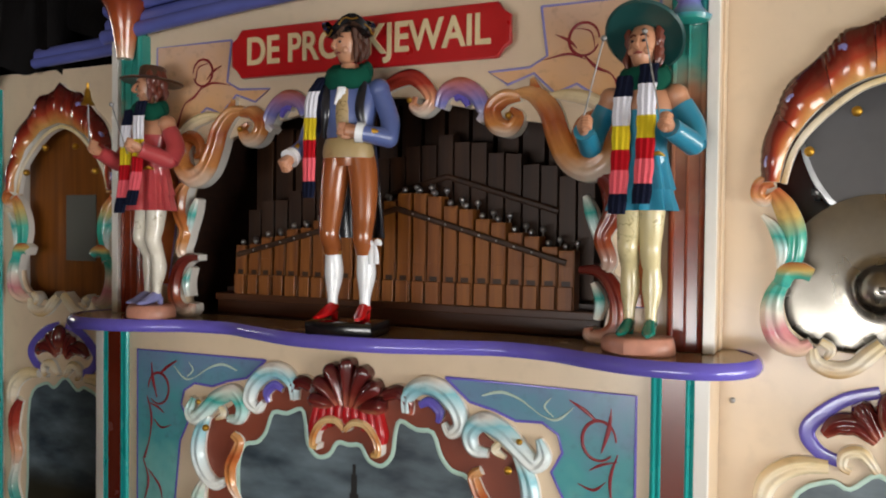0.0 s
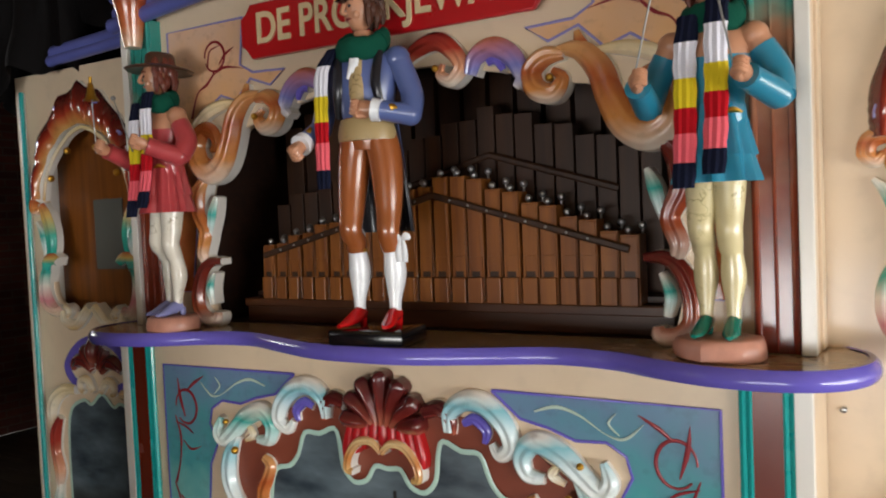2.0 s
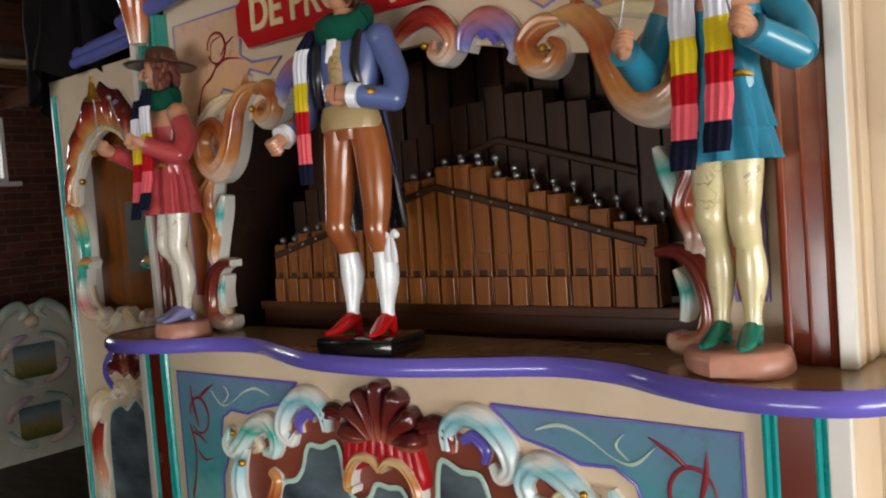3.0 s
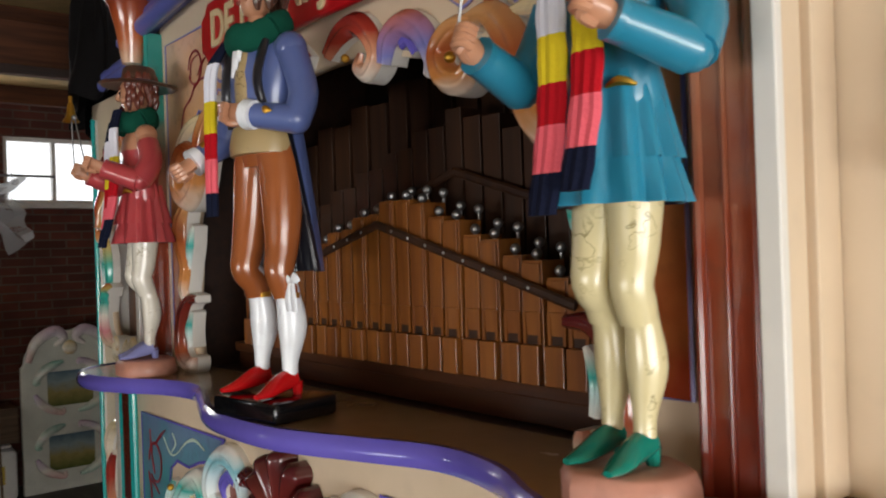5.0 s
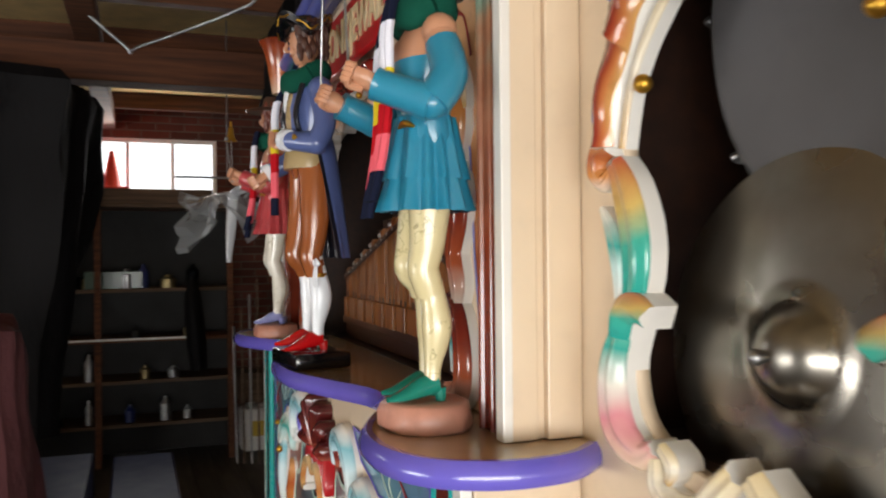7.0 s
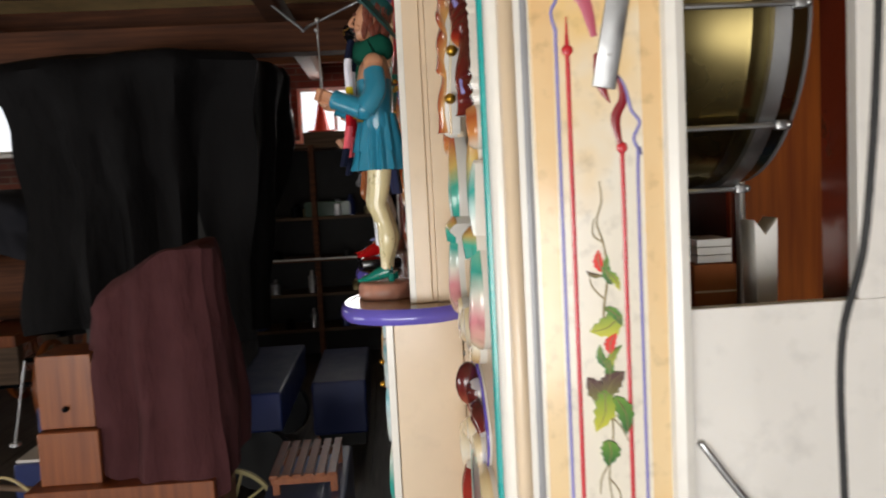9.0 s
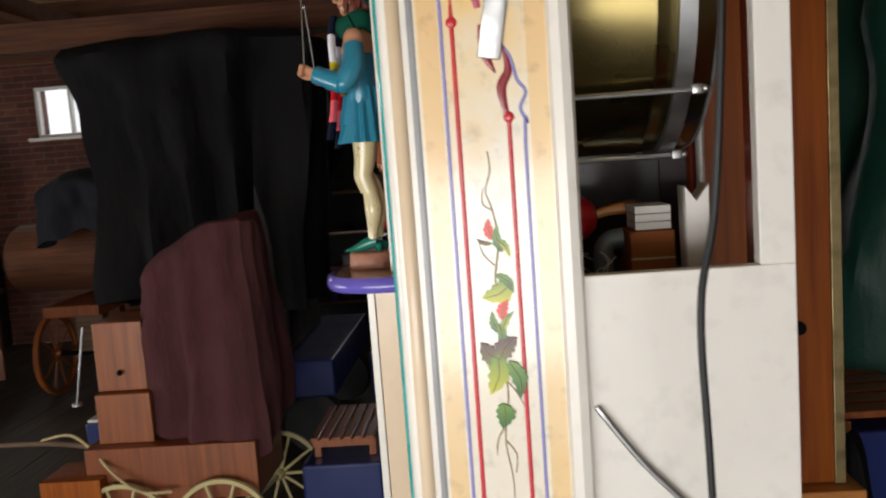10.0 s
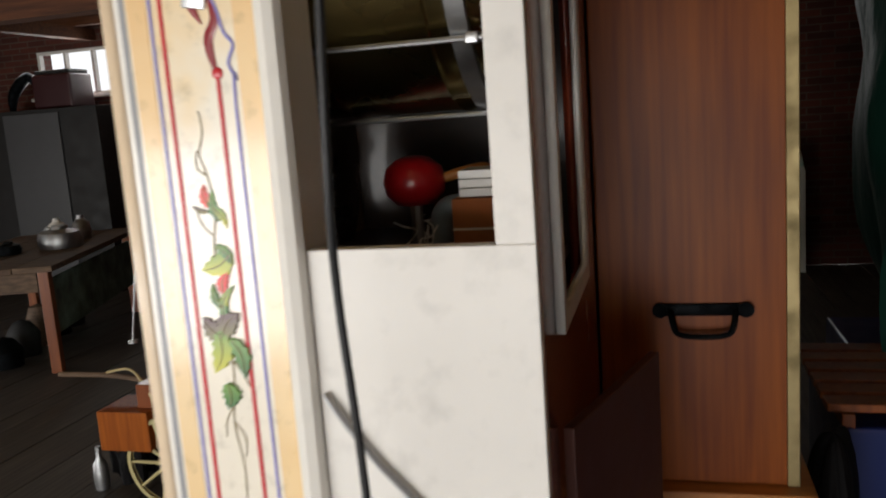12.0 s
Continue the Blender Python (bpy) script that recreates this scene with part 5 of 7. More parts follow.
    # carved frame of the lower picture
    for pts, w, mat, dp in (
        ([(0.155, 1.14), (0.16, 1.18), (0.195, 1.205), (0.24, 1.2), (0.28, 1.165), (0.292, 1.125), (0.268, 1.105), (0.25, 1.125)], [0.012, 0.018, 0.021, 0.022, 0.021, 0.018, 0.014, 0.007], CARV_WHITE, 0.9),
        ([(0.19, 1.16), (0.215, 1.17), (0.24, 1.15), (0.235, 1.125)], [0.008, 0.012, 0.012, 0.006], PURPLE, 0.7),
        ([(0.36, 1.07), (0.325, 1.075), (0.315, 1.11), (0.345, 1.138), (0.395, 1.12), (0.435, 1.085), (0.468, 1.06), (0.487, 1.08), (0.475, 1.115)], [0.01, 0.016, 0.02, 0.022, 0.023, 0.021, 0.02, 0.017, 0.007], CARV_TEAL if s < 0 else CARV_WHITE, 0.85),
        ([(0.39, 1.10), (0.375, 1.08), (0.4, 1.065)], [0.006, 0.01, 0.005], CARV_CREAM, 0.8),
        ([(0.425, 1.075), (0.452, 1.025), (0.458, 0.97), (0.437, 0.92), (0.40, 0.895), (0.365, 0.91)], [0.01, 0.02, 0.022, 0.02, 0.017, 0.009], CARV_WHITE, 0.85),
        ([(0.345, 1.03), (0.325, 1.015), (0.335, 0.985), (0.352, 0.95), (0.348, 0.90), (0.32, 0.86)], [0.01, 0.014, 0.016, 0.017, 0.014, 0.007], CARV_ORANGE, 0.9),
        ([(0.44, 0.9), (0.46, 0.85), (0.45, 0.78), (0.42, 0.73), (0.44, 0.66), (0.46, 0.6)], [0.01, 0.02, 0.024, 0.02, 0.018, 0.008], CARV_TEAL, 0.85),
        ([(0.10, 1.175), (0.135, 1.185), (0.16, 1.165), (0.165, 1.135)], [0.016, 0.018, 0.014, 0.006], CARV_SHELL, 0.9),
    ):
        carve("carved_scroll", pts, w, mat, lower, 1.678, s, dp)
    bead("gilt_bead", CX + s * 0.415, 1.655, 1.045, 0.009, GOLD, lower)
    bead("gilt_bead", CX + s * 0.44, 1.655, 1.11, 0.007, GOLD, lower)
    for pts, w in (([(0.0, 1.085), (0.025, 1.105), (0.06, 1.10), (0.085, 1.07), (0.09, 1.04), (0.075, 1.035)], [0.007, 0.009, 0.0095, 0.0095, 0.009, 0.007]),):
        carve("gilt_scroll", pts, w, GILTFADE, lower, 1.66, s, 1.0)
# the shell in the middle
for k in range(7):
    a = radians(90 + (k - 3) * 27)
    r = 0.12 - 0.006 * abs(k - 3)
    carve("shell_lobe", [(0.012 * (3 - k) , 1.14), (math.cos(a) * r * 0.55, 1.135 + math.sin(a) * r * 0.55), (math.cos(a) * r * 0.9, 1.135 + math.sin(a) * r * 0.9), (math.cos(a) * r * 1.02, 1.135 + math.sin(a) * r)], [0.006, 0.015, 0.019, 0.009], CARV_SHELL, lower, 1.665, 1, 1.0, flutes=2, back=CARV_SHELL)
for k in range(9):
    x = (k - 4) * 0.021
    carve("red_scallop", [(x, 1.15 - 0.0012 * (k - 4) ** 2), (x * 1.12, 1.115 - 0.002 * (k - 4) ** 2), (x * 1.15, 1.095 - 0.0022 * (k - 4) ** 2)], [0.008, 0.0115, 0.006], RED, lower, 1.668, 1, 0.8, flutes=1, back=RED)

# finials on the pilasters, screws
for s in (1, -1):
    b = bmesh.new()
    x = CX + s * 0.765
    if s < 0:
        lathe(b, [(0.022, 2.03), (0.026, 2.05), (0.035, 2.11), (0.048, 2.16), (0.062, 2.185), (0.058, 2.19), (0.03, 2.17)], (x, 1.72, 0), "z", 0, 20)
        part("flared_capital", b, airbrush("capital_orange", [(0.0, "d8b090"), (0.3, "c06a3c"), (0.75, "a04a26"), (1.0, "7c3018")]), organ, "orange flared carved capital")
    else:
        lathe(b, [(0.03, 1.985), (0.042, 1.99), (0.046, 2.0), (0.03, 2.015), (0.022, 2.03), (0.036, 2.05), (0.034, 2.07), (0.012, 2.09)], (x, 1.73, 0), "z", 0, 20)
        part("bud_capital", b, airbrush("bud_paint", [(0.0, "2a8f84"), (0.45, "7d78c8"), (0.7, "e6dcd2"), (1.0, "a44a40")]), organ, "bud-shaped carved capital")
for x, z in ((-0.178, 1.207), (-1.885, 1.207)):
    bead("screw", x, 1.838, z, 0.006, STEEL, organ, (1, 0.5, 1))
for k in (0.325, 0.345):
    bead("screw", CX - 0.81 + k - 0.28, 1.688, 1.262, 0.004, DARK, organ, (1, 0.5, 1))

# painted side of the end post: lines, dots and the rose spray
end = [o for o in organ.children if o.name.startswith("end_post")][0]
XF = CX + 1.5795
LEAF1, LEAF2, STEM = airbrush("leaf_green_paint", [(0.1, "1f5c1c"), (0.9, "5c8c1c")], 2, 0.35, 0.2), airbrush("leaf_yellow_green_paint", [(0.1, "c3bf2c"), (0.9, "5f8a18")], 2, 0.35, 0.2), paint("stem_brown_paint", "8a7a4a", 0.4)
LEAF3 = airbrush("leaf_maroon_paint", [(0.0, "6f6a20"), (0.8, "4a241c")], 2, 0.35, 0.2)
ROSERED = paint("rosebud_red_paint", "dc2412", 0.35)
PINKRED = paint("faded_pink_red_paint", "b8566a", 0.35)


def side_stroke(name, pts, widths, mat, per=5, x=XF):
    b = bmesh.new()
    sweep(b, [(x, y, z) for y, z in pts], [(w, 0.0012) for w in widths], 0, 6, per, (1, 0, 0))
    return part(name, b, mat, end)


LIFT = iter(range(99))


def side_leaf(tip, root, w, mat):
    """A painted pointed leaf with a toothed edge and a darker rib."""
    lift = 0.0002 * next(LIFT)
    b = bmesh.new()
    t0, r0 = Vector(tip), Vector(root)
    d = t0 - r0
    q = Vector((-d.y, d.x)).normalized()
    left, right = [], []
    for k in range(1, 9):
        u = k / 9
        wide = w * math.sin(math.pi * u ** 0.75) ** 0.8 * (1.12 if k % 2 else 0.82)
        bend = q * 0.12 * d.length * math.sin(math.pi * u)
        left.append(r0 + d * u + bend + q * wide)
        right.append(r0 + d * u + bend - q * wide)
    pts = [r0] + right + [t0] + left[::-1]
    hi = [b.verts.new((XF + 0.0014 + lift, *p)) for p in pts]
    lo = [b.verts.new((XF - 0.001, *p)) for p in pts]
    b.faces.new(hi)
    n = len(pts)
    for k in range(n):
        b.faces.new((lo[k], lo[(k + 1) % n], hi[(k + 1) % n], hi[k]))
    leaf = part("painted_leaf", b, mat, end)
    side_stroke("leaf_rib", [tuple(r0 + d * 0.05), tuple(r0 + d * 0.5 + q * 0.12 * d.length), tuple(r0 + d * 0.9 + q * 0.04 * d.length)], [0.0009, 0.0007, 0.0004], STEM, 4, XF + 0.0012 + lift)


side_stroke("red_line", [(1.9215, 1.73), (1.9215, 0.45)], [0.0028, 0.0028], LINERED, 1)
side_stroke("red_line", [(1.985, 1.60), (1.985, 0.45)], [0.0028, 0.0028], LINERED, 1)
side_stroke("lilac_line", [(1.908, 1.75), (1.908, 0.45)], [0.0022, 0.0022], LILAC, 1)
side_stroke("lilac_line", [(1.975, 1.70), (1.99, 1.68), (1.998, 1.65), (2.008, 1.635), (2.0, 1.615), (2.008, 1.595), (2.004, 1.57), (2.004, 1.2), (2.004, 0.45)], [0.0022] * 9, LILAC, 4)
side_stroke("lilac_line", [(1.908, 1.75), (1.903, 1.77), (1.911, 1.79), (1.91, 1.83), (1.925, 1.82), (1.94, 1.84)], [0.0022] * 6, LILAC, 4)
for y0, z0 in ((1.985, 1.605), (1.9215, 1.725)):
    b = bmesh.new()
    ball(b, (XF, y0, z0), 0.007, 0, 10, (0.25, 1, 1))
    part("red_dot", b, LINERED, end)
side_stroke("red_flourish", [(1.985, 1.60), (1.978, 1.64), (1.988, 1.665), (1.98, 1.70)], [0.002, 0.006, 0.005, 0.001], DEEPRED)
side_stroke("red_flourish", [(1.972, 1.66), (1.96, 1.685), (1.957, 1.72)], [0.001, 0.006, 0.003], DEEPRED)
side_stroke("red_flourish", [(1.9215, 1.73), (1.9215, 1.765)], [0.003, 0.0005], LINERED, 2)
side_stroke("pink_flourish", [(1.955, 1.74), (1.945, 1.78), (1.93, 1.80), (1.925, 1.86)], [0.004, 0.008, 0.005, 0.002], PINKRED)
side_stroke("pink_flourish", [(1.93, 1.87), (1.96, 1.845), (1.985, 1.87), (1.975, 1.9)], [0.002, 0.005, 0.005, 0.002], PINKRED)
side_stroke("rose_stem", [(1.955, 1.565), (1.957, 1.54), (1.95, 1.515), (1.957, 1.49), (1.962, 1.45), (1.955, 1.40), (1.962, 1.36), (1.958, 1.31), (1.962, 1.25), (1.955, 1.19), (1.962, 1.13), (1.958, 1.06)], [0.0007, 0.001, 0.001, 0.0012, 0.0014, 0.0014, 0.0014, 0.0014, 0.0012, 0.001, 0.0008, 0.0005], STEM)
for pts in ([(1.957, 1.49), (1.945, 1.5), (1.947, 1.52)], [(1.955, 1.42), (1.942, 1.435), (1.938, 1.45)], [(1.96, 1.27), (1.972, 1.255), (1.982, 1.235)], [(1.956, 1.21), (1.945, 1.19), (1.943, 1.17)], [(1.955, 1.19), (1.968, 1.17), (1.966, 1.145)]):
    side_stroke("rose_tendril", pts, [0.001, 0.001, 0.0006], STEM)
for tip, root, w, mat in (((1.951, 1.481), (1.956, 1.452), 0.0065, ROSERED), ((1.962, 1.474), (1.966, 1.436), 0.006, LEAF1), ((1.976, 1.428), (1.958, 1.455), 0.005, LEAF2), ((1.934, 1.456), (1.954, 1.448), 0.003, LEAF3),
                          ((1.936, 1.379), (1.978, 1.398), 0.014, LEAF2), ((1.977, 1.384), (1.957, 1.409), 0.006, LEAF1), ((1.970, 1.376), (1.960, 1.350), 0.007, ROSERED), ((1.948, 1.362), (1.957, 1.332), 0.0055, LEAF1), ((1.976, 1.360), (1.958, 1.325), 0.005, LEAF2), ((1.956, 1.312), (1.955, 1.345), 0.006, LEAF1),
                          ((1.931, 1.322), (1.957, 1.296), 0.012, LEAF3), ((1.978, 1.326), (1.954, 1.298), 0.013, LEAF3), ((1.939, 1.252), (1.952, 1.305), 0.014, LEAF2), ((1.978, 1.246), (1.966, 1.296), 0.0105, LEAF1), ((1.952, 1.207), (1.955, 1.240), 0.012, LEAF1)):
    side_leaf(tip, root, w, mat)
b = bmesh.new()
box(b, (XF, -0.0145, -0.14), (XF + 0.004, 0.0145, 0.14), 0.004)
for k in range(4):
    disc(b, (XF + 0.0045, 0, -0.1 + 0.06 * k), 0.002, 0.001, "x", 0, 8)
bmesh.ops.transform(b, matrix=Matrix.Translation((0, 1.991, 1.815)) @ Matrix.Rotation(radians(-11), 4, "X"), verts=b.verts)
part("steel_strap", b, STEEL, end, "grey perforated steel strap")
side_stroke("joint_groove", [(1.870, 2.2), (1.870, 0.3)], [0.0045, 0.0045], paint("grey_joint_paint", "8f8f92", 0.4), 1, CX + 1.5755)

# steel hook on the white panel
b = bmesh.new()
sweep(b, [(0.544, 2.076, 1.225), (0.547, 2.085, 1.212), (0.548, 2.13, 1.15), (0.548, 2.185, 1.09), (0.548, 2.195, 1.08), (0.550, 2.185, 1.068), (0.550, 2.165, 1.06)], [0.0045] * 7, 0, 8, 4)
part("panel_hook", b, STEEL, [o for o in organ.children if o.name.startswith("side_panel")][0], "bent steel hook rod")

# ---- scarves ----
KNIT = [fabric("knit_" + n, c, 0.95, 320, 0.18) for n, c in (("navy", "11162b"), ("white", "dcdce6"), ("yellow", "d8c028"), ("red", "b0121e"), ("pink", "e0606c"), ("green", "0d4a3a"))]


def scarf(place, neck, tails, label, turn=0):
    root = thing("scarf", place, label, "scarf", "striped scarves")
    px, py, pz = place
    b = bmesh.new()
    rx, ry, rz = neck
    pts = [(px + math.cos(t) * rx, py + math.sin(t) * ry, pz + rz * math.sin(t) * 0.5 + 0.004 * math.sin(3 * t)) for t in (2 * math.pi * k / 12 for k in range(13))]
    sweep(b, pts, [(0.014, 0.023)] * 13, 0, 14, 3, (0, 0, 1), 0.04)
    part("neck_loop", b, KNIT[5], root, "green knitted loop")
    for path, stops, w in tails:
        b = bmesh.new()
        line_ = spline(path, 12)
        total = [0.0]
        for a, c in zip(line_, line_[1:]):
            total.append(total[-1] + float(np.linalg.norm(c - a)))
        n = 28
        rows = []
        for i, q in enumerate(line_):
            u = total[i] / total[-1]
            wob = 1 + 0.05 * math.sin(i * 0.9)
            rows.append([b.verts.new((px + q[0] + math.cos(t) * w * wob, py + q[1] + math.sin(t) * 0.007 * (1 + 0.25 * math.cos(9 * t)), pz + q[2])) for t in (2 * math.pi * k / n for k in range(n))])
        for i, (r, s2) in enumerate(zip(rows, rows[1:])):
            u = total[i] / total[-1]
            col = next(c for lim, c in stops if u <= lim)
            for k in range(n):
                b.faces.new((r[k], r[(k + 1) % n], s2[(k + 1) % n], s2[k])).material_index = col
        b.faces.new(rows[0][::-1]).material_index = 0
        b.faces.new(rows[-1]).material_index = 0
        part("scarf_tail", b, KNIT, root, "striped knitted tail")
    return root


STR = [(0.14, 0), (0.36, 1), (0.52, 2), (0.67, 3), (0.85, 4), (1.01, 0)]
for s in (1, -1):
    x = CX + 0.689 if s > 0 else CX - 0.632
    t1 = [(-0.028, -0.04, 0.0), (-0.034, -0.05, -0.06), (-0.035, -0.05, -0.13), (-0.036, -0.056, -0.20), (-0.037, -0.07, -0.275)]
    t2 = [(0.018, -0.045, 0.02), (0.016, -0.055, -0.03), (0.015, -0.055, -0.1), (0.014, -0.062, -0.18), (0.012, -0.078, -0.255)]
    scarf((x, 1.678, 1.872), (0.038, 0.034, 0.012), [(t1, STR, 0.0185), (t2, STR, 0.0185)], "green and striped knitted scarf round a statue's neck")
scarf((-1.02, 1.65, 1.918), (0.044, 0.04, 0.03), [([(-0.05, -0.03, -0.005), (-0.066, -0.052, -0.05), (-0.07, -0.055, -0.12), (-0.071, -0.056, -0.20), (-0.072, -0.056, -0.285)], STR, 0.0165)], "knitted striped scarf over the gentleman statue's shoulder")

# ---- drum, cymbal and loose things in the drum compartment ----
drum = thing("bass_drum", (0.21, 2.1, 1.53), "brass bass drum with steel hoops and tension rods", "drum")
DZ, DX, DR = 1.80, 0.20, 0.255
b = bmesh.new()
lathe(b, [(DR - 0.004, -2.275), (DR, -2.27), (DR, -2.20), (DR + 0.003, -2.195), (DR, -2.19), (DR, -2.04), (DR + 0.003, -2.035), (DR, -2.03), (DR, -1.935), (DR - 0.004, -1.93)], (DX, 0, DZ), "y", 0, 64)
part("shell", b, DRUMBRASS, drum, "polished brass shell")
HEAD = paint("grey_drum_skin", "5e5c5d", 0.5, 0, 0.15)
for yy in (1.928, 2.278):
    b = bmesh.new()
    disc(b, (DX, yy, DZ), DR - 0.002, 0.004, "y", 0, 64)
    part("drum_head", b, HEAD, drum, "grey drum skin")
for yy in (1.945, 2.235):
    b = bmesh.new()
    lathe(b, [(DR + 0.001, -yy - 0.013), (DR + 0.009, -yy - 0.012), (DR + 0.009, -yy + 0.012), (DR + 0.001, -yy + 0.013)], (DX, 0, DZ), "y", 0, 64)
    part("hoop", b, STEEL, drum, "grey steel hoop")
for k in range(10):
    t = radians(-75 + 36 * k)
    x, z = DX + math.cos(t) * (DR + 0.016), DZ + math.sin(t) * (DR + 0.016)
    b = bmesh.new()
    rod(b, (x, 1.94, z), (x, 2.262, z), 0.004)
    for yy in (1.948, 2.252):
        box(b, (x - 0.007, yy - 0.008, z - 0.007), (x + 0.007, yy + 0.008, z + 0.007), 0.002)
        ball(b, (x, yy + (0.012 if yy > 2 else -0.012), z), 0.006, 0, 8)
    part("tension_rod", b, STEEL, drum)
cym = thing("cymbal", (0.10, 1.895, 1.285), "worn bronze cymbal with a raised bell", "cymbal")
b = bmesh.new()
lathe(b, [(0.0, 0.046), (0.012, 0.0455), (0.026, 0.041), (0.04, 0.03), (0.049, 0.016), (0.055, 0.0105), (0.075, 0.009), (0.12, 0.006), (0.16, 0.002), (0.197, -0.005), (0.197, -0.0065), (0.06, 0.006), (0.0, 0.03)], (0, 0, 0), "y", 0, 72)
bmesh.ops.transform(b, matrix=Matrix.Translation((0.10, 1.908, 1.45)) @ Matrix.Rotation(radians(3), 4, "Z") @ Matrix.Rotation(radians(-3), 4, "X"), verts=b.verts)
bmesh.ops.recalc_face_normals(b, faces=b.faces)
part("cymbal_plate", b, CYMBAL, cym)
b = bmesh.new()
rod(b, (0.10, 1.855, 1.45), (0.10, 1.94, 1.45), 0.006)
ball(b, (0.10, 1.851, 1.45), 0.008, 0, 12)
rod(b, (0.10, 1.92, 1.45), (0.10, 1.92, 1.32), 0.006)
part("cymbal_stand", b, STEEL, cym)
b = bmesh.new()
lathe(b, [(0.0, 0.0), (0.03, 0.004), (0.046, 0.02), (0.05, 0.04), (0.044, 0.062), (0.026, 0.076), (0.01, 0.08)], (0.16, 2.09, 1.40), "z", 0, 24)
t_ = part("temple_block", b, RED)
b = bmesh.new()
sweep(b, [(0.15, 2.13, 1.44), (0.15, 2.16, 1.448), (0.15, 2.2, 1.452), (0.15, 2.215, 1.453)], [0.008, 0.009, 0.012, 0.004])
part("beater_handle", b, HONEY, t_, "pale turned wooden handle")
tagged(t_, "glossy red lacquered round temple block", "percussion")
b = bmesh.new()
rod(b, (0.16, 2.09, 1.3205), (0.16, 2.09, 1.405), 0.01)
tagged(part("block_stem", b, STEEL), "short steel stem under the temple block", "stem")
box_ = thing("cardboard_box", (0.22, 2.21, 1.321), "small brown cardboard box", "box")
part("box_body", boxes(((0.17, 2.175, 1.321), (0.27, 2.245, 1.42)), bevel=0.002), fabric("brown_cardboard", "9a5a34", 0.85, 90), box_, "", False)
part("tape", boxes(((0.2705, 2.175, 1.375), (0.2712, 2.245, 1.378))), CREAM, box_, "", False)
for k in range(3):
    b = boxes(((0.18, 2.185, 1.4215 + k * 0.013), (0.26, 2.242, 1.4335 + k * 0.013)), bevel=0.001)
    tagged(part("music_booklet", b, OFFWHITE, None, "", False), "white paper booklet lying on the cardboard box", "booklet", "stack of booklets")
b = cut_board([[(2.252, 1.321), (2.281, 1.321), (2.284, 1.49), (2.266, 1.466), (2.25, 1.488)]], 0.33, 0.05, 0.001, "yz")
tagged(part("folded_card", b, OFFWHITE, None, "", False), "white folded card standing on edge", "card")
b = bmesh.new()
sweep(b, [(0.20, 2.14, 1.321), (0.20, 2.14, 1.37), (0.20, 2.143, 1.39), (0.20, 2.155, 1.402), (0.20, 2.174, 1.404)], [0.017] * 5, 0, 14, 4)
tagged(part("pipe_elbow", b, paint("grey_plastic_pipe", "7a8488", 0.5)), "grey plastic pipe elbow", "pipe")
for k in range(7):
    b = bmesh.new()
    r = random.Random(k)
    p = [(0.2 + r.uniform(-0.05, 0.08), 2.10 + r.uniform(-0.02, 0.05), 1.322)]
    for j in range(4):
        p.append((p[-1][0] + r.uniform(-0.02, 0.02), p[-1][1] + r.uniform(-0.03, 0.03), 1.33 + 0.015 * j + r.uniform(0, 0.02)))
    sweep(b, p, [0.0012] * 5, 0, 6, 5)
    tagged(part("wire", b, OFFWHITE), "thin loose white wire", "wire", "loose wires")
b = bmesh.new()
sweep(b, [(0.40, 2.15, 2.21), (0.58, 2.19, 2.24), (0.70, 2.20, 2.1), (0.735, 2.2, 1.8), (0.735, 2.185, 1.51), (0.708, 2.172, 1.38), (0.70, 2.178, 1.2), (0.70, 2.185, 0.9), (0.71, 2.18, 0.4), (0.74, 2.14, 0.03), (0.9, 2.0, 0.008)], [0.0043] * 11, 0, 10, 6)
tagged(part("power_cable", b, RUBBER), "thick black cable hanging over the white panel", "cable")
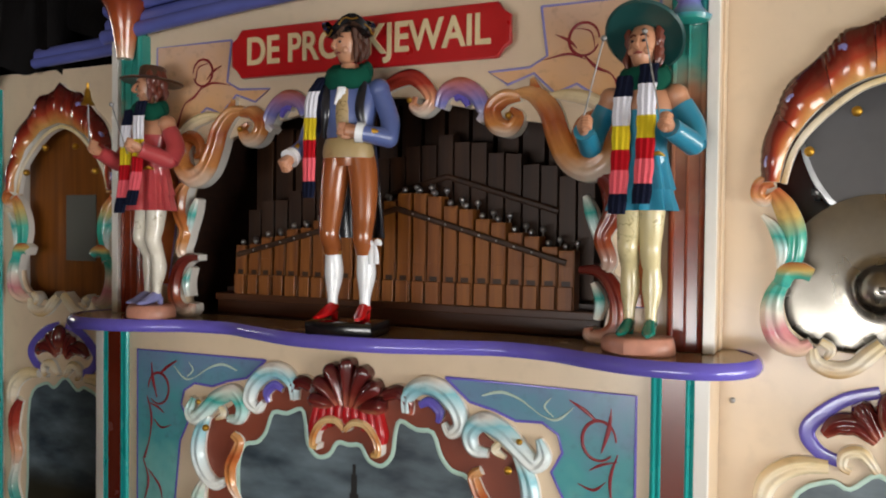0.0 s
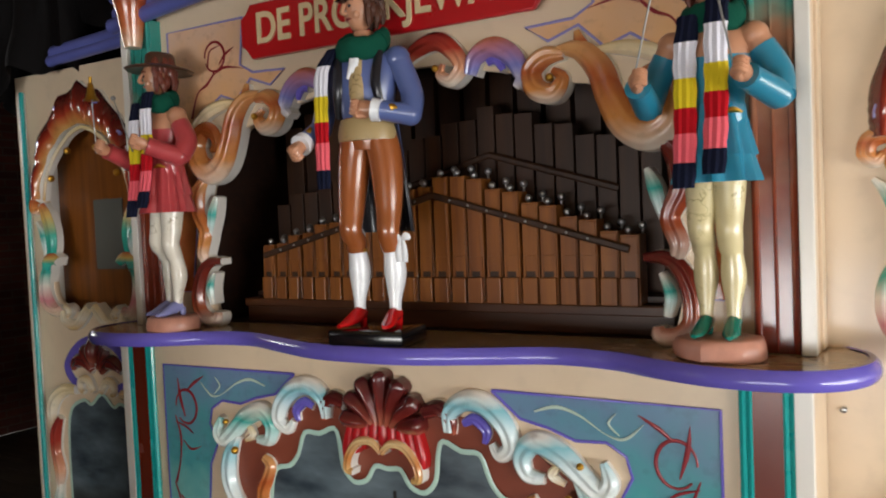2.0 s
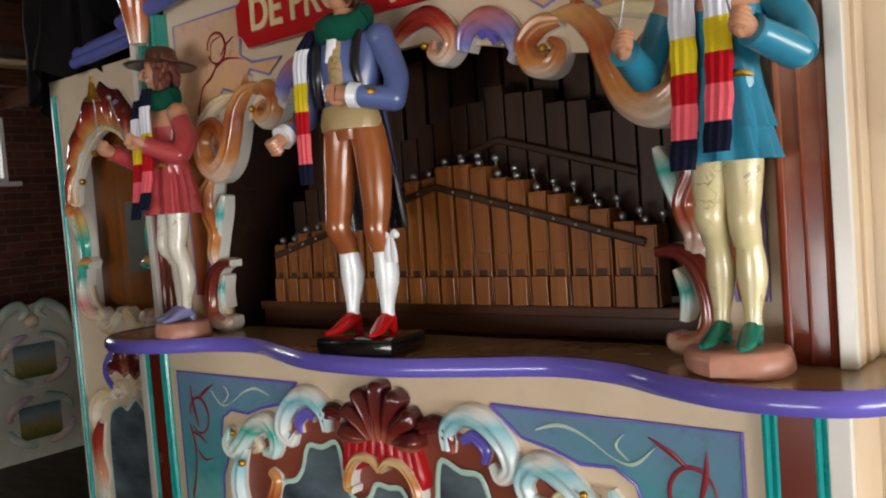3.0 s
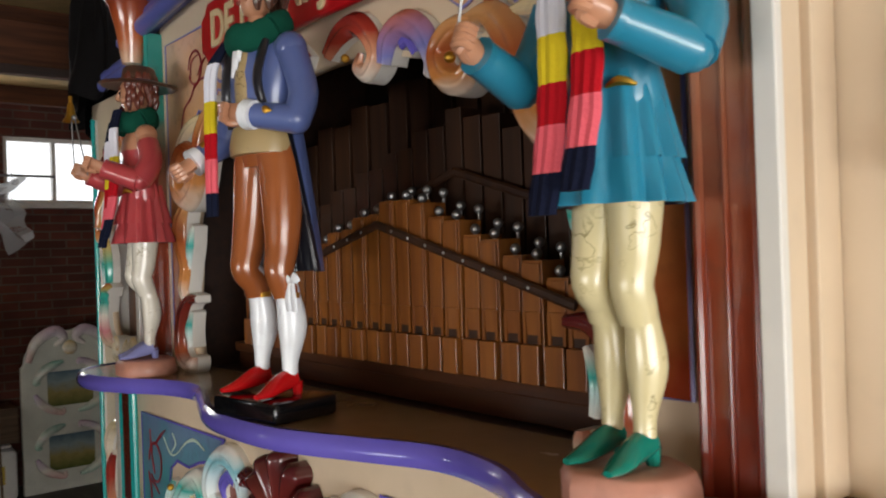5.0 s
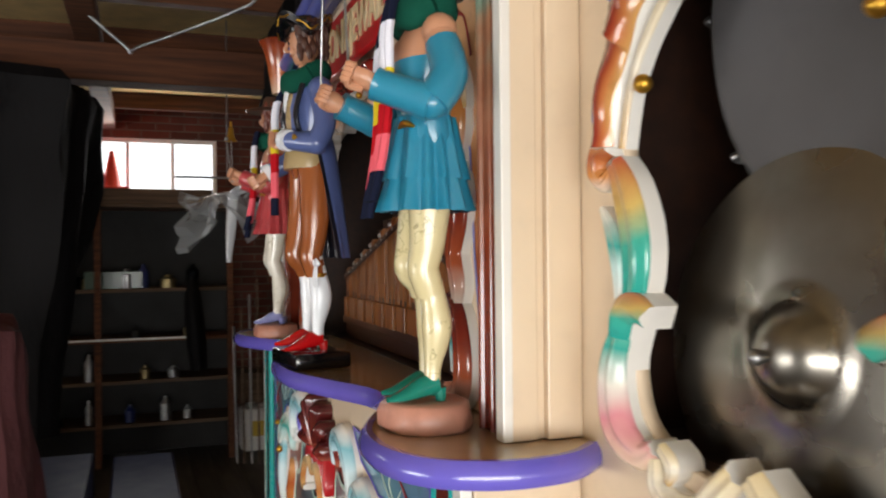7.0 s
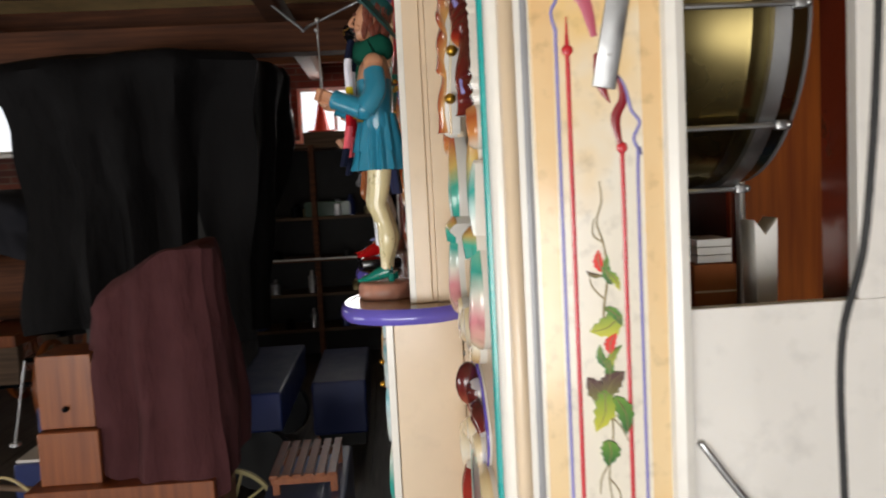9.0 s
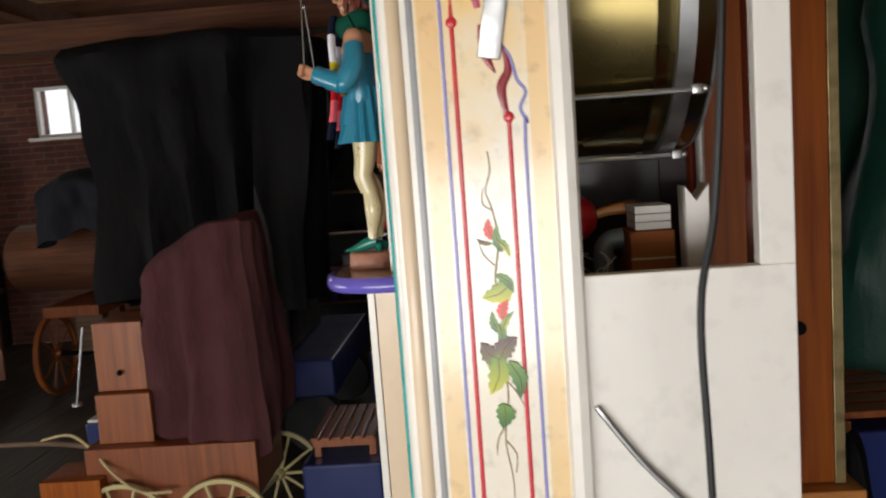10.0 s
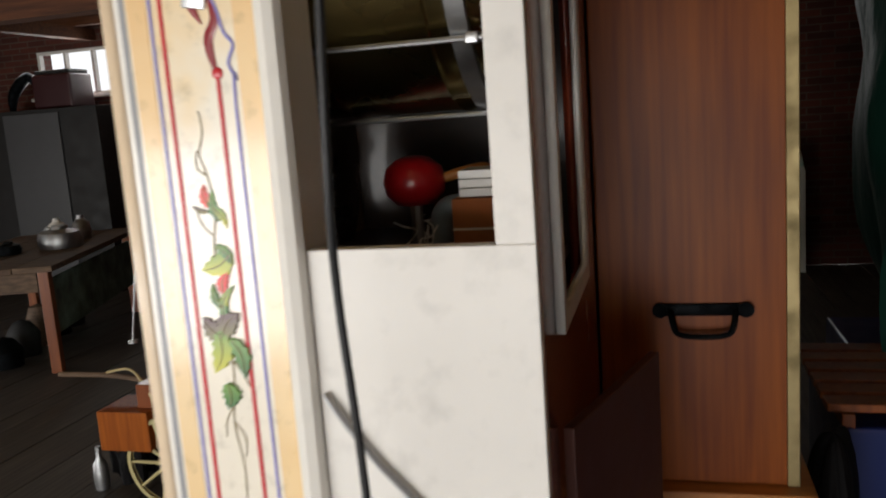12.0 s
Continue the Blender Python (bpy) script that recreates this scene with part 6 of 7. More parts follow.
# ---- other things in the barn ----
def drape(name, centre, r, z0, z1, mat, label, folds=13, slump=0.25, seed=1, top=0.35, soft=0.6, square=0.62, flare=0.10, lean=0.0):
    """A cloth hanging over something: rounded shoulders, folds that deepen towards an uneven hem."""
    rnd = random.Random(seed)
    cx, cy = centre
    b = bmesh.new()
    n, rows = 96, []
    steps = 22
    ph = [rnd.uniform(0, 6.28) for _ in range(4)]
    for i in range(steps + 1):
        u = i / steps
        grow = math.sin(min(1, u / top) * math.pi / 2) ** soft if u < top else 1 + flare * (u - top)
        row = []
        for k in range(n):
            t = 2 * math.pi * k / n
            sq = 1 / max(abs(math.cos(t)), abs(math.sin(t))) ** square
            f = 1 + (0.035 + 0.06 * u) * math.sin(folds * t + ph[0] + 1.5 * math.sin(2 * t + ph[1])) * min(1, u * 2.5) + 0.05 * math.sin(3 * t + ph[2] + 2 * u)
            drop = slump * (math.sin(t + ph[3]) * 0.5 + 0.3 * math.sin(3 * t + ph[1])) * (1 - u) * (z1 - z0) * 0.5
            hem = 0.05 * math.sin(2 * t + ph[2]) * u + 0.02 * math.sin(7 * t) * u
            z = z1 - (z1 - z0) * (u ** 1.25 if u > 0 else 0) + drop * min(1, u * 6) * (1 - u) + hem
            w = noise.noise((math.cos(t) * 1.6 + seed, math.sin(t) * 1.6, u * 2.5)) * 0.22 + noise.noise((math.cos(t) * 6 + seed, math.sin(t) * 6, u * 5 + t)) * 0.06
            across = math.sin(t) * r[1] * max(grow, 0.02) * sq * (f + w)
            row.append(b.verts.new((cx + math.cos(t) * r[0] * max(grow, 0.02) * sq * (f + w), cy + across, z + lean * across * (1 - u) ** 0.7)))
        rows.append(row)
    for a, c in zip(rows, rows[1:]):
        for k in range(n):
            b.faces.new((a[k], c[k], c[(k + 1) % n], a[(k + 1) % n]))
    b.faces.new(rows[0])
    return tagged(part(name, b, mat), label, "cover")


def wheel(parent, c, r, axis, mat, tyre, spokes=10, thick=0.02):
    """Spoked wheel: rim, hub and spokes as parts."""
    def at(a, rad):
        return (c[0], c[1] + math.cos(a) * rad, c[2] + math.sin(a) * rad) if axis == "x" else (c[0] + math.cos(a) * rad, c[1], c[2] + math.sin(a) * rad)
    b = bmesh.new()
    lathe(b, [(r - thick, -thick * 0.6), (r, -thick * 0.6), (r + 0.003, 0), (r, thick * 0.6), (r - thick, thick * 0.6)], c, axis, 0, 40)
    b.faces.ensure_lookup_table()
    bmesh.ops.delete(b, geom=[f for f in b.faces if len(f.verts) > 4], context="FACES_ONLY")
    bmesh.ops.holes_fill(b, edges=[])
    w = part("wheel", b, tyre, parent)
    b = bmesh.new()
    lathe(b, [(0.012, -0.04), (0.022, -0.03), (0.026, 0), (0.022, 0.03), (0.012, 0.04)], c, axis, 0, 16)
    part("hub", b, mat, w)
    for k in range(spokes):
        b = bmesh.new()
        a = 2 * math.pi * k / spokes
        rod(b, at(a, 0.015), at(a, r - thick * 0.4), 0.008, 0, 8, 0.006)
        part("spoke", b, mat, w)
    return w


def slab(name, lo, hi, mat, label, category, bevel=0.004, group=""):
    return tagged(part(name, boxes((lo, hi), bevel=bevel), mat, None, "", False), label, category, group)


# big organ under black sheeting, on its navy wagon
wag = thing("organ_wagon", (-3.2, 0.5, 0), "navy blue wagon under a covered organ", "wagon")
part("wagon_bed", boxes(((-3.85, -0.1, 0.35), (-2.6, 1.1, 0.55)), bevel=0.01), NAVY, wag, "", False)
for x, y in ((-2.75, 0.1), (-2.75, 0.95), (-3.7, 0.1), (-3.7, 0.95)):
    b = bmesh.new()
    lathe(b, [(0.03, -0.05), (0.16, -0.045), (0.175, 0), (0.16, 0.045), (0.03, 0.05)], (x, y, 0.176), "x", 0, 24)
    part("wheel", b, RUBBER, wag)
part("covered_body", boxes(((-3.62, 0.08, 0.55), (-2.84, 0.84, 2.05)), bevel=0.02), DARK, wag, "", False)
drape("black_sheet", (-3.22, 0.44), (0.55, 0.67), 0.84, 2.32, BLACKCLOTH, "black plastic sheet draped over a tall organ", 15, 0.1, 4, 0.12, 0.5, 0.85, -0.28)

# small hand cart with pine crate, burgundy cloth and cream wheels
cart = thing("hand_cart", (-1.6, 0.6, 0), "small wooden organ cart with cream spoked wheels", "cart")
part("cart_box", boxes(((-1.85, 0.32, 0.30), (-1.46, 1.0, 0.52)), bevel=0.004), CRATEWOOD, cart, "", False)
part("front_box", boxes(((-1.62, 0.16, 0.25), (-1.40, 0.40, 0.42)), bevel=0.004), CASEWOOD, cart, "", False)
part("crate_back", boxes(((-1.80, 0.36, 0.521), (-1.52, 0.58, 0.72)), ((-1.80, 0.36, 0.724), (-1.56, 0.56, 1.0)), bevel=0.003), CRATEWOOD, cart, "orange pine organ case", False)
b = bmesh.new()
ball(b, (-1.545, 0.46, 0.80), 0.012, 0, 10)
part("knob", b, IRON, cart)
CREAMWHEEL = paint("cream_wheel_paint", "b9ab78", 0.5, 0.1)
for y in (0.47, 0.86):
    wheel(cart, (-1.417, y, 0.2), 0.195, "x", CREAMWHEEL, CREAMWHEEL, 10, 0.016)
    wheel(cart, (-1.95, y + 0.09, 0.2), 0.195, "x", CREAMWHEEL, CREAMWHEEL, 10, 0.016)
    b = bmesh.new()
    rod(b, (-1.95, y + 0.09, 0.2), (-1.417, y, 0.2), 0.012)
    part("axle", b, CREAMWHEEL, cart)
b = bmesh.new()
sweep(b, [(-1.43, 0.40, 0.19), (-1.43, 0.55, 0.25), (-1.43, 0.665, 0.21), (-1.43, 0.78, 0.25), (-1.43, 0.93, 0.19)], [0.009] * 5)
part("spring", b, CREAMWHEEL, cart)
b = bmesh.new()
sweep(b, [(-1.62, 0.34, 0.47), (-1.63, 0.1, 0.5), (-1.64, -0.2, 0.5)], [0.013, 0.012, 0.011])
part("draw_pole", b, OLDWOOD, cart)
b = bmesh.new()
sweep(b, [(-1.63, 0.06, 0.515), (-1.6, 0.2, 0.54), (-1.5, 0.34, 0.50), (-1.40, 0.46, 0.44), (-1.39, 0.56, 0.37), (-1.40, 0.68, 0.36)], [0.006] * 6)
part("rope", b, fabric("hemp_rope", "b0a078", 0.95), cart, "pale hemp rope")
drape("burgundy_cover", (-1.74, 0.79), (0.185, 0.22), 0.50, 1.34, BURGUNDY, "burgundy cloth draped over a small organ", 10, 0.5, 7, 0.16, 0.5, 0.7, 0.3, 0.26)
b = bmesh.new()
rod(b, (-1.55, 0.33, 0.99), (-1.57, 0.26, 0.68), 0.004)
disc(b, (-1.57, 0.26, 0.675), 0.02, 0.012, "z", 0, 14)
tagged(part("crank", b, STEEL), "thin steel crank hanging beside the crate", "crank")
b = bmesh.new()
lathe(b, [(0.0, 0.0), (0.03, 0.002), (0.034, 0.05), (0.03, 0.12), (0.012, 0.15), (0.012, 0.2), (0.0, 0.201)], (-1.55, 0.02, 0.001), "z", 0, 14)
tagged(part("spray_bottle", b, STEEL), "small silver bottle on the floor", "bottle")
drape("dark_bag", (-1.7, 0.1), (0.09, 0.09), 0.004, 0.30, BLACKCLOTH, "crumpled black bag beside the cart", 7, 0.3, 12)

# slatted bench on a navy trolley
bench = thing("slatted_bench", (-1.9, 1.28, 0), "brown slatted bench standing on a navy trolley", "bench")
for k in range(6):
    y = 1.165 + k * 0.046
    part("slat", boxes(((-2.12, y, 0.43), (-1.67, y + 0.034, 0.447)), bevel=0.003), CRATEWOOD, bench, "", False)
for x in (-2.08, -1.74):
    part("bearer", boxes(((x, 1.165, 0.395), (x + 0.035, 1.43, 0.428)), bevel=0.002), CRATEWOOD, bench, "", False)
    for y in (1.17, 1.40):
        part("leg", boxes(((x, y, 0.352), (x + 0.03, y + 0.028, 0.394)), bevel=0.002), CRATEWOOD, bench, "", False)
trolley = thing("trolley", (-1.9, 1.3, 0), "navy blue painted trolley on the floor", "trolley")
part("trolley_box", boxes(((-2.3, 1.13, 0.06), (-1.62, 1.46, 0.35)), bevel=0.012), NAVY, trolley, "", False)
for x, y in ((-2.2, 1.18), (-1.72, 1.18), (-2.2, 1.41), (-1.72, 1.41)):
    b = bmesh.new()
    disc(b, (x, y, 0.031), 0.03, 0.025, "x", 0, 16)
    part("castor", b, RUBBER, trolley)
tr2 = thing("trolley", (-3.5, 1.3, 0), "navy blue trolley with a grey top", "trolley")
part("trolley_box", boxes(((-4.3, 1.18, 0.1), (-3.3, 1.5, 0.42)), bevel=0.012), NAVY, tr2, "", False)
part("trolley_foot", boxes(((-4.2, 1.2, 0.0), (-3.4, 1.48, 0.099))), DARK, tr2, "", False)
tr3 = thing("trolley", (-2.3, 0.2, 0), "low navy blue trolley with a white top", "trolley")
part("trolley_box", boxes(((-2.75, -0.05, 0.04), (-2.2, 0.25, 0.40)), bevel=0.01), NAVY, tr3, "", False)
part("trolley_top", boxes(((-2.74, -0.04, 0.401), (-2.21, 0.24, 0.415)), bevel=0.003), OFFWHITE, tr3, "", False)
part("trolley_foot", boxes(((-2.7, 0, 0), (-2.25, 0.2, 0.039))), DARK, tr3, "", False)

# work table with a green stained side
table = thing("work_table", (-4.0, -2.2, 0), "old paint-stained wooden work table with a greenish side board", "table")
D, W = Vector((-0.95, -0.318, 0)), Vector((0.318, -0.95, 0))
T0 = Vector((-3.12, -1.45, 0))


def skew(b):
    m = Matrix(((D.x, W.x, 0, T0.x), (D.y, W.y, 0, T0.y), (0, 0, 1, 0), (0, 0, 0, 1)))
    bmesh.ops.transform(b, matrix=m, verts=b.verts)
    return b


for k in range(4):
    part("top_board", skew(boxes(((-0.03, -0.03 + k * 0.26, 0.70), (1.93, 0.225 + k * 0.26, 0.74)), bevel=0.005)), OLDWOOD, table, "", False)
for x in (0.02, 1.8):
    for y in (0.02, 0.88):
        part("leg", skew(boxes(((x, y, 0), (x + 0.07, y + 0.07, 0.699)), bevel=0.005)), CRATEWOOD, table, "", False)
part("side_board", skew(boxes(((0.10, 0.03, 0.26), (1.79, 0.05, 0.64)), bevel=0.003)), paint("green_stained_board", "6d8272", 0.8, 0, 0.7, 0.8), table, "green paint-stained side board", False)
part("apron", skew(boxes(((0.03, 0.10, 0.56), (0.05, 0.87, 0.69)), bevel=0.003)), OLDWOOD, table, "", False)
for i, (u, v, r, h, mat) in enumerate(((0.9, 0.25, 0.11, 0.12, STEEL), (1.1, 0.4, 0.07, 0.1, STEEL), (1.35, 0.25, 0.05, 0.14, STEEL), (0.7, 0.55, 0.06, 0.07, IRON), (1.5, 0.5, 0.05, 0.12, OFFWHITE))):
    p = T0 + D * u + W * v
    r, h = r * 1.5, h * 1.4
    b = bmesh.new()
    lathe(b, [(0.0, 0.0), (r * 0.9, 0.002), (r, h * 0.35), (r * 0.85, h * 0.7), (r * 0.4, h * 0.85), (r * 0.35, h), (0.0, h + 0.003)], (p.x, p.y, 0.7415), "z", 0, 18)
    tagged(part("machine_part" if i < 4 else "jar", b, mat), "dull grey machine part lying on the table" if i < 4 else "pale jar on the work table", "part" if i < 4 else "jar", "things on the table")
for i in range(5):
    p = T0 + D * (0.3 + 0.3 * i) + W * 0.5
    b = bmesh.new()
    lathe(b, [(0.0, 0), (0.11, 0.003), (0.12, 0.12 + 0.04 * (i % 2)), (0.06, 0.2 + 0.05 * (i % 3)), (0.0, 0.22 + 0.05 * (i % 3))], (p.x, p.y, 0.001), "z", 0, 12)
    tagged(part("scrap_bundle", b, [IRON, DARK, OLDWOOD][i % 3]), "dark bundle of scrap under the table", "scrap", "scrap under the table")

# tall dark cabinet with a machine on it
cab = thing("tall_cabinet", (-5.9, -3.5, 0), "tall black metal cabinet with a grey door", "cabinet")
part("cabinet_body", boxes(((-6.25, -4.25, 0), (-5.65, -2.82, 1.86)), bevel=0.006), DARK, cab, "", False)
part("cabinet_door", boxes(((-5.648, -3.9, 0.1), (-5.63, -3.25, 1.82)), bevel=0.003), paint("grey_cabinet_door", "4a4a4c", 0.5, 0.1), cab, "dull grey door", False)
mach = thing("stacked_machine", (-5.9, -3.4, 1.86), "dark red machine standing on the cabinet", "machine")
part("machine_body", boxes(((-6.1, -3.6, 1.861), (-5.75, -3.15, 2.2)), bevel=0.02), paint("machine_maroon", "3a1518", 0.4, 0.2), mach, "", False)
part("machine_lid", boxes(((-6.08, -3.58, 2.201), (-5.77, -3.17, 2.24)), bevel=0.015), DARK, mach, "", False)
b = bmesh.new()
sweep(b, [(-5.9, -4.0, 1.862), (-5.9, -3.95, 2.05), (-5.9, -3.75, 2.2), (-5.9, -3.65, 2.05)], [0.03, 0.06, 0.05, 0.02])
tagged(part("tool", b, IRON), "dark iron tool on the cabinet", "tool")

# covered barrel organ on a spoked wheel cart
barrel = thing("barrel_organ", (-4.5, -0.9, 0), "brown wooden barrel organ on spoked wheels", "barrel organ")
b = bmesh.new()
lathe(b, [(0.0, -0.6), (0.24, -0.59), (0.27, -0.55), (0.27, 0.65), (0.24, 0.69), (0.0, 0.7)], (-4.75, -1.05, 0.98), "y", 0, 32)
part("barrel_body", b, BEAMWOOD, barrel)
part("chassis", boxes(((-5.4, -1.2, 0.62), (-4.0, -0.8, 0.70)), bevel=0.006), CRATEWOOD, barrel, "", False)
for x in (-4.3, -5.2):
    wheel(barrel, (x, -0.7, 0.305), 0.3, "y", CRATEWOOD, CRATEWOOD, 10, 0.03)
    wheel(barrel, (x, -1.3, 0.305), 0.3, "y", CRATEWOOD, CRATEWOOD, 10, 0.03)
    b = bmesh.new()
    rod(b, (x, -1.3, 0.305), (x, -0.7, 0.305), 0.02)
    part("axle", b, IRON, barrel)
    part("axle_block", boxes(((x - 0.05, -1.1, 0.32), (x + 0.05, -0.9, 0.618))), OLDWOOD, barrel, "", False)
drape("dark_jacket", (-4.5, -1.0), (0.34, 0.3), 1.16, 1.66, fabric("charcoal_cloth", "232328", 0.9), "dark cloth jacket thrown over the barrel organ", 8, 0.3, 9)

# racks under the far window
rack = thing("storage_rack", (-6.1, 1.5, 0), "dark wooden storage rack under the window", "rack")
for z in (0.30, 0.62, 0.93, 1.30, 1.93):
    part("rack_shelf", boxes(((-6.27, 0.1, z - 0.025), (-5.85, 2.0, z)), bevel=0.003), OLDWOOD if z != 0.93 else BEAMWOOD, rack, "", False)
for y in (0.1, 1.02, 1.96):
    part("rack_post", boxes(((-5.848, y, 0), (-5.80, y + 0.045, 1.93)), bevel=0.003), BEAMWOOD, rack, "", False)
part("rack_rail", boxes(((-5.798, 0.1, 0.925), (-5.785, 1.75, 0.94))), OFFWHITE, rack, "pale rail", False)
part("rack_back", boxes(((-6.29, 0.1, 0), (-6.272, 2.0, 1.9))), DARK, rack, "", False)
rnd = random.Random(11)
for z, n in ((0.30, 7), (0.62, 5), (0.93, 4), (1.30, 9)):
    for k in range(n):
        y = 0.2 + (k + rnd.random() * 0.6) * 1.7 / n
        r, h = rnd.uniform(0.025, 0.06), rnd.uniform(0.07, 0.2)
        b = bmesh.new()
        lathe(b, [(0.0, 0.0), (r, 0.001), (r, h * 0.7), (r * 0.45, h * 0.85), (r * 0.4, h), (0.0, h)], (-5.93, y, z + 0.0005), "z", 0, 14)
        tagged(part("bottle", b, rnd.choice([STEEL, DARK, BRASS, IRON, NAVY])), "small dusty bottle or tin on the rack", "bottle", "bottles on the rack")
slab("green_box", (-6.1, 0.95, 1.3005), (-5.88, 1.35, 1.43), paint("dull_green_tin", "35503c", 0.5), "flat green tin box on the rack", "box")
slab("dark_crate", (-6.1, 0.98, 1.931), (-5.87, 1.86, 2.045), OLDWOOD, "long dark wooden crate on the rack", "crate")
slab("speaker_box", (-6.1, 0.45, 1.931), (-5.85, 0.88, 2.26), DARK, "black box standing on the rack", "box")
cone = thing("traffic_cone", (-5.98, 1.14, 2.045), "orange-red plastic traffic cone on the crate", "traffic cone")
CONE = paint("orange_red_plastic", "e0301c", 0.45, 0.1)
part("cone_foot", boxes(((-6.09, 1.02, 2.046), (-5.88, 1.26, 2.062)), bevel=0.005), CONE, cone, "", False)
b = bmesh.new()
lathe(b, [(0.085, 2.063), (0.075, 2.075), (0.045, 2.2), (0.018, 2.33), (0.01, 2.335)], (-5.985, 1.14, 0), "z", 0, 20)
part("cone_body", b, CONE, cone)
can = thing("jerry_can", (-6.0, 2.2, 0), "white plastic canister with a yellow label", "canister")
part("can_body", boxes(((-6.12, 2.07, 0.001), (-5.92, 2.33, 0.34)), bevel=0.03), OFFWHITE, can)
part("can_neck", boxes(((-6.06, 2.12, 0.341), (-5.98, 2.18, 0.38)), ((-6.05, 2.2, 0.341), (-5.99, 2.31, 0.36)), bevel=0.01), OFFWHITE, can)
part("can_label", boxes(((-5.9195, 2.15, 0.12), (-5.918, 2.25, 0.24))), paint("yellow_label", "c9a838", 0.5), can, "", False)
slab("low_crate", (-6.2, 2.06, 0.39), (-5.9, 2.34, 0.62), OLDWOOD, "brown crate on top of the canister", "crate")
b = bmesh.new()
sweep(b, [(-5.72, 1.7, 1.36), (-5.72, 1.7, 1.2), (-5.72, 1.72, 0.95), (-5.72, 1.74, 0.70)], [(0.03, 0.03), (0.11, 0.06), (0.13, 0.07), (0.12, 0.06)], 0, 16, 5)
rod(b, (-5.72, 1.7, 1.36), (-5.81, 1.7, 1.38), 0.006)
tagged(part("work_coat", b, BLACKCLOTH), "black work coat hanging from the rack", "coat")
for k in range(4):
    b = bmesh.new()
    rod(b, (-5.6 + 0.03 * k, 2.0 + 0.05 * k, 0.002), (-5.79, 2.0 + 0.06 * k, 1.0 + 0.12 * k), 0.008)
    tagged(part("broom_stick", b, [STEEL, OLDWOOD][k % 2]), "long wooden or steel stick leaning against the rack", "stick", "leaning sticks")

# carved organ front leaning at the far wall
old = thing("old_organ_front", (-6.0, 3.0, 0), "pale carved organ front with small painted pictures leaning at the wall", "organ front")
PASTEL = [airbrush("pastel_" + n, st) for n, st in (("pink", [(0.0, "d9a8a0"), (0.5, "eee6da"), (1.0, "c8b0c8")]), ("mint", [(0.0, "a8ccb8"), (0.5, "ece8dc"), (1.0, "8fbfae")]))]
SMALLVIEW = airbrush("small_landscape", [(0.0, "55602e"), (0.4, "a09058"), (0.7, "93a0a0"), (1.0, "5f7684")])
edge = [(2.38, 0.001), (3.6, 0.001), (3.6, 0.86)]
for k in (1, 0):
    c = 2.69 + 0.61 * k
    edge += [(c + 0.29 * math.cos(t), 0.88 + 0.24 * math.sin(t) * (1 + 0.12 * math.cos(6 * t))) for t in (math.pi * j / 14 for j in range(15))]
edge.append((2.38, 0.86))
part("front_board", cut_board([edge], -5.98, 0.04, 0.004, "yz"), paint("pale_mint_board", "d6d4c6", 0.5), old, "", False)
for k, y in enumerate((2.42, 3.03)):
    for z in (0.08, 0.52):
        part("old_picture", boxes(((-5.979, y + 0.12, z + 0.06), (-5.975, y + 0.42, z + 0.3))), SMALLVIEW, old, "", False)
        for j in range(4):
            t0 = math.pi / 2 * j + 0.2
            b = bmesh.new()
            pts = [(-5.965, y + 0.27 + math.cos(t) * 0.235, z + 0.19 + math.sin(t) * 0.18) for t in (t0 + 0.28 * i for i in range(5))]
            pts += [(-5.96, pts[-1][1] - 0.03 * math.cos(t0 + 1.2), pts[-1][2] - 0.03 * math.sin(t0 + 1.2))]
            sweep(b, pts, [0.012, 0.026, 0.03, 0.026, 0.02, 0.01], 0, 10, 4)
            part("old_scroll", b, PASTEL[(j + k) % 2], old)
    for m in (-1, 1):
        b = bmesh.new()
        sweep(b, [(-5.965, y + 0.27 + m * 0.27, 0.9), (-5.965, y + 0.27 + m * 0.22, 1.03), (-5.965, y + 0.27 + m * 0.1, 1.1), (-5.96, y + 0.27 + m * 0.04, 1.05), (-5.96, y + 0.27 + m * 0.1, 1.0)], [0.02, 0.035, 0.04, 0.028, 0.012], 0, 10, 5)
        part("old_crest", b, PASTEL[k], old)
    b = bmesh.new()
    ball(b, (-5.965, y + 0.27, 0.98), 0.05, 0, 14, (0.5, 1, 1))
    part("old_boss", b, CARV_CREAM, old)

# covers and sheets at the organ's far end
drape("black_cover", (-2.38, 1.95), (0.19, 0.16), 2.0, 2.5, BLACKCLOTH, "black cover bunched on the organ's far end", 9, 0.3, 21)
drape("black_cover", (-2.28, 2.02), (0.40, 0.16), 2.16, 2.52, BLACKCLOTH, "black plastic cover gathered over the top of the organ's far end", 11, 0.4, 25)
PLASTIC, pt, pb = nodes("clear_plastic_sheet", 0.25, 0, 0)
pb.inputs["Base Color"].default_value, pb.inputs["Alpha"].default_value = (0.9, 0.92, 0.94, 1), 0.3
bump(pt, pb, speckle(pt, 9, 5), 0.8, 0.02)
b = bmesh.new()
grid = [[b.verts.new((-3.75 + 0.22 * noise.noise((i * 0.33, j * 0.21, 3)) , 1.52 + i * 0.034 + 0.12 * noise.noise((i * 0.2, j * 0.3, 9)), 1.95 - j * 0.028 * (0.55 + 0.45 * math.cos(i * 0.55)) - 0.10 * (1 - abs(i - 4) / 6))) for i in range(13)] for j in range(14)]
for r, q in zip(grid, grid[1:]):
    for k in range(12):
        b.faces.new((r[k], r[k + 1], q[k + 1], q[k]))
sheet = tagged(part("plastic_sheet", b, PLASTIC), "crumpled clear plastic sheet hanging from a rope", "sheet")
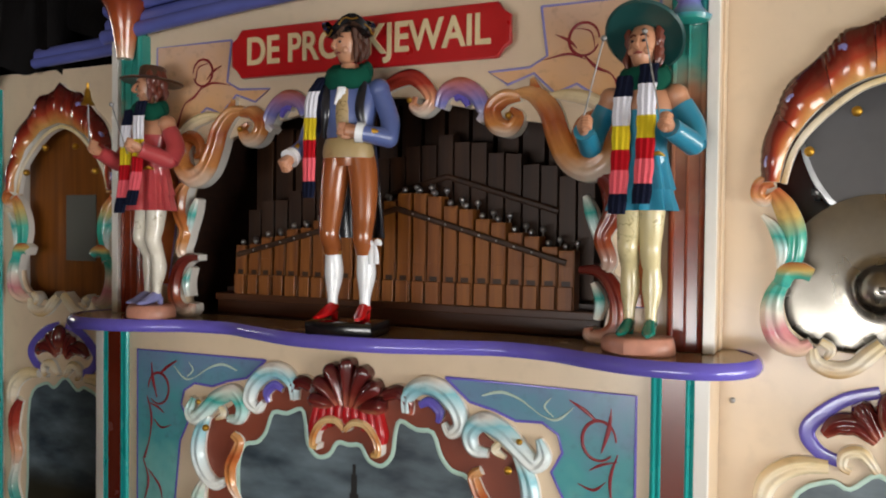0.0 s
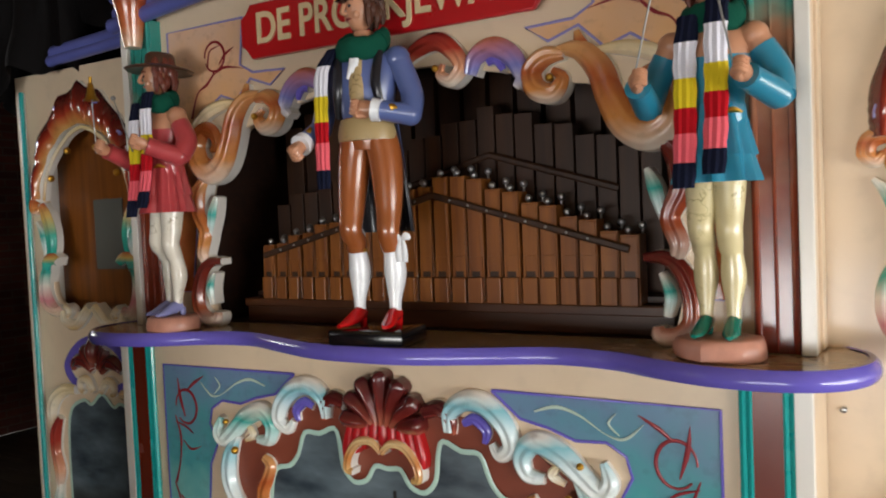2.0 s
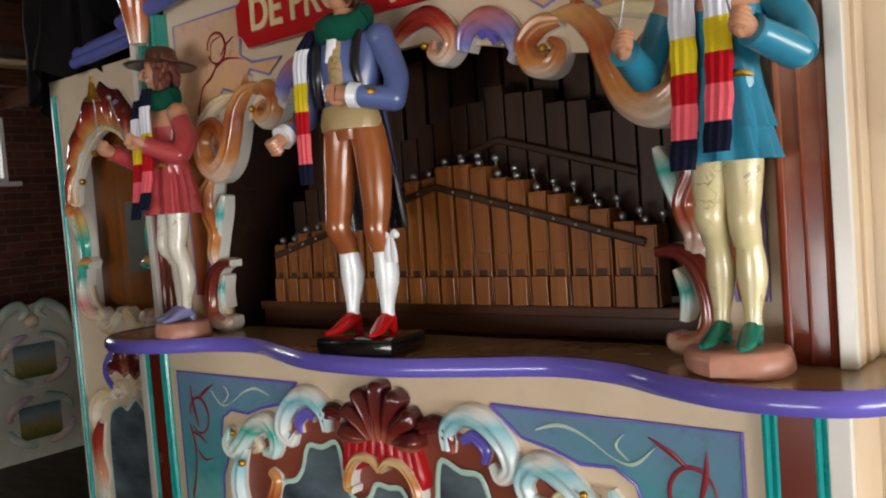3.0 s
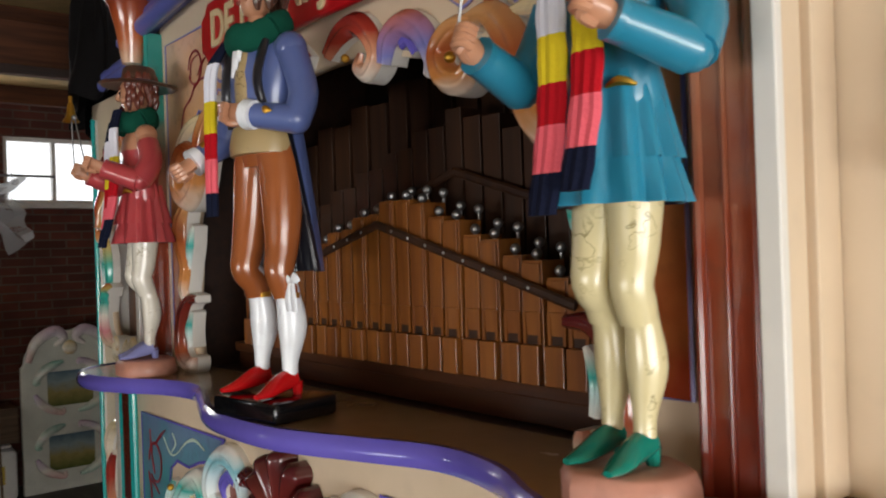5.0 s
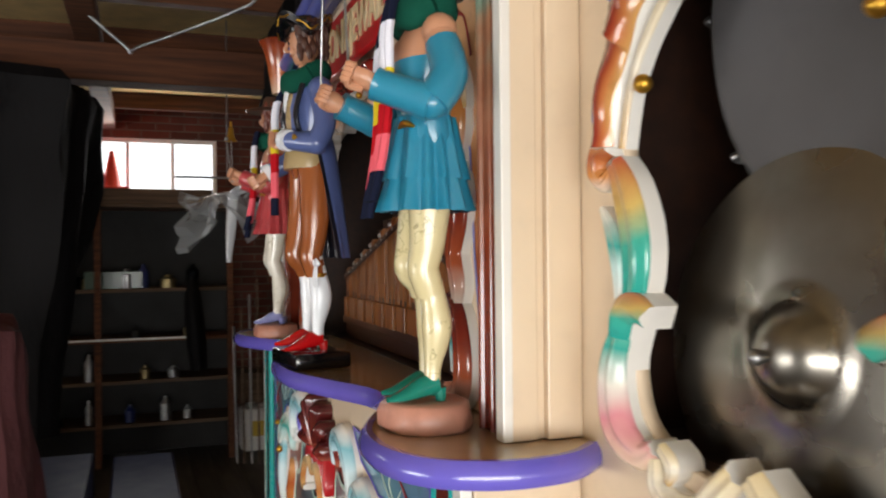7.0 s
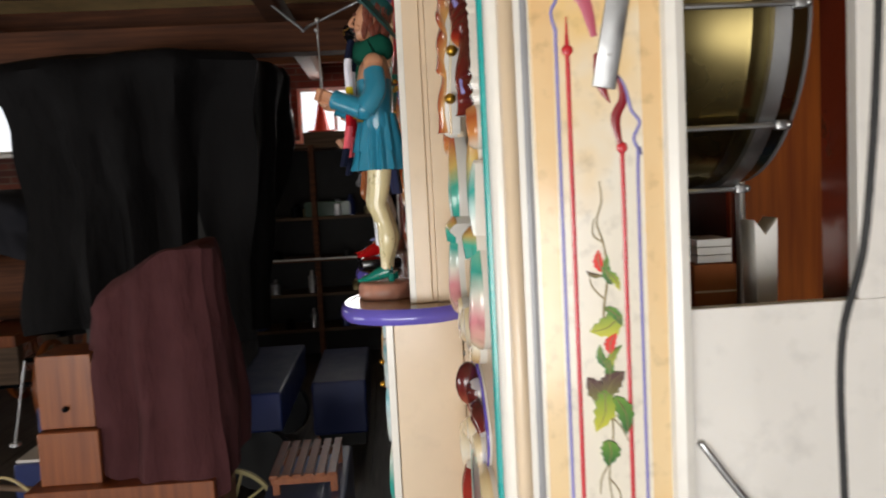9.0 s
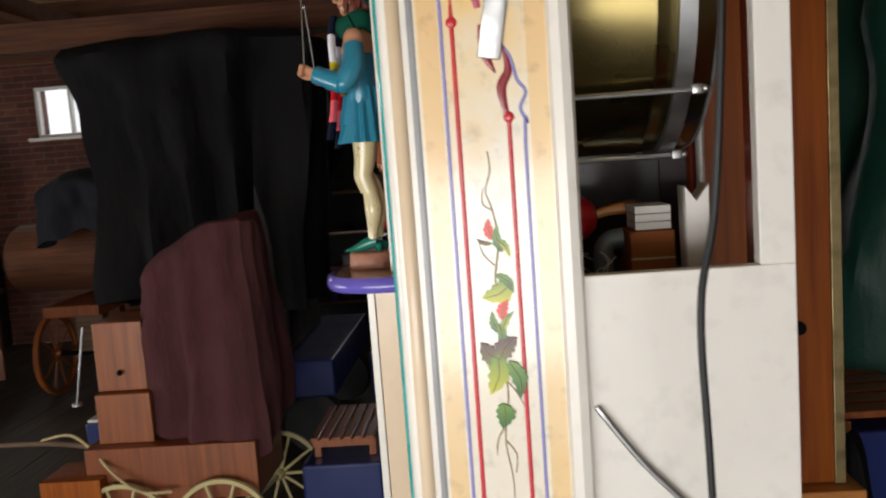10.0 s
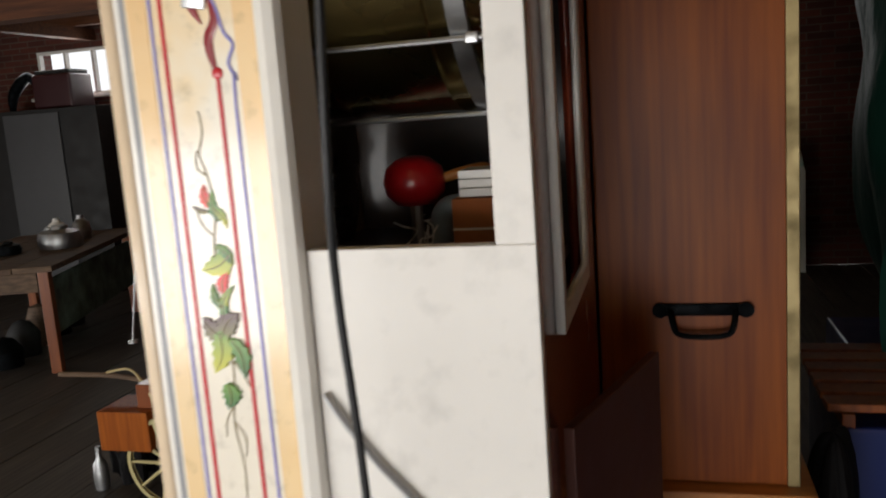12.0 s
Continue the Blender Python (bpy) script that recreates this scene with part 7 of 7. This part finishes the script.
FOLD, ft, fb2 = nodes("folded_plastic", 0.18, 0, 0.3)
fb2.inputs["Base Color"].default_value, fb2.inputs["Alpha"].default_value = (0.85, 0.87, 0.9, 1), 0.75
bump(ft, fb2, speckle(ft, 14, 5), 0.6, 0.01)
b = bmesh.new()
sweep(b, [(-3.75, 1.929, 1.945), (-3.75, 1.862, 1.9), (-3.75, 1.796, 1.865), (-3.75, 1.777, 1.696), (-3.75, 1.763, 1.507)], [(0.006, 0.012), (0.008, 0.022), (0.012, 0.024), (0.006, 0.026), (0.004, 0.012)], 0, 10, 6, (0, 1, 0))
part("sheet_fold", b, FOLD, sheet, "glossy folded edge of the plastic")
b = bmesh.new()
rod(b, (-3.75, 1.5, 1.95), (-3.75, 2.05, 1.95), 0.006)
rod(b, (-3.75, 1.76, 1.95), (-3.75, 1.76, 2.78), 0.003)
tagged(part("sheet_line", b, STEEL), "thin line that holds the plastic sheet", "line")
b = bmesh.new()
sweep(b, [(-3.0, 1.0, 2.66), (-3.0, 1.28, 2.42), (-2.98, 1.32, 2.42), (-2.7, 1.75, 2.56), (-2.6, 1.8, 2.66)], [0.007] * 5, 0, 8, 3)
tagged(part("bent_rod", b, STEEL), "thin bent steel rod hung under the beams", "rod")
b = bmesh.new()
sweep(b, [(-2.2, -1.5, 2.53), (-2.2, 1.2, 2.53)], [0.015, 0.015], 0, 10, 1)
tagged(part("tube_light", b, OFFWHITE), "unlit white fluorescent tube under the beams", "tube light")

# green tarpaulin, slatted table and bags behind the organ
drape("green_tarpaulin", (-1.35, 4.0), (0.72, 0.82), 0.55, 2.3, GREENTARP, "dark green tarpaulin over another organ", 13, 0.12, 31)
w2 = thing("organ_wagon", (-1.4, 3.9, 0), "navy blue wagon under the green tarpaulin", "wagon")
part("wagon_bed", boxes(((-2.2, 3.1, 0.001), (-0.7, 4.8, 0.6)), bevel=0.01), NAVY, w2, "", False)
part("covered_body", boxes(((-1.9, 3.3, 0.601), (-0.9, 4.6, 2.1)), bevel=0.02), DARK, w2, "", False)
t2 = thing("slatted_table", (-0.8, 3.0, 0), "brown slatted table on a navy box", "table")
part("navy_box", boxes(((-1.15, 2.87, 0.001), (-0.62, 3.08, 0.74)), bevel=0.01), NAVY, t2, "", False)
for k in range(6):
    part("slat", boxes(((-1.15 + k * 0.09, 2.83, 0.775), (-1.08 + k * 0.09, 3.14, 0.795)), bevel=0.003), CRATEWOOD, t2, "", False)
for y in (2.86, 3.06):
    part("bearer", boxes(((-1.15, y, 0.741), (-0.62, y + 0.03, 0.774)), bevel=0.002), CRATEWOOD, t2, "", False)
drape("black_bag", (-0.45, 2.81), (0.07, 0.05), 0.004, 0.8, BLACKCLOTH, "crumpled black bag beside the organ case", 8, 0.3, 41)
frag = thing("carved_fragment", (-1.5, 3.4, 0.0), "pale lilac carved organ fragment on a green stand", "carving")
part("fragment_stand", boxes(((-1.65, 3.22, 0.001), (-1.35, 3.6, 0.82)), bevel=0.01), paint("pale_green_stand", "9fb8a0", 0.5), frag, "", False)
b = bmesh.new()
sweep(b, [(-1.45, 3.28, 0.83), (-1.45, 3.4, 0.88), (-1.45, 3.45, 0.98), (-1.45, 3.36, 1.05), (-1.45, 3.28, 0.99), (-1.45, 3.33, 0.93)], [0.03, 0.035, 0.035, 0.03, 0.025, 0.015])
part("fragment_scroll", b, CARV_CREAM, frag)

# ---- floor boards ----
plank_mesh = bpy.data.meshes.new("plank")
pb_ = boxes(((FAR, 0.0015, -0.03), (NEAR + 0.2, 0.1585, 0.0)))
pb_.to_mesh(plank_mesh)
pb_.free()
plank_mesh.materials.append(FLOORWOOD)
for i in range(65):
    ob = new("plank", plank_mesh)
    ob.parent = floor
    ob.location = (0, SOUTH + i * 0.16, random.uniform(-0.003, 0))
